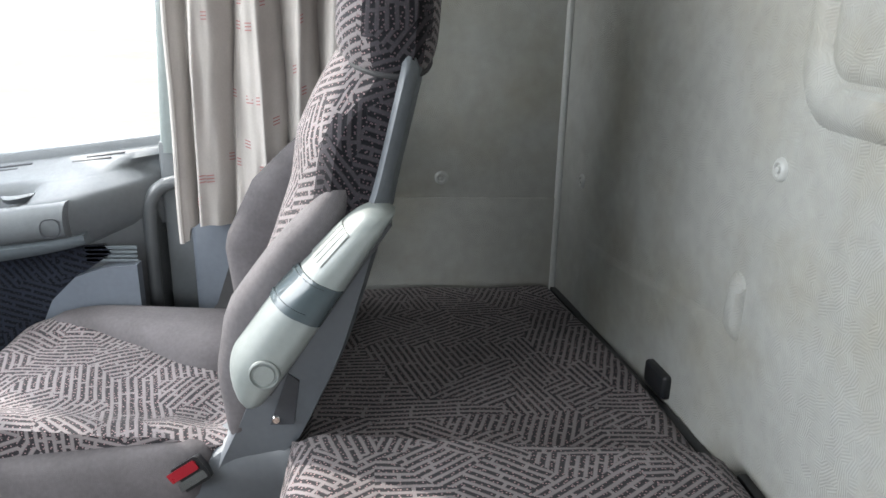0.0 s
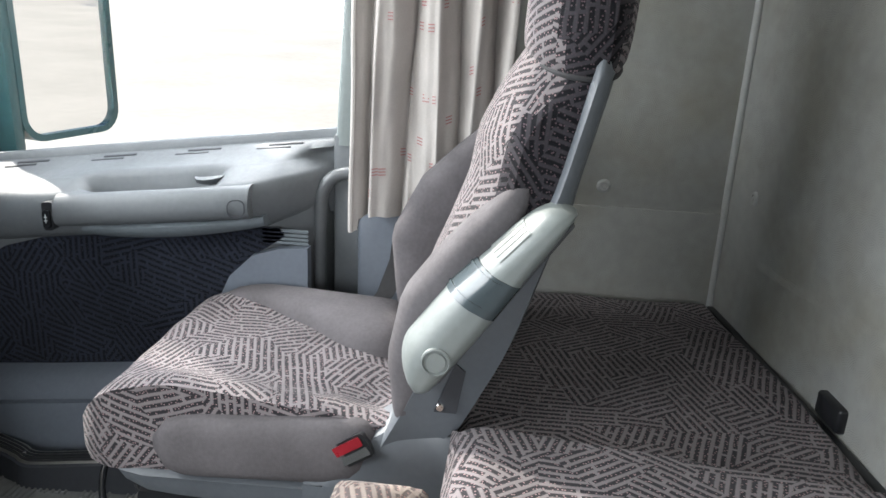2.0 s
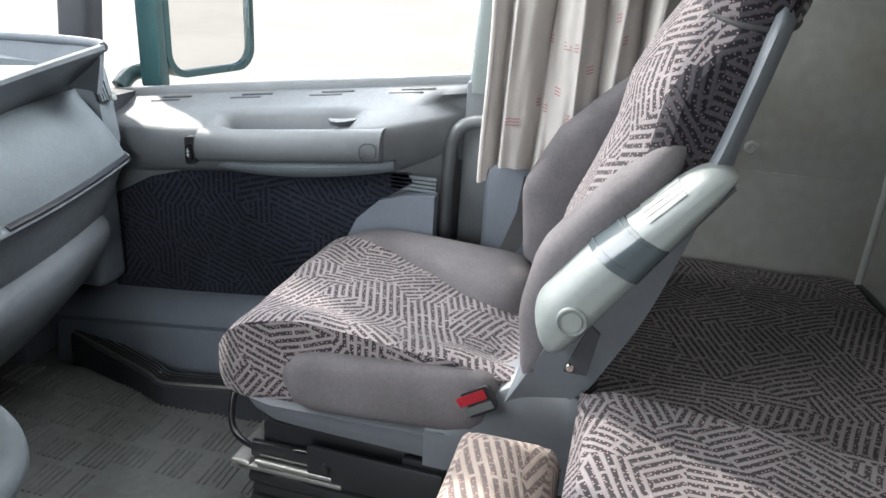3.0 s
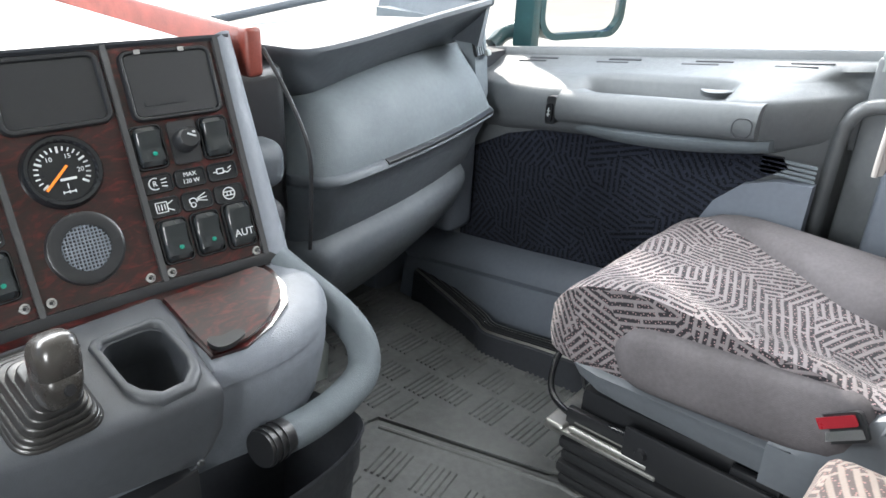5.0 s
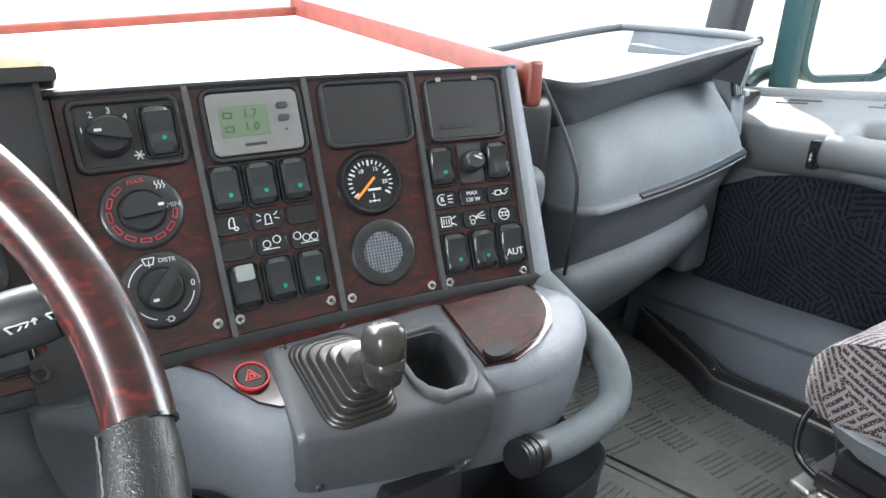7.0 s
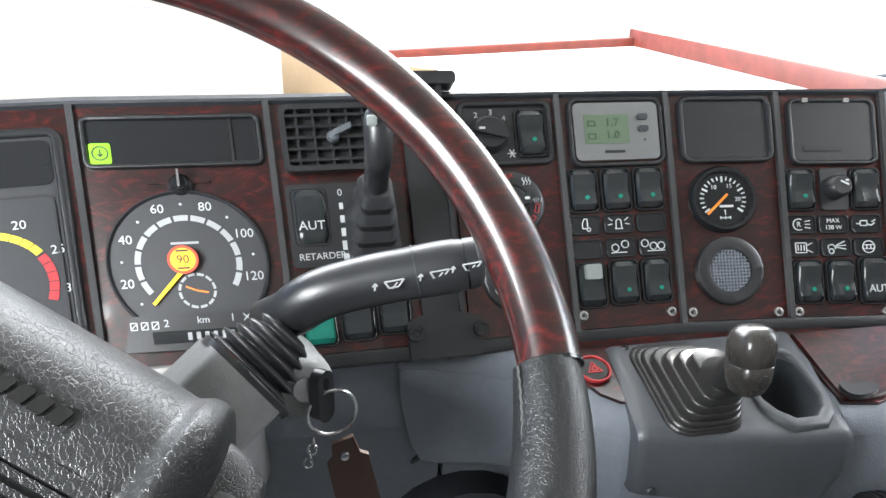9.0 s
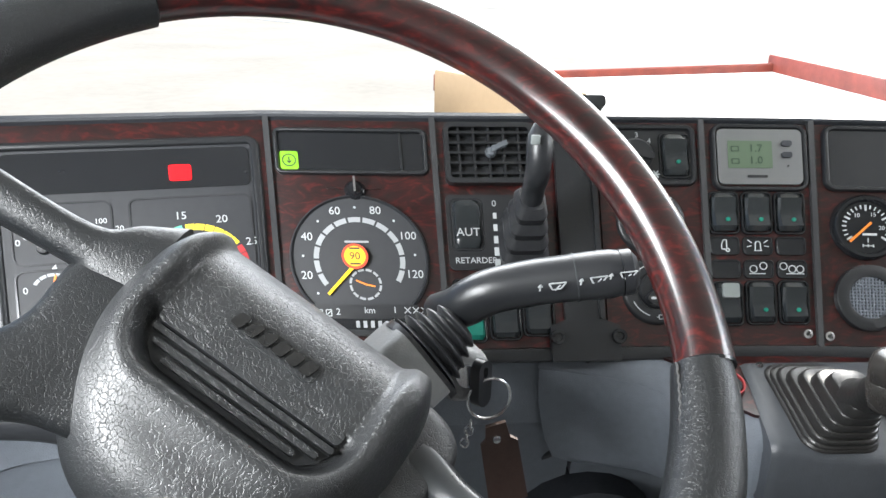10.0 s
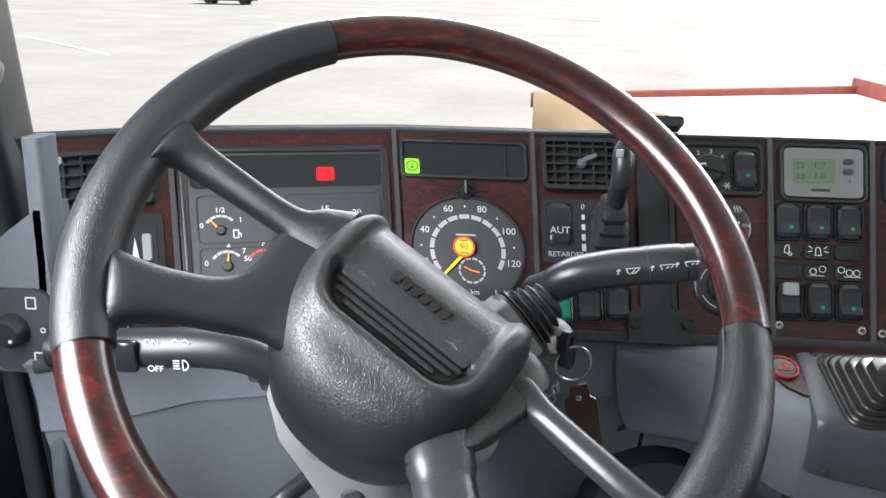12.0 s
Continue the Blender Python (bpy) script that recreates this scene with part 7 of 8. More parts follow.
fob = part("leather_fob", mapped(prism([(-0.008, 0.0), (0.008, 0.002), (0.010, -0.012), (0.0155, -0.016), (0.0165, -0.070), (0.002, -0.074), (-0.0155, -0.070), (-0.0145, -0.016), (-0.010, -0.012)][::-1], -0.002, 0.002, 0.001), lambda a, b, h: (-0.151 - b * 0.18 + a, 0.796 - h, 0.967 + b + a * 0.18)), FOB_LEATHER, rg, "dark brown leather fob")
part("rivet", mapped(lathe([(0.001, 0.0022), (0.003, 0.0018), (0.0038, 0.0)], 14), lambda a, b, h: (-0.1500 + a, 0.794 - h, 0.955 + b)), CHROME, fob, "chrome rivet")


# ---- lower dash, console and passenger side ----
def lower_row(x):
    b = 0.932 + bow(x)
    return [(x, b + 0.004, 0.957), (x, b + 0.012, 0.945), (x, b + 0.018, 0.90), (x, b + 0.016, 0.872), (x, b + 0.022, 0.868), (x, b + 0.022, 0.862), (x, b + 0.050, 0.74), (x, b + 0.10, 0.56), (x, b + 0.30, 0.56), (x, b + 0.30, 0.96)]


part("knee_panel", loft([lower_row(-0.72 + 0.675 * i / 24) for i in range(25)]), DASH_GREY, dash, "blue-grey knee panel")
part("knee_panel", loft([lower_row(-0.040 + 0.46 * i / 20) for i in range(21)]), DASH_GREY, dash, "blue-grey knee panel")
part("seam_trim", tube(curve_points([(-0.0425, 0.932, 0.955), (-0.043, 0.944, 0.90), (-0.046, 0.945, 0.865), (-0.060, 0.955, 0.835), (-0.085, 0.985, 0.80)], 5), 0.0035, 8), DASH_DARK, dash)
part("kick_hump", loft([[(-0.02 + 0.10 * math.cos(math.pi * k / 12), 0.935 + 0.2 * t, 0.56 + 0.235 * math.sin(math.pi * k / 12) ** 0.5) for k in range(13)] for t in (0, 0.3, 0.6, 1.0)]), DASH_DARK, dash)
# left end of the dash with mirror switch
part("end_trim", loft([[(x - 0.011 + a, 0.836 + b, z) for a, b in rrect(-0.0095, 0.0105, -0.014, 0.020, 0.006, 4)] for x, z in ((-0.712, 0.60), (-0.704, 0.80), (-0.695, 0.95), (-0.685, 1.06), (-0.679, 1.170), (-0.6785, 1.184), (-0.678, 1.190))]), PAS_GREY, dash, "grey trim strip at the dash's end", 50)
END = [(v.x, v.y) for v in curve_points([(-0.694, 1.118, 0), (-0.708, 1.108, 0), (-0.738, 1.086, 0), (-0.772, 1.058, 0), (-0.798, 1.020, 0), (-0.803, 0.975, 0), (-0.790, 0.948, 0), (-0.760, 0.939, 0), (-0.728, 0.937, 0), (-0.712, 0.926, 0), (-0.704, 0.905, 0), (-0.698, 0.86, 0)], 4)] + [(-0.690, 0.86), (-0.688, 1.118)]
part("end_panel", mapped(prism(END, 0.0, 0.05, 0.007, 3), lambda a, b, h: (a, 0.872 - h, b)), PAS_GREY, dash, "grey rounded dash end panel", 45)
ms = thing("mirror_switch", (-0.7245, 0.82, 0.95), "black mirror adjuster switch with round knob", "switch")
MS = lambda a, b, h: (-0.7245 + a, 0.8215 - h, 0.989 + b)
part("switch_plate", mapped(prism(rrect(-0.034, 0.034, -0.046, 0.046, 0.014, 5), 0, 0.006, 0.003), MS), DASH_DARK, ms)
part("switch_knob", mapped(placed(lathe([(0.001, 0.022), (0.013, 0.022), (0.016, 0.018), (0.018, 0.006), (0.0225, 0.005)], 28), -0.008, 0.002), MS), BLACK, ms)
part("knob_dot", mapped(placed(lathe([(0.0005, 0.0228), (0.002, 0.0228), (0.0021, 0.021)], 10), -0.002, -0.005), MS), WHITE_INK, ms)
for b in (0.032, -0.030):
    part("symbol", mapped(strokes(polyline([(0.010, b - 0.006), (0.020, b - 0.006), (0.021, b + 0.006), (0.011, b + 0.006)], True), 0.0014, 0.006, 0.0068), MS), WHITE_INK, ms)
part("symbol", mapped(strokes(ring_lines(0.024, 0.002, 0.0026, 10), 0.0011, 0.006, 0.0068), MS), WHITE_INK, ms)


ld = thing("driver_grab_rail", (-0.78, 0.87, FLOOR), "black upright grab rail inside the driver's door", "rail")
part("rail", tube([(-0.772, 0.87, 0.56), (-0.777, 0.87, 0.742), (-0.781, 0.87, 0.935)], 0.0125, 16), RAIL_DARK, ld)
part("hinge_rod", tube([(-0.730, 0.85, 0.56), (-0.738, 0.85, 0.759), (-0.744, 0.85, 0.915)], 0.0045, 10), BLACK, ld)
part("door_edge", box(-0.879, -0.838, 0.70, 1.20, 0.56, 0.93, 0.01), DASH_DARK, ld)
gh = thing("pillar_handle", (-0.85, 0.99, 1.20), "grey plastic handle end on the driver's windscreen pillar", "handle")
part("grip", tube(curve_points([(-0.868, 0.992, 1.212), (-0.848, 0.986, 1.220), (-0.832, 0.984, 1.236), (-0.829, 0.986, 1.262)], 5), [0.0185] * 8 + [0.017] * 5 + [0.013] * 3, 16, flat=0.9), SHELL_GREY, gh, "", 60)
part("mount", box(-0.872, -0.842, 0.985, 1.015, 1.235, 1.32, 0.008, 3), BLACK, gh)


def shelf_z(y):
    return 0.948 + 0.31 * (min(y, 0.893) - 0.85)


def S(x, y, h=0.0):
    """The console's shelf, which falls towards the seats; h above it."""
    return (x, y - 0.296 * h, shelf_z(y) + 0.955 * h)


# fascia's right flank, flowing down into the console's nose
flank = []
for i in range(22):
    t = i / 21
    s = 0.232 - 0.250 * min(1, t / 0.72)
    if t <= 0.72:
        a, b = Vector(D(0.4105, s, 0.003)), Vector(D(0.4105, s, 0.003)) + Vector((0.027 + 0.012 * t, 0.010, 0.0))
        w = t / 0.72
    else:
        w = (t - 0.72) / 0.28
        a = Vector(D(0.4105, -0.018, 0.003)).lerp(Vector((0.400, 0.880, 0.9450)), w)
        b = (Vector(D(0.4105, -0.018, 0.003)) + Vector((0.036, 0.010, 0))).lerp(Vector((0.447, 0.885, 0.9200)), w ** 0.8)
    c = b + Vector((0.004, 0.03, -0.02))
    flank.append([tuple(a), tuple(a.lerp(b, 0.25) + Vector((0, -0.005, 0.003))), tuple(a.lerp(b, 0.6) + Vector((0, -0.0055, 0.003))), tuple(a.lerp(b, 0.88) + Vector((0, -0.002, 0.001))), tuple(b + Vector((0.001, 0.006, -0.002))), tuple(c), tuple(c + Vector((0.0, 0.05, -0.06))), tuple(a + Vector((0.0, 0.05, -0.06)))])
part("flank_trim", loft(flank), DASH_GREY, dash, "blue-grey fascia flank trim", 60)

console = thing("centre_console", (0.22, 0.86, 0.60), "grey centre console below the dashboard with wood shelf", "console")
# wood shelf under the fascia
shelf_line = [(-0.05, 0.950), (0.02, 0.935), (0.036, 0.912), (0.048, 0.892), (0.059, 0.870), (0.072, 0.851), (0.086, 0.841), (0.098, 0.838), (0.100, 0.898), (0.280, 0.896), (0.2815, 0.816), (0.316, 0.811), (0.350, 0.820), (0.385, 0.839), (0.399, 0.860), (0.402, 0.885), (0.40, 0.925)]
part("wood_shelf", mapped(prism(shelf_line, -0.012, 0.0, 0.0), S), WOOD, console, "glossy burl wood shelf")
lid = [(v.x, v.y) for v in curve_points([(0.284, 0.896, 0), (0.283, 0.826, 0), (0.289, 0.817, 0), (0.316, 0.8165, 0), (0.346, 0.8255, 0), (0.378, 0.844, 0), (0.391, 0.862, 0), (0.393, 0.880, 0), (0.386, 0.894, 0)], 10)]
lidp = part("ashtray_lid", mapped(prism(lid, -0.002, 0.004, 0.0015), S), WOOD, console, "glossy burl wood ashtray lid")
part("lid_pull", mapped(prism([(v.x, v.y) for v in curve_points([(0.284, 0.825, 0), (0.288, 0.817, 0), (0.300, 0.8145, 0), (0.317, 0.8185, 0), (0.319, 0.8235, 0), (0.312, 0.8275, 0), (0.298, 0.827, 0), (0.288, 0.831, 0)], 3, True)], 0.002, 0.0085, 0.0025), S), BLACK, lidp)


def nose(t):
    """The console's rounded front edge, from the left flank round to the right."""
    pts = [(-0.09, 0.940), (-0.03, 0.922), (0.01, 0.898), (0.041, 0.860), (0.059, 0.839), (0.079, 0.826), (0.099, 0.821), (0.20, 0.806), (0.288, 0.800), (0.326, 0.797), (0.362, 0.799), (0.402, 0.811), (0.430, 0.832), (0.446, 0.860), (0.450, 0.90), (0.446, 0.94)]
    line = curve_points([(a, b, 0) for a, b in pts], 8)
    f = t * (len(line) - 1)
    k = min(int(f), len(line) - 2)
    return line[k].lerp(line[k + 1], f - k).to_2d()


ctr = Vector((0.22, 0.99))
rows = []
for i in range(91):
    p = nose(i / 90)
    o = (p - ctr).normalized()

    def at(out, dz):
        if 0.105 < p.x < 0.283 and dz > -0.02:
            out = max(out, -0.003)
        y = p.y + o.y * out
        return (p.x + o.x * out, y, shelf_z(y) + dz)
    rows.append([at(-0.07, -0.006), at(-0.045, -0.0035), at(-0.026, -0.0025), at(-0.014, -0.0045), at(-0.006, -0.009), at(-0.001, -0.016), at(0.000, -0.0205), at(-0.0028, -0.0218), at(-0.0012, -0.0232), at(-0.002, -0.050), at(-0.006, -0.075), at(-0.012, -0.104), at(-0.022, -0.126), at(-0.050, -0.138), at(-0.09, -0.140)])
part("nose", loft(rows, closed=False), DASH_GREY, console, "grey moulded console edge", 50)

# gear lever module
mod = thing("gear_module", (0.19, 0.85, 0.80), "dark grey console module with gear lever and open bin", "console")
def carved(body, cutter):
    """A body with another shape cut out of it."""
    obs = []
    for bm in (body, cutter):
        me = bpy.data.meshes.new("scratch")
        bm.to_mesh(me)
        bm.free()
        obs.append(new("scratch", me))
    m = obs[0].modifiers.new("cut", "BOOLEAN")
    m.operation, m.solver, m.object = "DIFFERENCE", "EXACT", obs[1]
    me = bpy.data.meshes.new_from_object(obs[0].evaluated_get(bpy.context.evaluated_depsgraph_get()))
    out = bmesh.new()
    out.from_mesh(me)
    bpy.data.meshes.remove(me)
    for ob in obs:
        old = ob.data
        bpy.data.objects.remove(ob)
        bpy.data.meshes.remove(old)
    return out


def module_row(t):
    """The module's outline from the rear of its top over the rounded front edge to its foot."""
    yf = 0.8025 - 0.022 * t - 0.004 * math.sin(math.pi * t)
    end = max(0.0, 1 - t / 0.035) ** 2 + max(0.0, (t - 0.955) / 0.045) ** 2
    zb = 0.870 - 0.022 * t
    lift = 0.005 - 0.004 * end
    row = []
    for y, h in ((0.903, -0.006), (0.900, -0.001), (0.896, 0.0), (0.86, 0.0), (yf + 0.030, 0.0), (yf + 0.010, -0.0002), (yf + 0.006, -0.0010), (yf + 0.0025, -0.0030), (yf + 0.0008, -0.0062), (yf, -0.0105)):
        x = 0.086 + (0.184 + 0.013 * smooth_step(0.79, 0.88, y)) * t + 0.010 * (1 - t) * smooth_step(0.79, 0.90, y)
        row.append((x, y + 0.002 * end, shelf_z(y) + lift + h))
    x, curl = 0.086 + 0.184 * t, 0.032 * smooth_step(0.80, 1.0, t)
    for k, q in ((0.35, 0.002), (0.7, 0.005), (0.92, 0.008), (1.0, 0.013)):
        z = shelf_z(yf) - 0.02
        row.append((x + 0.004 * k - curl * k * k, yf + q + 0.003 * end, z + (zb - z) * k))
    return row + [(x + 0.004 - curl, yf + 0.06, zb), (x, 0.903, zb + 0.01)]


body = loft([module_row(i / 44) for i in range(45)])
hole = mapped(prism(rrect(0.2035, 0.2605, 0.8010, 0.8665, 0.015, 6), -0.072, 0.03), S)
part("module_body", carved(body, hole), MODULE, mod, "dark grey moulded module", 35)


def bin_line(d):
    """The bin's outline: square behind, its front corners cut off."""
    x0, x1, y0, y1, c = 0.1985 + d, 0.2665 - d, 0.789 + d * 1.5, 0.876 - d, 0.024 - 0.3 * d
    return [(x0, y0 + c), (x0 + 0.25 * c, y0 + 0.45 * c), (x0 + 0.8 * c, y0), (x1 - 0.8 * c, y0), (x1 - 0.25 * c, y0 + 0.45 * c), (x1, y0 + c), (x1, y1 - 0.006), (x1 - 0.006, y1), (x0 + 0.006, y1), (x0, y1 - 0.006)]


rim = [[S(a, b, h) for a, b in bin_line(d)] for d, h in ((0.0, 0.003), (0.0004, 0.0078), (0.0016, 0.0092), (0.0052, 0.0096), (0.0066, 0.0085), (0.0074, 0.003), (0.0085, -0.02), (0.0120, -0.066), (0.016, -0.070), (0.0205, -0.0705))]
part("bin_floor", mapped(prism(rrect(0.207, 0.258, 0.805, 0.864, 0.012, 5), -0.0718, -0.0700), S), BLACK, mod)
part("bin_liner", loft(rim, True, False), MODULE, mod, "dark open storage bin", 50)
for t, z in ((0.09, 0.879), (0.86, 0.858)):
    x, y = 0.086 + 0.184 * t, 0.8030 - 0.022 * t
    part("screw", mapped(lathe([(0.001, 0.002), (0.003, 0.002), (0.004, 0.0)], 12), lambda a, b, h: (x + a, y + 0.0035 - h, z + b)), RAIL_DARK, mod)
part("clip_screw", mapped(placed(lathe([(0.001, 0.003), (0.003, 0.003), (0.004, 0.0)], 12), 0.112, 0.896), lambda a, b, h: S(a, b, h + 0.004)), CHROME, mod)
gl = thing("gear_lever", (0.15, 0.85, 0.95), "black gear lever with stepped rubber gaiter", "gear lever")
rings = []
heights = (0.003, 0.008, 0.013, 0.020, 0.030, 0.041, 0.053, 0.066)
sizes = (1.0, 0.94, 0.87, 0.76, 0.65, 0.54, 0.44)
for i, k in enumerate(sizes):
    t = heights[i] / 0.066
    cx, cy = 0.1455 - 0.008 * t, 0.850 - 0.046 * t
    o = rrect(-0.0345 * k, 0.0345 * k, -0.0515 * k, 0.0495 * k, 0.016 * k + 0.002, 5)
    h0, h1 = heights[i], heights[i + 1]
    for f, h in ((0.985, h0), (1.0, h0 + 0.0015), (0.985, h1 - 0.002), (0.955, h1 - 0.0006), (0.92, h1)):
        rings.append([S(cx + a * f, cy + b * f - 0.3 * (h - h0), h) for a, b in o])
part("gaiter", loft(rings), GAITER, gl, "black stepped rubber gaiter", 45)
K0, K1 = Vector((0.1262, 0.7375, 1.0090)), Vector((0.1310, 0.7475, 1.0560))
part("stem", tube(curve_points([S(0.138, 0.808, 0.060), (0.1350, 0.772, 1.004), (0.1300, 0.748, 1.028)], 4), [0.0150, 0.0145, 0.014, 0.0135, 0.013, 0.0125, 0.012, 0.011, 0.010], 16), GAITER, gl)
ax_k = (K1 - K0).normalized()
sd = Vector((1, 0.1, 0))
fw = ax_k.cross(sd).normalized()
rings = []
for t, w, d in ((0.0, 0.0075, 0.0085), (0.06, 0.0105, 0.012), (0.22, 0.0128, 0.0145), (0.44, 0.0138, 0.0158), (0.452, 0.0134, 0.0153), (0.464, 0.0138, 0.0158), (0.75, 0.0140, 0.0160), (0.90, 0.0126, 0.0140), (0.97, 0.0095, 0.0105), (1.0, 0.005, 0.006)):
    c = K0.lerp(K1, t)
    rings.append([tuple(c + sd * a + fw * b) for a, b in rrect(-w, w, -d, d, min(w, d) * 0.75, 6)])
knob = part("knob", loft(rings), KNOB, gl, "worn glossy black knob", 60)
side_k = -1 if fw.y > 0 else 1
part("knob_button", tube([K0.lerp(K1, 0.27) + fw * side_k * 0.0140, K0.lerp(K1, 0.27) + fw * side_k * 0.0160], [0.0045, 0.0036], 16), BLACK, knob)

hz = thing("hazard_switch", S(0.0755, 0.877), "round red-ringed hazard warning switch in the wood shelf", "switch")
part("switch_ring", mapped(placed(frame_prism(disc_line(0, 0, 0.0150, 32), disc_line(0, 0, 0.0136, 32), 0, 0.003), 0.0755, 0.877), S), RED_INK, hz, "red ring")
part("switch_key", mapped(placed(lathe([(0.001, 0.002), (0.0120, 0.002), (0.0134, 0.0)], 28), 0.0755, 0.877), S), BLACK_GLOSS, hz)
part("triangle", mapped(placed(strokes(polyline([(0, 0.007), (-0.0065, -0.004), (0.0065, -0.004)], True) + polyline([(0, 0.003), (-0.003, -0.002), (0.003, -0.002)], True), 0.0011, 0.002, 0.0027), 0.0755, 0.877), S), RED_INK, hz)

# padded grab loop on the console with a roller end
loop = thing("console_grip", (0.45, 0.84, 0.80), "grey padded grab loop on the console's side", "handle")
LP = curve_points([(0.4224, 0.9084, 0.9552), (0.4379, 0.8773, 0.9309), (0.4622, 0.8472, 0.8969), (0.4710, 0.8239, 0.8677), (0.4574, 0.8055, 0.8434), (0.4214, 0.7969, 0.8317), (0.3728, 0.7931, 0.8277), (0.3300, 0.7920, 0.8310)], 5)
part("loop", tube(LP, 0.0185, 16), DASH_PALE, loop, "", 60)
RO, RD = Vector((0.3380, 0.7920, 0.8310)), Vector((-0.0320, -0.0040, 0.0040))
part("roller", merged(tube([RO, RO + RD], 0.0185, 24), *[tube([(RO + RD * (0.3 + 0.25 * k)), (RO + RD * (0.39 + 0.25 * k))], 0.0200, 24) for k in range(3)]), BLACK, loop, "black ribbed end roller")
part("mesh_pad", loft([[(0.428 - 0.05 * t, 0.838 - 0.02 * t, 0.885 - 0.03 * t), (0.447 - 0.02 * t, 0.85 - 0.02 * t, 0.862 - 0.025 * t), (0.447 - 0.02 * t, 0.86 - 0.02 * t, 0.86 - 0.025 * t), (0.428 - 0.05 * t, 0.85 - 0.02 * t, 0.883 - 0.03 * t)] for t in (0, 0.5, 1)]), ARM_GREY, loop)

# waste bin under the console
wb = thing("waste_bin", (0.32, 0.86, FLOOR), "dark grey open waste bin under the console", "bin")
def bin_ring(z, k, lip=0.0):
    pts = [(0.12, 0.93), (0.12, 0.815), (0.20, 0.785), (0.30, 0.772), (0.39, 0.776), (0.44, 0.792), (0.462, 0.815), (0.462, 0.86), (0.45, 0.93)]
    return [(0.29 + (x - 0.29) * (k + lip), 0.87 + (y - 0.87) * (k + lip), z) for x, y in [(v.x, v.y) for v in curve_points([(a, b, 0) for a, b in pts], 3)]]
part("bin_body", loft([bin_ring(FLOOR + 0.003, 0.84), bin_ring(0.60, 0.87), bin_ring(0.716, 0.945), bin_ring(0.722, 0.975), bin_ring(0.765, 0.99), bin_ring(0.770, 1.01), bin_ring(0.774, 1.0), bin_ring(0.770, 0.97), bin_ring(0.66, 0.90), bin_ring(0.56, 0.82)]), DASH_DARK, wb, "", 50)
part("bracket", box(0.17, 0.25, 0.80, 0.83, 0.775, 0.84, 0.004), BLACK, wb)

# passenger side of the dashboard
pas = thing("passenger_dash", (0.75, 1.10, 0.70), "grey padded passenger side dashboard with glovebox and tray", "dashboard")
def pas_edge(t):
    """The glovebox lid's lower edge, from the console to the door."""
    turn = 0.055 * max(0.0, 1 - t / 0.10) ** 2.2 + 0.03 * max(0.0, (t - 0.94) / 0.06) ** 2
    return Vector((0.566 + 0.504 * t, 1.010 + 0.090 * t - 0.018 * math.sin(math.pi * t) + turn, 0.980 + 0.012 * t))


def pas_top(t):
    turn = 0.030 * max(0.0, 1 - t / 0.10) ** 2.2
    return Vector((0.618 + 0.402 * t, 1.097 + 0.058 * t - 0.010 * math.sin(math.pi * t) + turn, 1.066 + 0.034 * t + 0.012 * math.sin(math.pi * t)))


def pas_skin(profile, t0, t1, n=30, flare=0.0):
    """A moulding along the lid's edge; its profile in metres back from the edge and above it."""
    rows = []
    for i in range(n + 1):
        t = t0 + (t1 - t0) * i / n
        p = pas_edge(t)
        rows.append([(p.x - flare * (p.z - 0.98 - dz) * t * 1.2, p.y + dy, p.z + dz) for dy, dz in profile])
    return loft(rows)


rows = []
for i in range(41):
    t = i / 40
    a, b = pas_edge(t), pas_top(t)
    swell = 0.020 * (1 - 0.5 * max(0.0, 1 - t / 0.1)) * (1 - 0.85 * smooth_step(0.88, 1.0, t))
    row = []
    for k in range(13):
        w = k / 12
        row.append(tuple(a.lerp(b, w) + Vector((0, -0.75, 0.66)) * swell * math.sin(math.pi * w) ** 0.8))
    rows.append(row + [tuple(b + Vector((0, 0.05, -0.01))), tuple(a + Vector((0, 0.10, 0)))])
part("glovebox_lid", loft(rows), DASH_PALE, pas, "pale blue-grey padded glovebox lid", 60)
part("lid_lip", pas_skin([(0.006, 0.001), (-0.006, -0.001), (-0.011, -0.005), (-0.012, -0.010), (-0.006, -0.015), (0.02, -0.018), (0.12, -0.018), (0.12, 0.0)], 0.0, 1.0), PAS_GREY, pas, "grey lip under the lid", 50)
part("lid_slot", pas_skin([(-0.0118, -0.0022), (-0.0098, -0.0008), (-0.004, 0.0012), (-0.004, -0.006), (-0.0118, -0.006)], 0.27, 0.94, 20), BLACK, pas, "dark finger slot")
part("middle_panel", pas_skin([(-0.004, -0.014), (0.004, -0.022), (0.014, -0.045), (0.026, -0.075), (0.036, -0.098), (0.042, -0.110), (0.15, -0.115), (0.15, -0.012)], 0.0, 0.985, 30, 0.10), PAS_GREY, pas, "", 50)
part("lower_panel", pas_skin([(0.046, -0.104), (0.034, -0.110), (0.022, -0.120), (0.017, -0.134), (0.020, -0.155), (0.036, -0.190), (0.060, -0.225), (0.092, -0.262), (0.13, -0.280), (0.25, -0.280), (0.25, -0.100)], -0.05, 0.985, 30, 0.22), PAS_GREY, pas, "", 50)
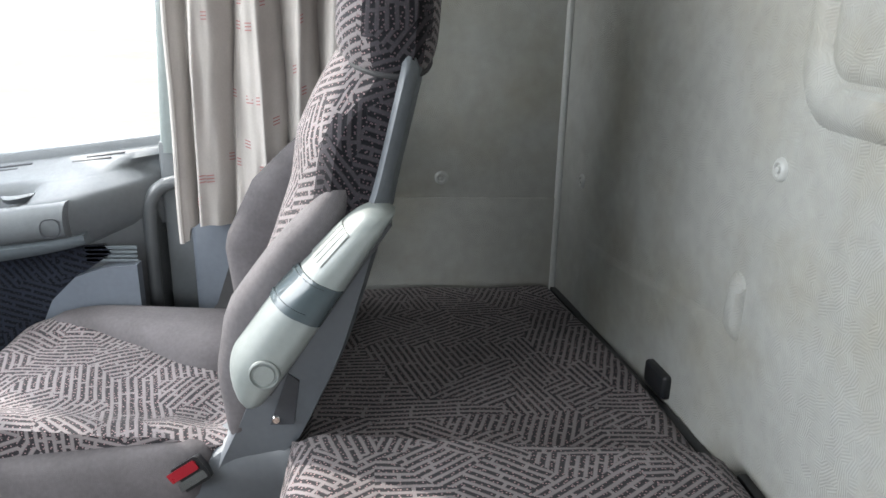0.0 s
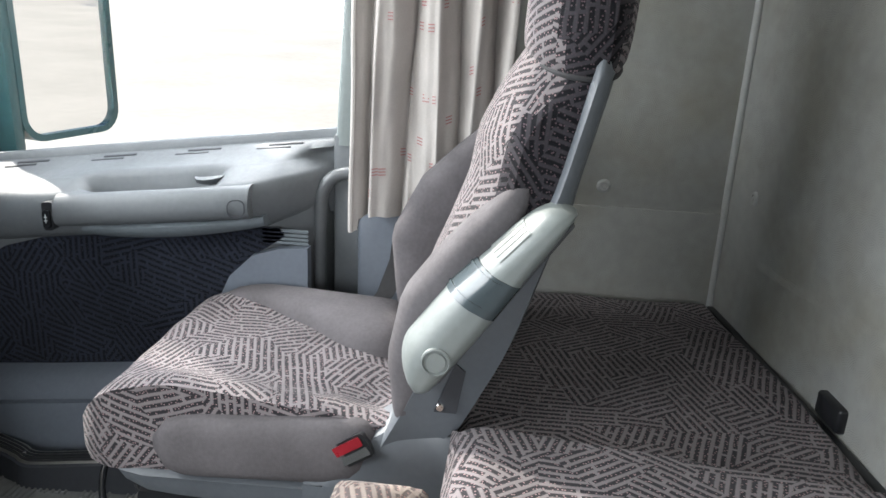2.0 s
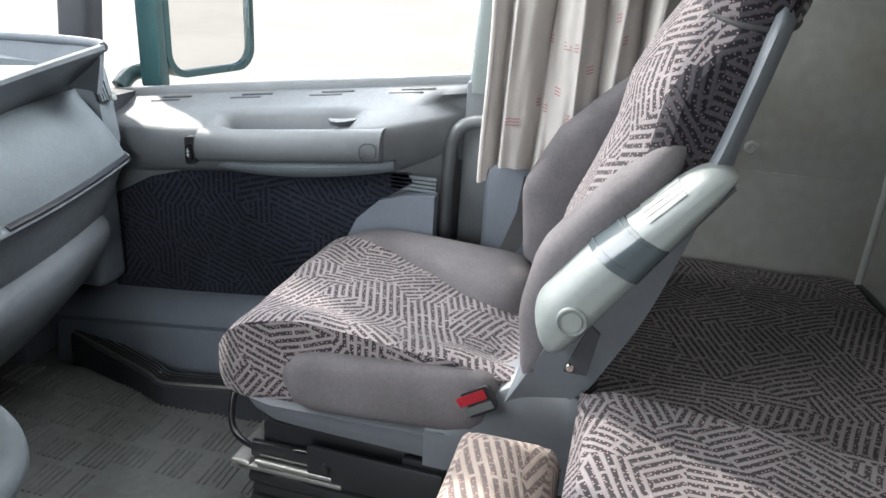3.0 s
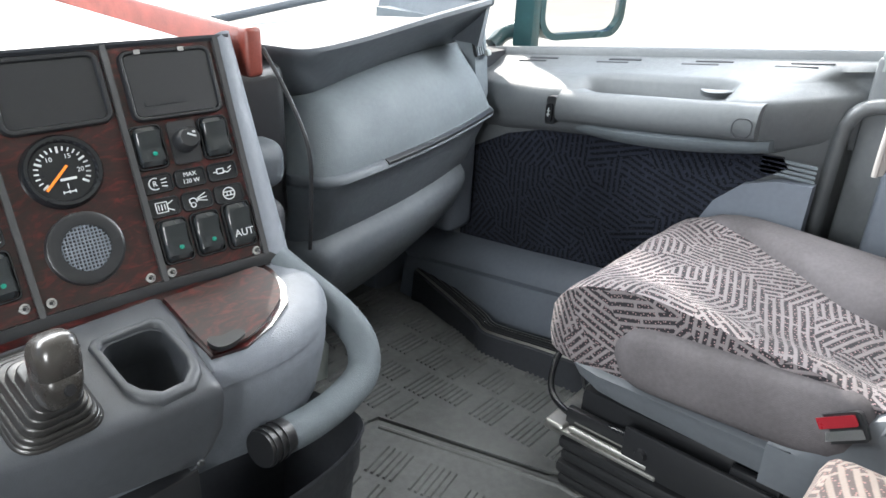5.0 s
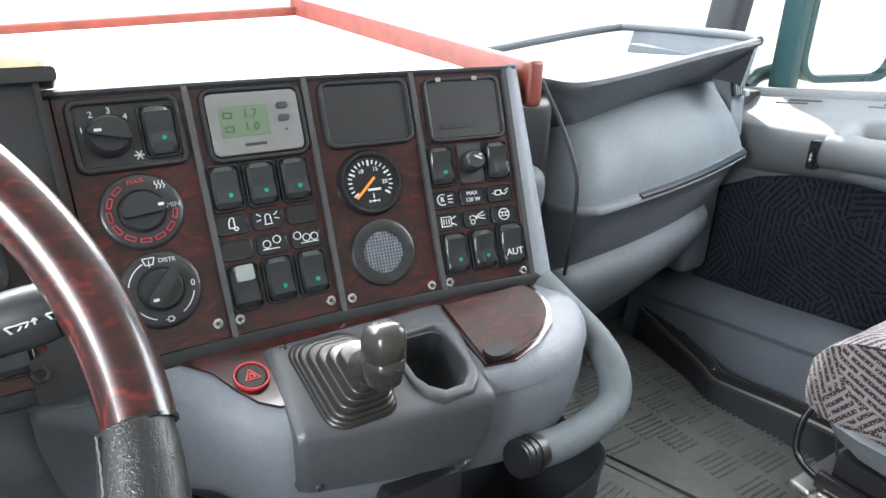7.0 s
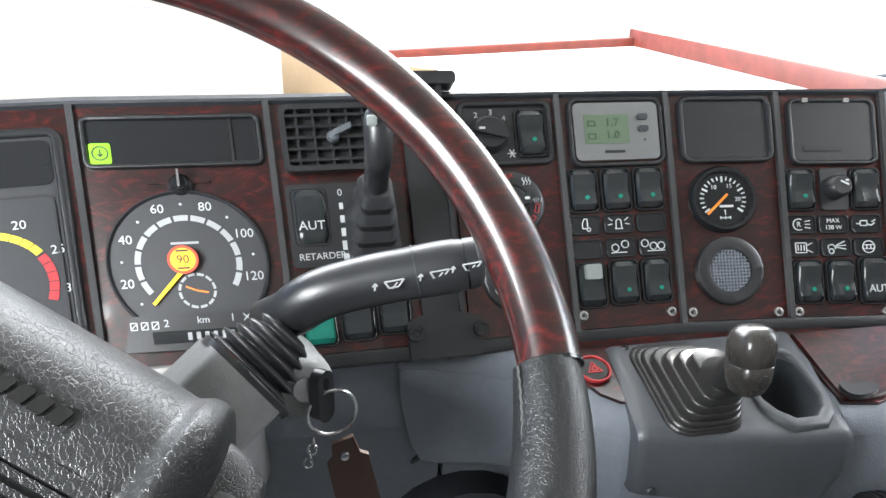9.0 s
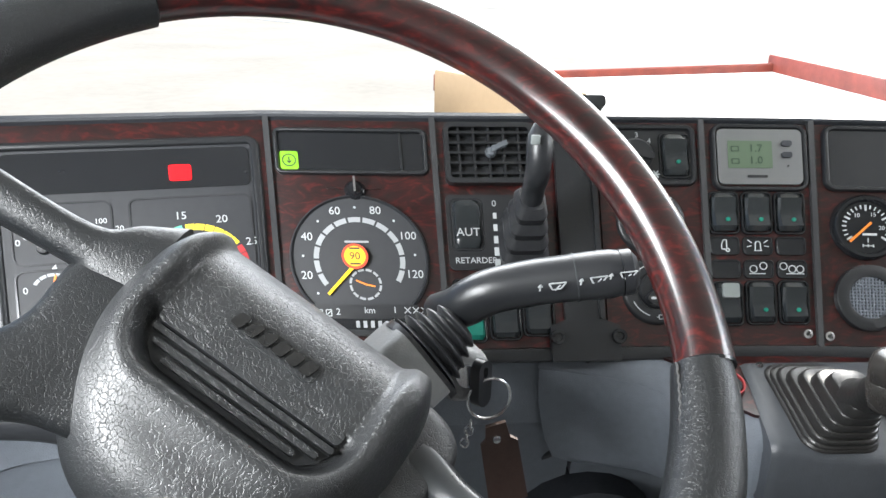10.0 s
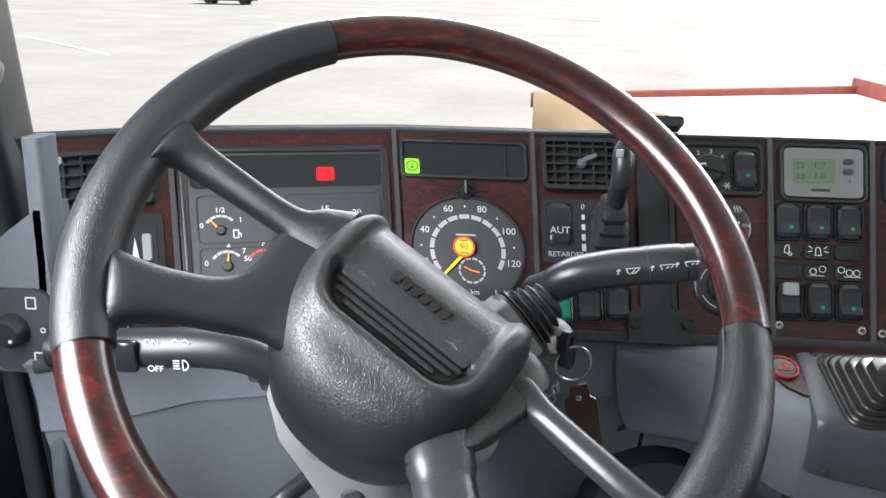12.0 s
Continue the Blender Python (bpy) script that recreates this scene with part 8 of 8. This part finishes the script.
# tray with raised lip on top
LIP = curve_points([(0.520, 1.098, 1.150), (0.560, 1.080, 1.143), (0.612, 1.066, 1.1365), (0.70, 1.060, 1.144), (0.83, 1.053, 1.163), (0.967, 1.046, 1.182)], 6)
rows = []
for i, q in enumerate(LIP):
    t = i / (len(LIP) - 1)
    b = pas_top(max(0.0, (t - 0.12) / 0.88))
    if t < 0.12:
        b = b + Vector((-0.05 * (1 - t / 0.12), 0.02 * (1 - t / 0.12), 0))
    rows.append([tuple(b + Vector((0, 0.03, -0.02))), tuple(b + Vector((0, 0.006, 0.002))), tuple(b.lerp(q, 0.5) + Vector((0, 0.004, -0.004))), tuple(q + Vector((0, 0.006, -0.010))), tuple(q + Vector((0, 0.0, -0.003))), tuple(q + Vector((0, 0.001, 0.003))), tuple(q + Vector((0, 0.006, 0.005))), tuple(q + Vector((0, 0.012, 0.002))), tuple(q + Vector((0, 0.040, -0.032))), (q.x + 0.05 * t, 1.46, 1.112), (q.x + 0.05 * t, 1.47, 1.07), tuple(b + Vector((0, 0.08, -0.03)))])
part("tray", loft(rows), PAS_GREY, pas, "grey tray with raised lip", 50)
part("tray_rim", tube(curve_points([(0.72, 1.45, 1.122), (0.95, 1.45, 1.147), (1.055, 1.44, 1.158), (1.072, 1.40, 1.163), (1.02, 1.18, 1.178), (0.985, 1.075, 1.183), (0.967, 1.049, 1.182)], 6), 0.0065, 10, flat=1.2), PAS_GREY, pas, "raised tray rim")
part("tray_side", loft([[(x, y, z), (x + 0.008, y, z), (x - 0.008, y, z - 0.065), (x - 0.020, y, z - 0.065)] for x, y, z in ((0.964, 1.052, 1.178), (0.985, 1.08, 1.178), (1.02, 1.18, 1.172), (1.072, 1.40, 1.158))]), PAS_GREY, pas, "", 50)
part("dark_inset", box(0.462, 0.575, 1.065, 1.40, 0.90, 1.128, 0.02, 3), FASCIA_BLACK, pas)
# block added to keep sun from leaking through the corner onto the mat
part("kick_panel", box(1.00, 1.232, 1.335, 1.47, FLOOR, 1.06, 0.01), DOOR_BLUE, pas)
side = part("side_module", loft([[(1.02, 1.14 + a, z), (1.035, 1.118 + a, z), (1.075, 1.122 + a, z), (1.105, 1.15 + 0.6 * a, z), (1.125, 1.20, z), (1.125, 1.36, z), (1.02, 1.36, z)] for z, a in ((0.90, 0.03), (0.96, 0.01), (1.01, 0.0), (1.03, 0.002), (1.08, 0.008), (1.12, 0.020), (1.138, 0.034))]), DASH_PALE, pas, "pale side vent module", 50)
VM = lambda a, b, h: (1.035 + 0.97 * a, 1.131 + 0.15 * a + 0.30 * b - 0.95 * h, 1.100 + b)
vt = part("side_vent", mapped(prism(rrect(-0.006, 0.030, -0.022, 0.024, 0.004), 0.0, 0.006, 0.001), VM), BLACK, pas, "small black air vent")
for k in range(4):
    part("louvre", mapped(prism(rrect(-0.003 + 0.008 * k, 0.001 + 0.008 * k, -0.019, 0.021, 0.0005, 2), 0.006, 0.010), VM), DASH_PALE, vt)
part("vent_tab", mapped(box(0.022, 0.036, -0.022, -0.012, 0.006, 0.016, 0.002), VM), ARM_GREY, vt)
part("side_lower", box(1.03, 1.11, 1.16, 1.36, 0.72, 0.97, 0.02, 3), DOOR_BLUE, pas)
# small covers between console and passenger side
part("hinge_box", box(0.478, 0.546, 1.030, 1.09, 0.975, 1.040, 0.024, 5), PAS_GREY, pas)
part("hinge_lower", box(0.462, 0.535, 1.020, 1.08, 0.90, 0.966, 0.022, 5), DASH_DARK, pas)
part("cable", tube(curve_points([(0.512, 1.032, 1.155), (0.512, 0.989, 1.108), (0.512, 0.955, 1.053), (0.512, 0.952, 0.995), (0.512, 0.957, 0.923)], 5), 0.0026, 8), BLACK, pas)


# ---- floor mats ----
def mat_ribs(x0, x1, y0, y1, z, turn):
    """Groups of short raised bars, laid like basket weave."""
    out = bmesh.new()
    c, s = math.cos(radians(turn)), math.sin(radians(turn))
    mx, my = (x0 + x1) / 2, (y0 + y1) / 2
    vs, fs = [], []
    L, gap, pitch = 0.066, 0.013, 0.0108
    cols = int((x1 - x0) / (L + gap))
    rows_ = int((y1 - y0) / pitch)
    for i in range(cols + 1):
        for j in range(rows_ + 1):
            if (j + (i % 2) * 3) % 7 >= 5:
                continue
            a, b = x0 + i * (L + gap), y0 + j * pitch
            ln = L * (0.72 if (j // 7 + i) % 3 == 0 else 1.0)
            k = len(vs)
            for da, db, dz in ((0, 0, 0), (ln, 0, 0), (ln, 0.0055, 0), (0, 0.0055, 0), (0.0015, 0.0012, 0.0036), (ln - 0.0015, 0.0012, 0.0036), (ln - 0.0015, 0.0043, 0.0036), (0.0015, 0.0043, 0.0036)):
                px, py = a + da - mx, b + db - my
                vs.append((mx + px * c - py * s, my + px * s + py * c, z + dz))
            fs += [(k + 4, k + 5, k + 6, k + 7), (k, k + 1, k + 5, k + 4), (k + 1, k + 2, k + 6, k + 5), (k + 2, k + 3, k + 7, k + 6), (k + 3, k, k + 4, k + 7)]
    me = bpy.data.meshes.new("scratch")
    me.from_pydata(vs, [], fs)
    out.from_mesh(me)
    bpy.data.meshes.remove(me)
    return out


fm = thing("floor_mat", (0.85, 1.0, FLOOR), "dark ribbed rubber mat in the passenger footwell", "floor mat")
part("mat_sheet", mapped(prism([(0.690, 1.012), (0.775, 0.735), (0.80, 0.70), (0.99, 0.70), (0.99, 0.98), (1.03, 1.22), (1.0, 1.40), (0.50, 1.40), (0.50, 1.06)], 0, 0.006, 0.002), lambda a, b, h: (a, b, FLOOR + 0.001 + h)), MAT_RUBBER, fm)
tagged(part("mat_ribs", mat_ribs(0.62, 0.985, 0.99, 1.36, FLOOR + 0.0068, 0), MAT_RUBBER, fm, smooth=0), kind="stuff")
tagged(part("mat_ribs", mat_ribs(0.80, 0.985, 0.71, 0.985, FLOOR + 0.0068, 0), MAT_RUBBER, fm, smooth=0), kind="stuff")
fm2 = thing("floor_mat", (0.6, 0.8, FLOOR), "dark ribbed rubber mat beside the console", "floor mat")
part("mat_sheet", mapped(prism([(0.680, 1.000), (0.46, 1.02), (0.44, 0.35), (0.76, 0.35), (0.77, 0.70)][::1], 0, 0.010, 0.003), lambda a, b, h: (a, b, FLOOR + 0.001 + h)), MAT_RUBBER, fm2)
part("mat_rim", tube([(0.668, 0.988, FLOOR + 0.011), (0.756, 0.70, FLOOR + 0.011), (0.745, 0.36, FLOOR + 0.011)], 0.004, 8), MAT_RUBBER, fm2)
tagged(part("mat_ribs", mat_ribs(0.47, 0.64, 0.42, 0.98, FLOOR + 0.0108, 12), MAT_RUBBER, fm2, smooth=0), kind="stuff")


# ---- table board on the dash ----
board = thing("dash_table", (0.2, 1.3, 1.16), "white table board with reddish wooden rails on the dashboard", "table")


def board_z(x, y):
    """The board tips a little towards the seats and the driver."""
    return 1.150 + 0.045 * (y - 1.03) + 0.040 * (x - 0.45)


def slat(a, b, tops, lows, w, name, mat, label=""):
    """An upright plank between two places, its upper and lower edges given at both ends."""
    a, b = Vector(a), Vector(b)
    d = (b - a).normalized()
    side = Vector((-d.y, d.x)) * w / 2
    rings = []
    for i in range(9):
        t = i / 8
        p, hi, lo = a.lerp(b, t), tops[0] + (tops[1] - tops[0]) * t, lows[0] + (lows[1] - lows[0]) * t
        rings.append([(p.x + side.x * k, p.y + side.y * k, z) for k, z in ((-1, lo + 0.002), (-0.7, lo), (0.7, lo), (1, lo + 0.002), (1, hi - 0.003), (0.6, hi), (-0.6, hi), (-1, hi - 0.003))])
    return part(name, loft(rings), mat, board, label)


part("board_top", mapped(prism([(-0.15, 1.070), (0.474, 1.045), (0.455, 1.62), (-0.165, 1.62)], -0.014, 0.0), lambda a, b, h: (a, b, board_z(a, b) + h)), BOARD_WHITE, board, "white laminate top")
slat((0.484, 1.030), (0.449, 1.640), (1.181, 1.206), (1.127, 1.160), 0.012, "side_rail", BOARD_EDGE, "reddish wooden side rail with scuffs")
slat((0.449, 1.626), (-0.17, 1.626), (1.192, 1.164), (1.162, 1.136), 0.012, "back_rail", BOARD_EDGE)
part("rail_end", box(0.478, 0.5005, 1.014, 1.040, 1.126, 1.182, 0.006, 3), BOARD_EDGE, board)
slat((-0.177, 1.340), (-0.02, 1.12), (1.197, 1.192), (1.132, 1.132), 0.008, "end_panel", BEIGE, "beige board panel")

# ---- mirror outside the passenger window ----
mir = thing("wing_mirror", (1.32, 1.15, 1.05), "teal-cased lorry wing mirror outside the passenger window", "mirror")
MA = radians(-14)


def MM(a, b, h):
    """a from the inner to the outer edge, b up, h towards the cab's rear."""
    return (1.30 + 0.24 * 0 + a * math.cos(MA) + h * math.sin(MA), 1.175 + a * math.sin(MA) - h * math.cos(MA), 1.075 + b)


part("case", mapped(prism(rrect(-0.005, 0.245, 0.0, 0.52, 0.05, 6), -0.05, 0.0, 0.0), MM), MIRROR_CASE, mir, "dark teal mirror case")
part("rim", mapped(frame_prism(rrect(-0.005, 0.245, 0.0, 0.52, 0.05, 6), rrect(0.008, 0.232, 0.013, 0.507, 0.04, 6), -0.01, 0.012), MM), MIRROR_CASE, mir, "dark teal rim")
part("mirror_glass", mapped(prism(rrect(0.008, 0.232, 0.013, 0.507, 0.04, 6), 0.0, 0.003), MM), MIRROR, mir, "silvered mirror glass")
part("arm", tube(curve_points([(1.25, 1.25, 1.06), (1.28, 1.24, 1.085), (1.31, 1.20, 1.10), (1.33, 1.19, 1.12)], 4), 0.017, 12), MIRROR_CASE, mir)
part("post", box(1.268, 1.300, 1.165, 1.215, 1.06, 1.62, 0.008, 2), MIRROR_CASE, mir, "teal mirror post")

# cab skin outside, seen in the mirror
skin = thing("cab_side", (1.27, 0.4, 0.2), "white painted cab side below the window", "body panel")
part("side_panel", box(1.285, 1.31, -0.6, 1.35, 0.1, 1.04, 0.01), BODY_PAINT, skin)
part("rear_panel", box(1.285, 1.31, -1.4, 0.40, 1.04, 2.4, 0.01), BODY_PAINT, skin)

# ---- lorry park ----
rnd = random.Random(11)
for k, (x0, y0, x1, y1) in enumerate(((-19.0, 28.2, -8.0, 19.1), (-15.0, 42.0, -4.0, 33.0), (-6.0, 56.0, 6.0, 47.0))):
    rows = []
    for i in range(9):
        x, y = x0 + (x1 - x0) * i / 8, y0 + (y1 - y0) * i / 8
        rows.append([(x - 0.06, y - 0.08, yard(x, y) + 0.02), (x + 0.06, y + 0.08, yard(x, y) + 0.02), (x + 0.06, y + 0.08, yard(x, y) - 0.1), (x - 0.06, y - 0.08, yard(x, y) - 0.1)])
    tagged(part("parking_line", loft(rows), LINE_PAINT, None), "white painted parking line on concrete", "line", "parking lines", "structure")


def car(x, y, turn, paint, label):
    GROUND = yard(x, y) + 0.02
    t = thing("car", (x, y, GROUND), label, "car", "parked cars")
    c, s = math.cos(radians(turn)), math.sin(radians(turn))
    put = lambda a, b, h: (x + a * c - b * s, y + a * s + b * c, GROUND + h)
    body = [[(px, py * w, pz) for py, pz in ((-0.85, 0.25), (-0.88, 0.5), (-0.84, z), (0.84, z), (0.88, 0.5), (0.85, 0.25))] for px, w, z in ((-2.1, 0.9, 0.6), (-1.9, 1.0, 0.82), (-0.8, 1.0, 0.88), (1.0, 1.0, 0.92), (1.9, 1.0, 0.9), (2.1, 0.92, 0.7))]
    part("body", mapped(loft(body), put), paint, t)
    cab = [[(px, py * w, pz) for py, pz in ((-0.80, 0.88), (-0.66, z), (0.66, z), (0.80, 0.88))] for px, w, z in ((-1.0, 0.98, 0.90), (-0.35, 0.95, 1.40), (1.0, 0.95, 1.42), (1.75, 0.96, 0.93))]
    part("cabin", mapped(loft(cab), put), CAR_GLASS, t)
    part("roof", mapped(box(-0.3, 1.0, -0.64, 0.64, 1.40, 1.45, 0.02), put), paint, t)
    for px in (-1.3, 1.3):
        for py in (-0.82, 0.82):
            part("wheel", mapped(placed(lathe([(0.001, 0.1), (0.30, 0.1), (0.33, 0.05), (0.33, -0.05), (0.30, -0.1), (0.001, -0.1)], 20)), lambda a, b, h: put(px + a, py + h, 0.33 + b)), RUBBER, t)
    return t


car(74, 22.0, 75, CAR_DARK, "dark saloon car parked on the pale concrete")
car(72, 18.0, 80, CAR_WHITE, "white hatchback car parked on the pale concrete")
car(-21, 59, 5, CAR_DARK, "dark car parked in front of the lorry")


def tree(x, y, high, seed):
    r = random.Random(seed)
    GROUND = yard(x, y) - 0.05
    t = thing("tree", (x, y, GROUND), "leafy green tree at the edge of the lorry park", "tree", "trees")
    pts = [(x + 0.12 * i * r.uniform(-1, 1), y + 0.12 * i * r.uniform(-1, 1), GROUND + high * 0.6 * i / 5) for i in range(6)]
    limbs = [tube(pts, [0.22 - 0.03 * i for i in range(6)], 8)]
    for k in range(6):
        b = Vector(pts[3 + k % 3])
        e = b + Vector((r.uniform(-1.6, 1.6), r.uniform(-1.6, 1.6), r.uniform(0.8, 2.0)))
        limbs.append(tube([b, b.lerp(e, 0.5) + Vector((0, 0, 0.15)), e], [0.09, 0.06, 0.02], 6))
    part("trunk", merged(*limbs), BARK, t)
    vs, fs = [], []
    for k in range(2600):
        a, c, q = r.uniform(0, 6.28), r.uniform(-1, 1), r.random() ** 0.4
        lump = 0.75 + 0.3 * noise.noise((math.cos(a) * 2 + seed, math.sin(a) * 2, c * 2))
        p = Vector((x + math.cos(a) * math.sqrt(1 - c * c) * q * lump * high * 0.36, y + math.sin(a) * math.sqrt(1 - c * c) * q * lump * high * 0.36, GROUND + high * 0.64 + c * q * lump * high * 0.36))
        d, e = Vector((r.uniform(-1, 1), r.uniform(-1, 1), r.uniform(-1, 1))).normalized() * 0.2, Vector((r.uniform(-1, 1), r.uniform(-1, 1), r.uniform(-1, 1))).normalized() * 0.13
        i = len(vs)
        vs += [tuple(p - d), tuple(p + e), tuple(p + d), tuple(p - e)]
        fs.append((i, i + 1, i + 2, i + 3))
    me = bpy.data.meshes.new("crown")
    me.from_pydata(vs, [], fs)
    bm = bmesh.new()
    bm.from_mesh(me)
    bpy.data.meshes.remove(me)
    part("crown", bm, LEAF, t, smooth=0)
    return t


for k in range(6):
    tree(34 + 3 * rnd.uniform(-1, 1), -52 + 7.5 * k, 8 + 2 * rnd.random(), 20 + k)
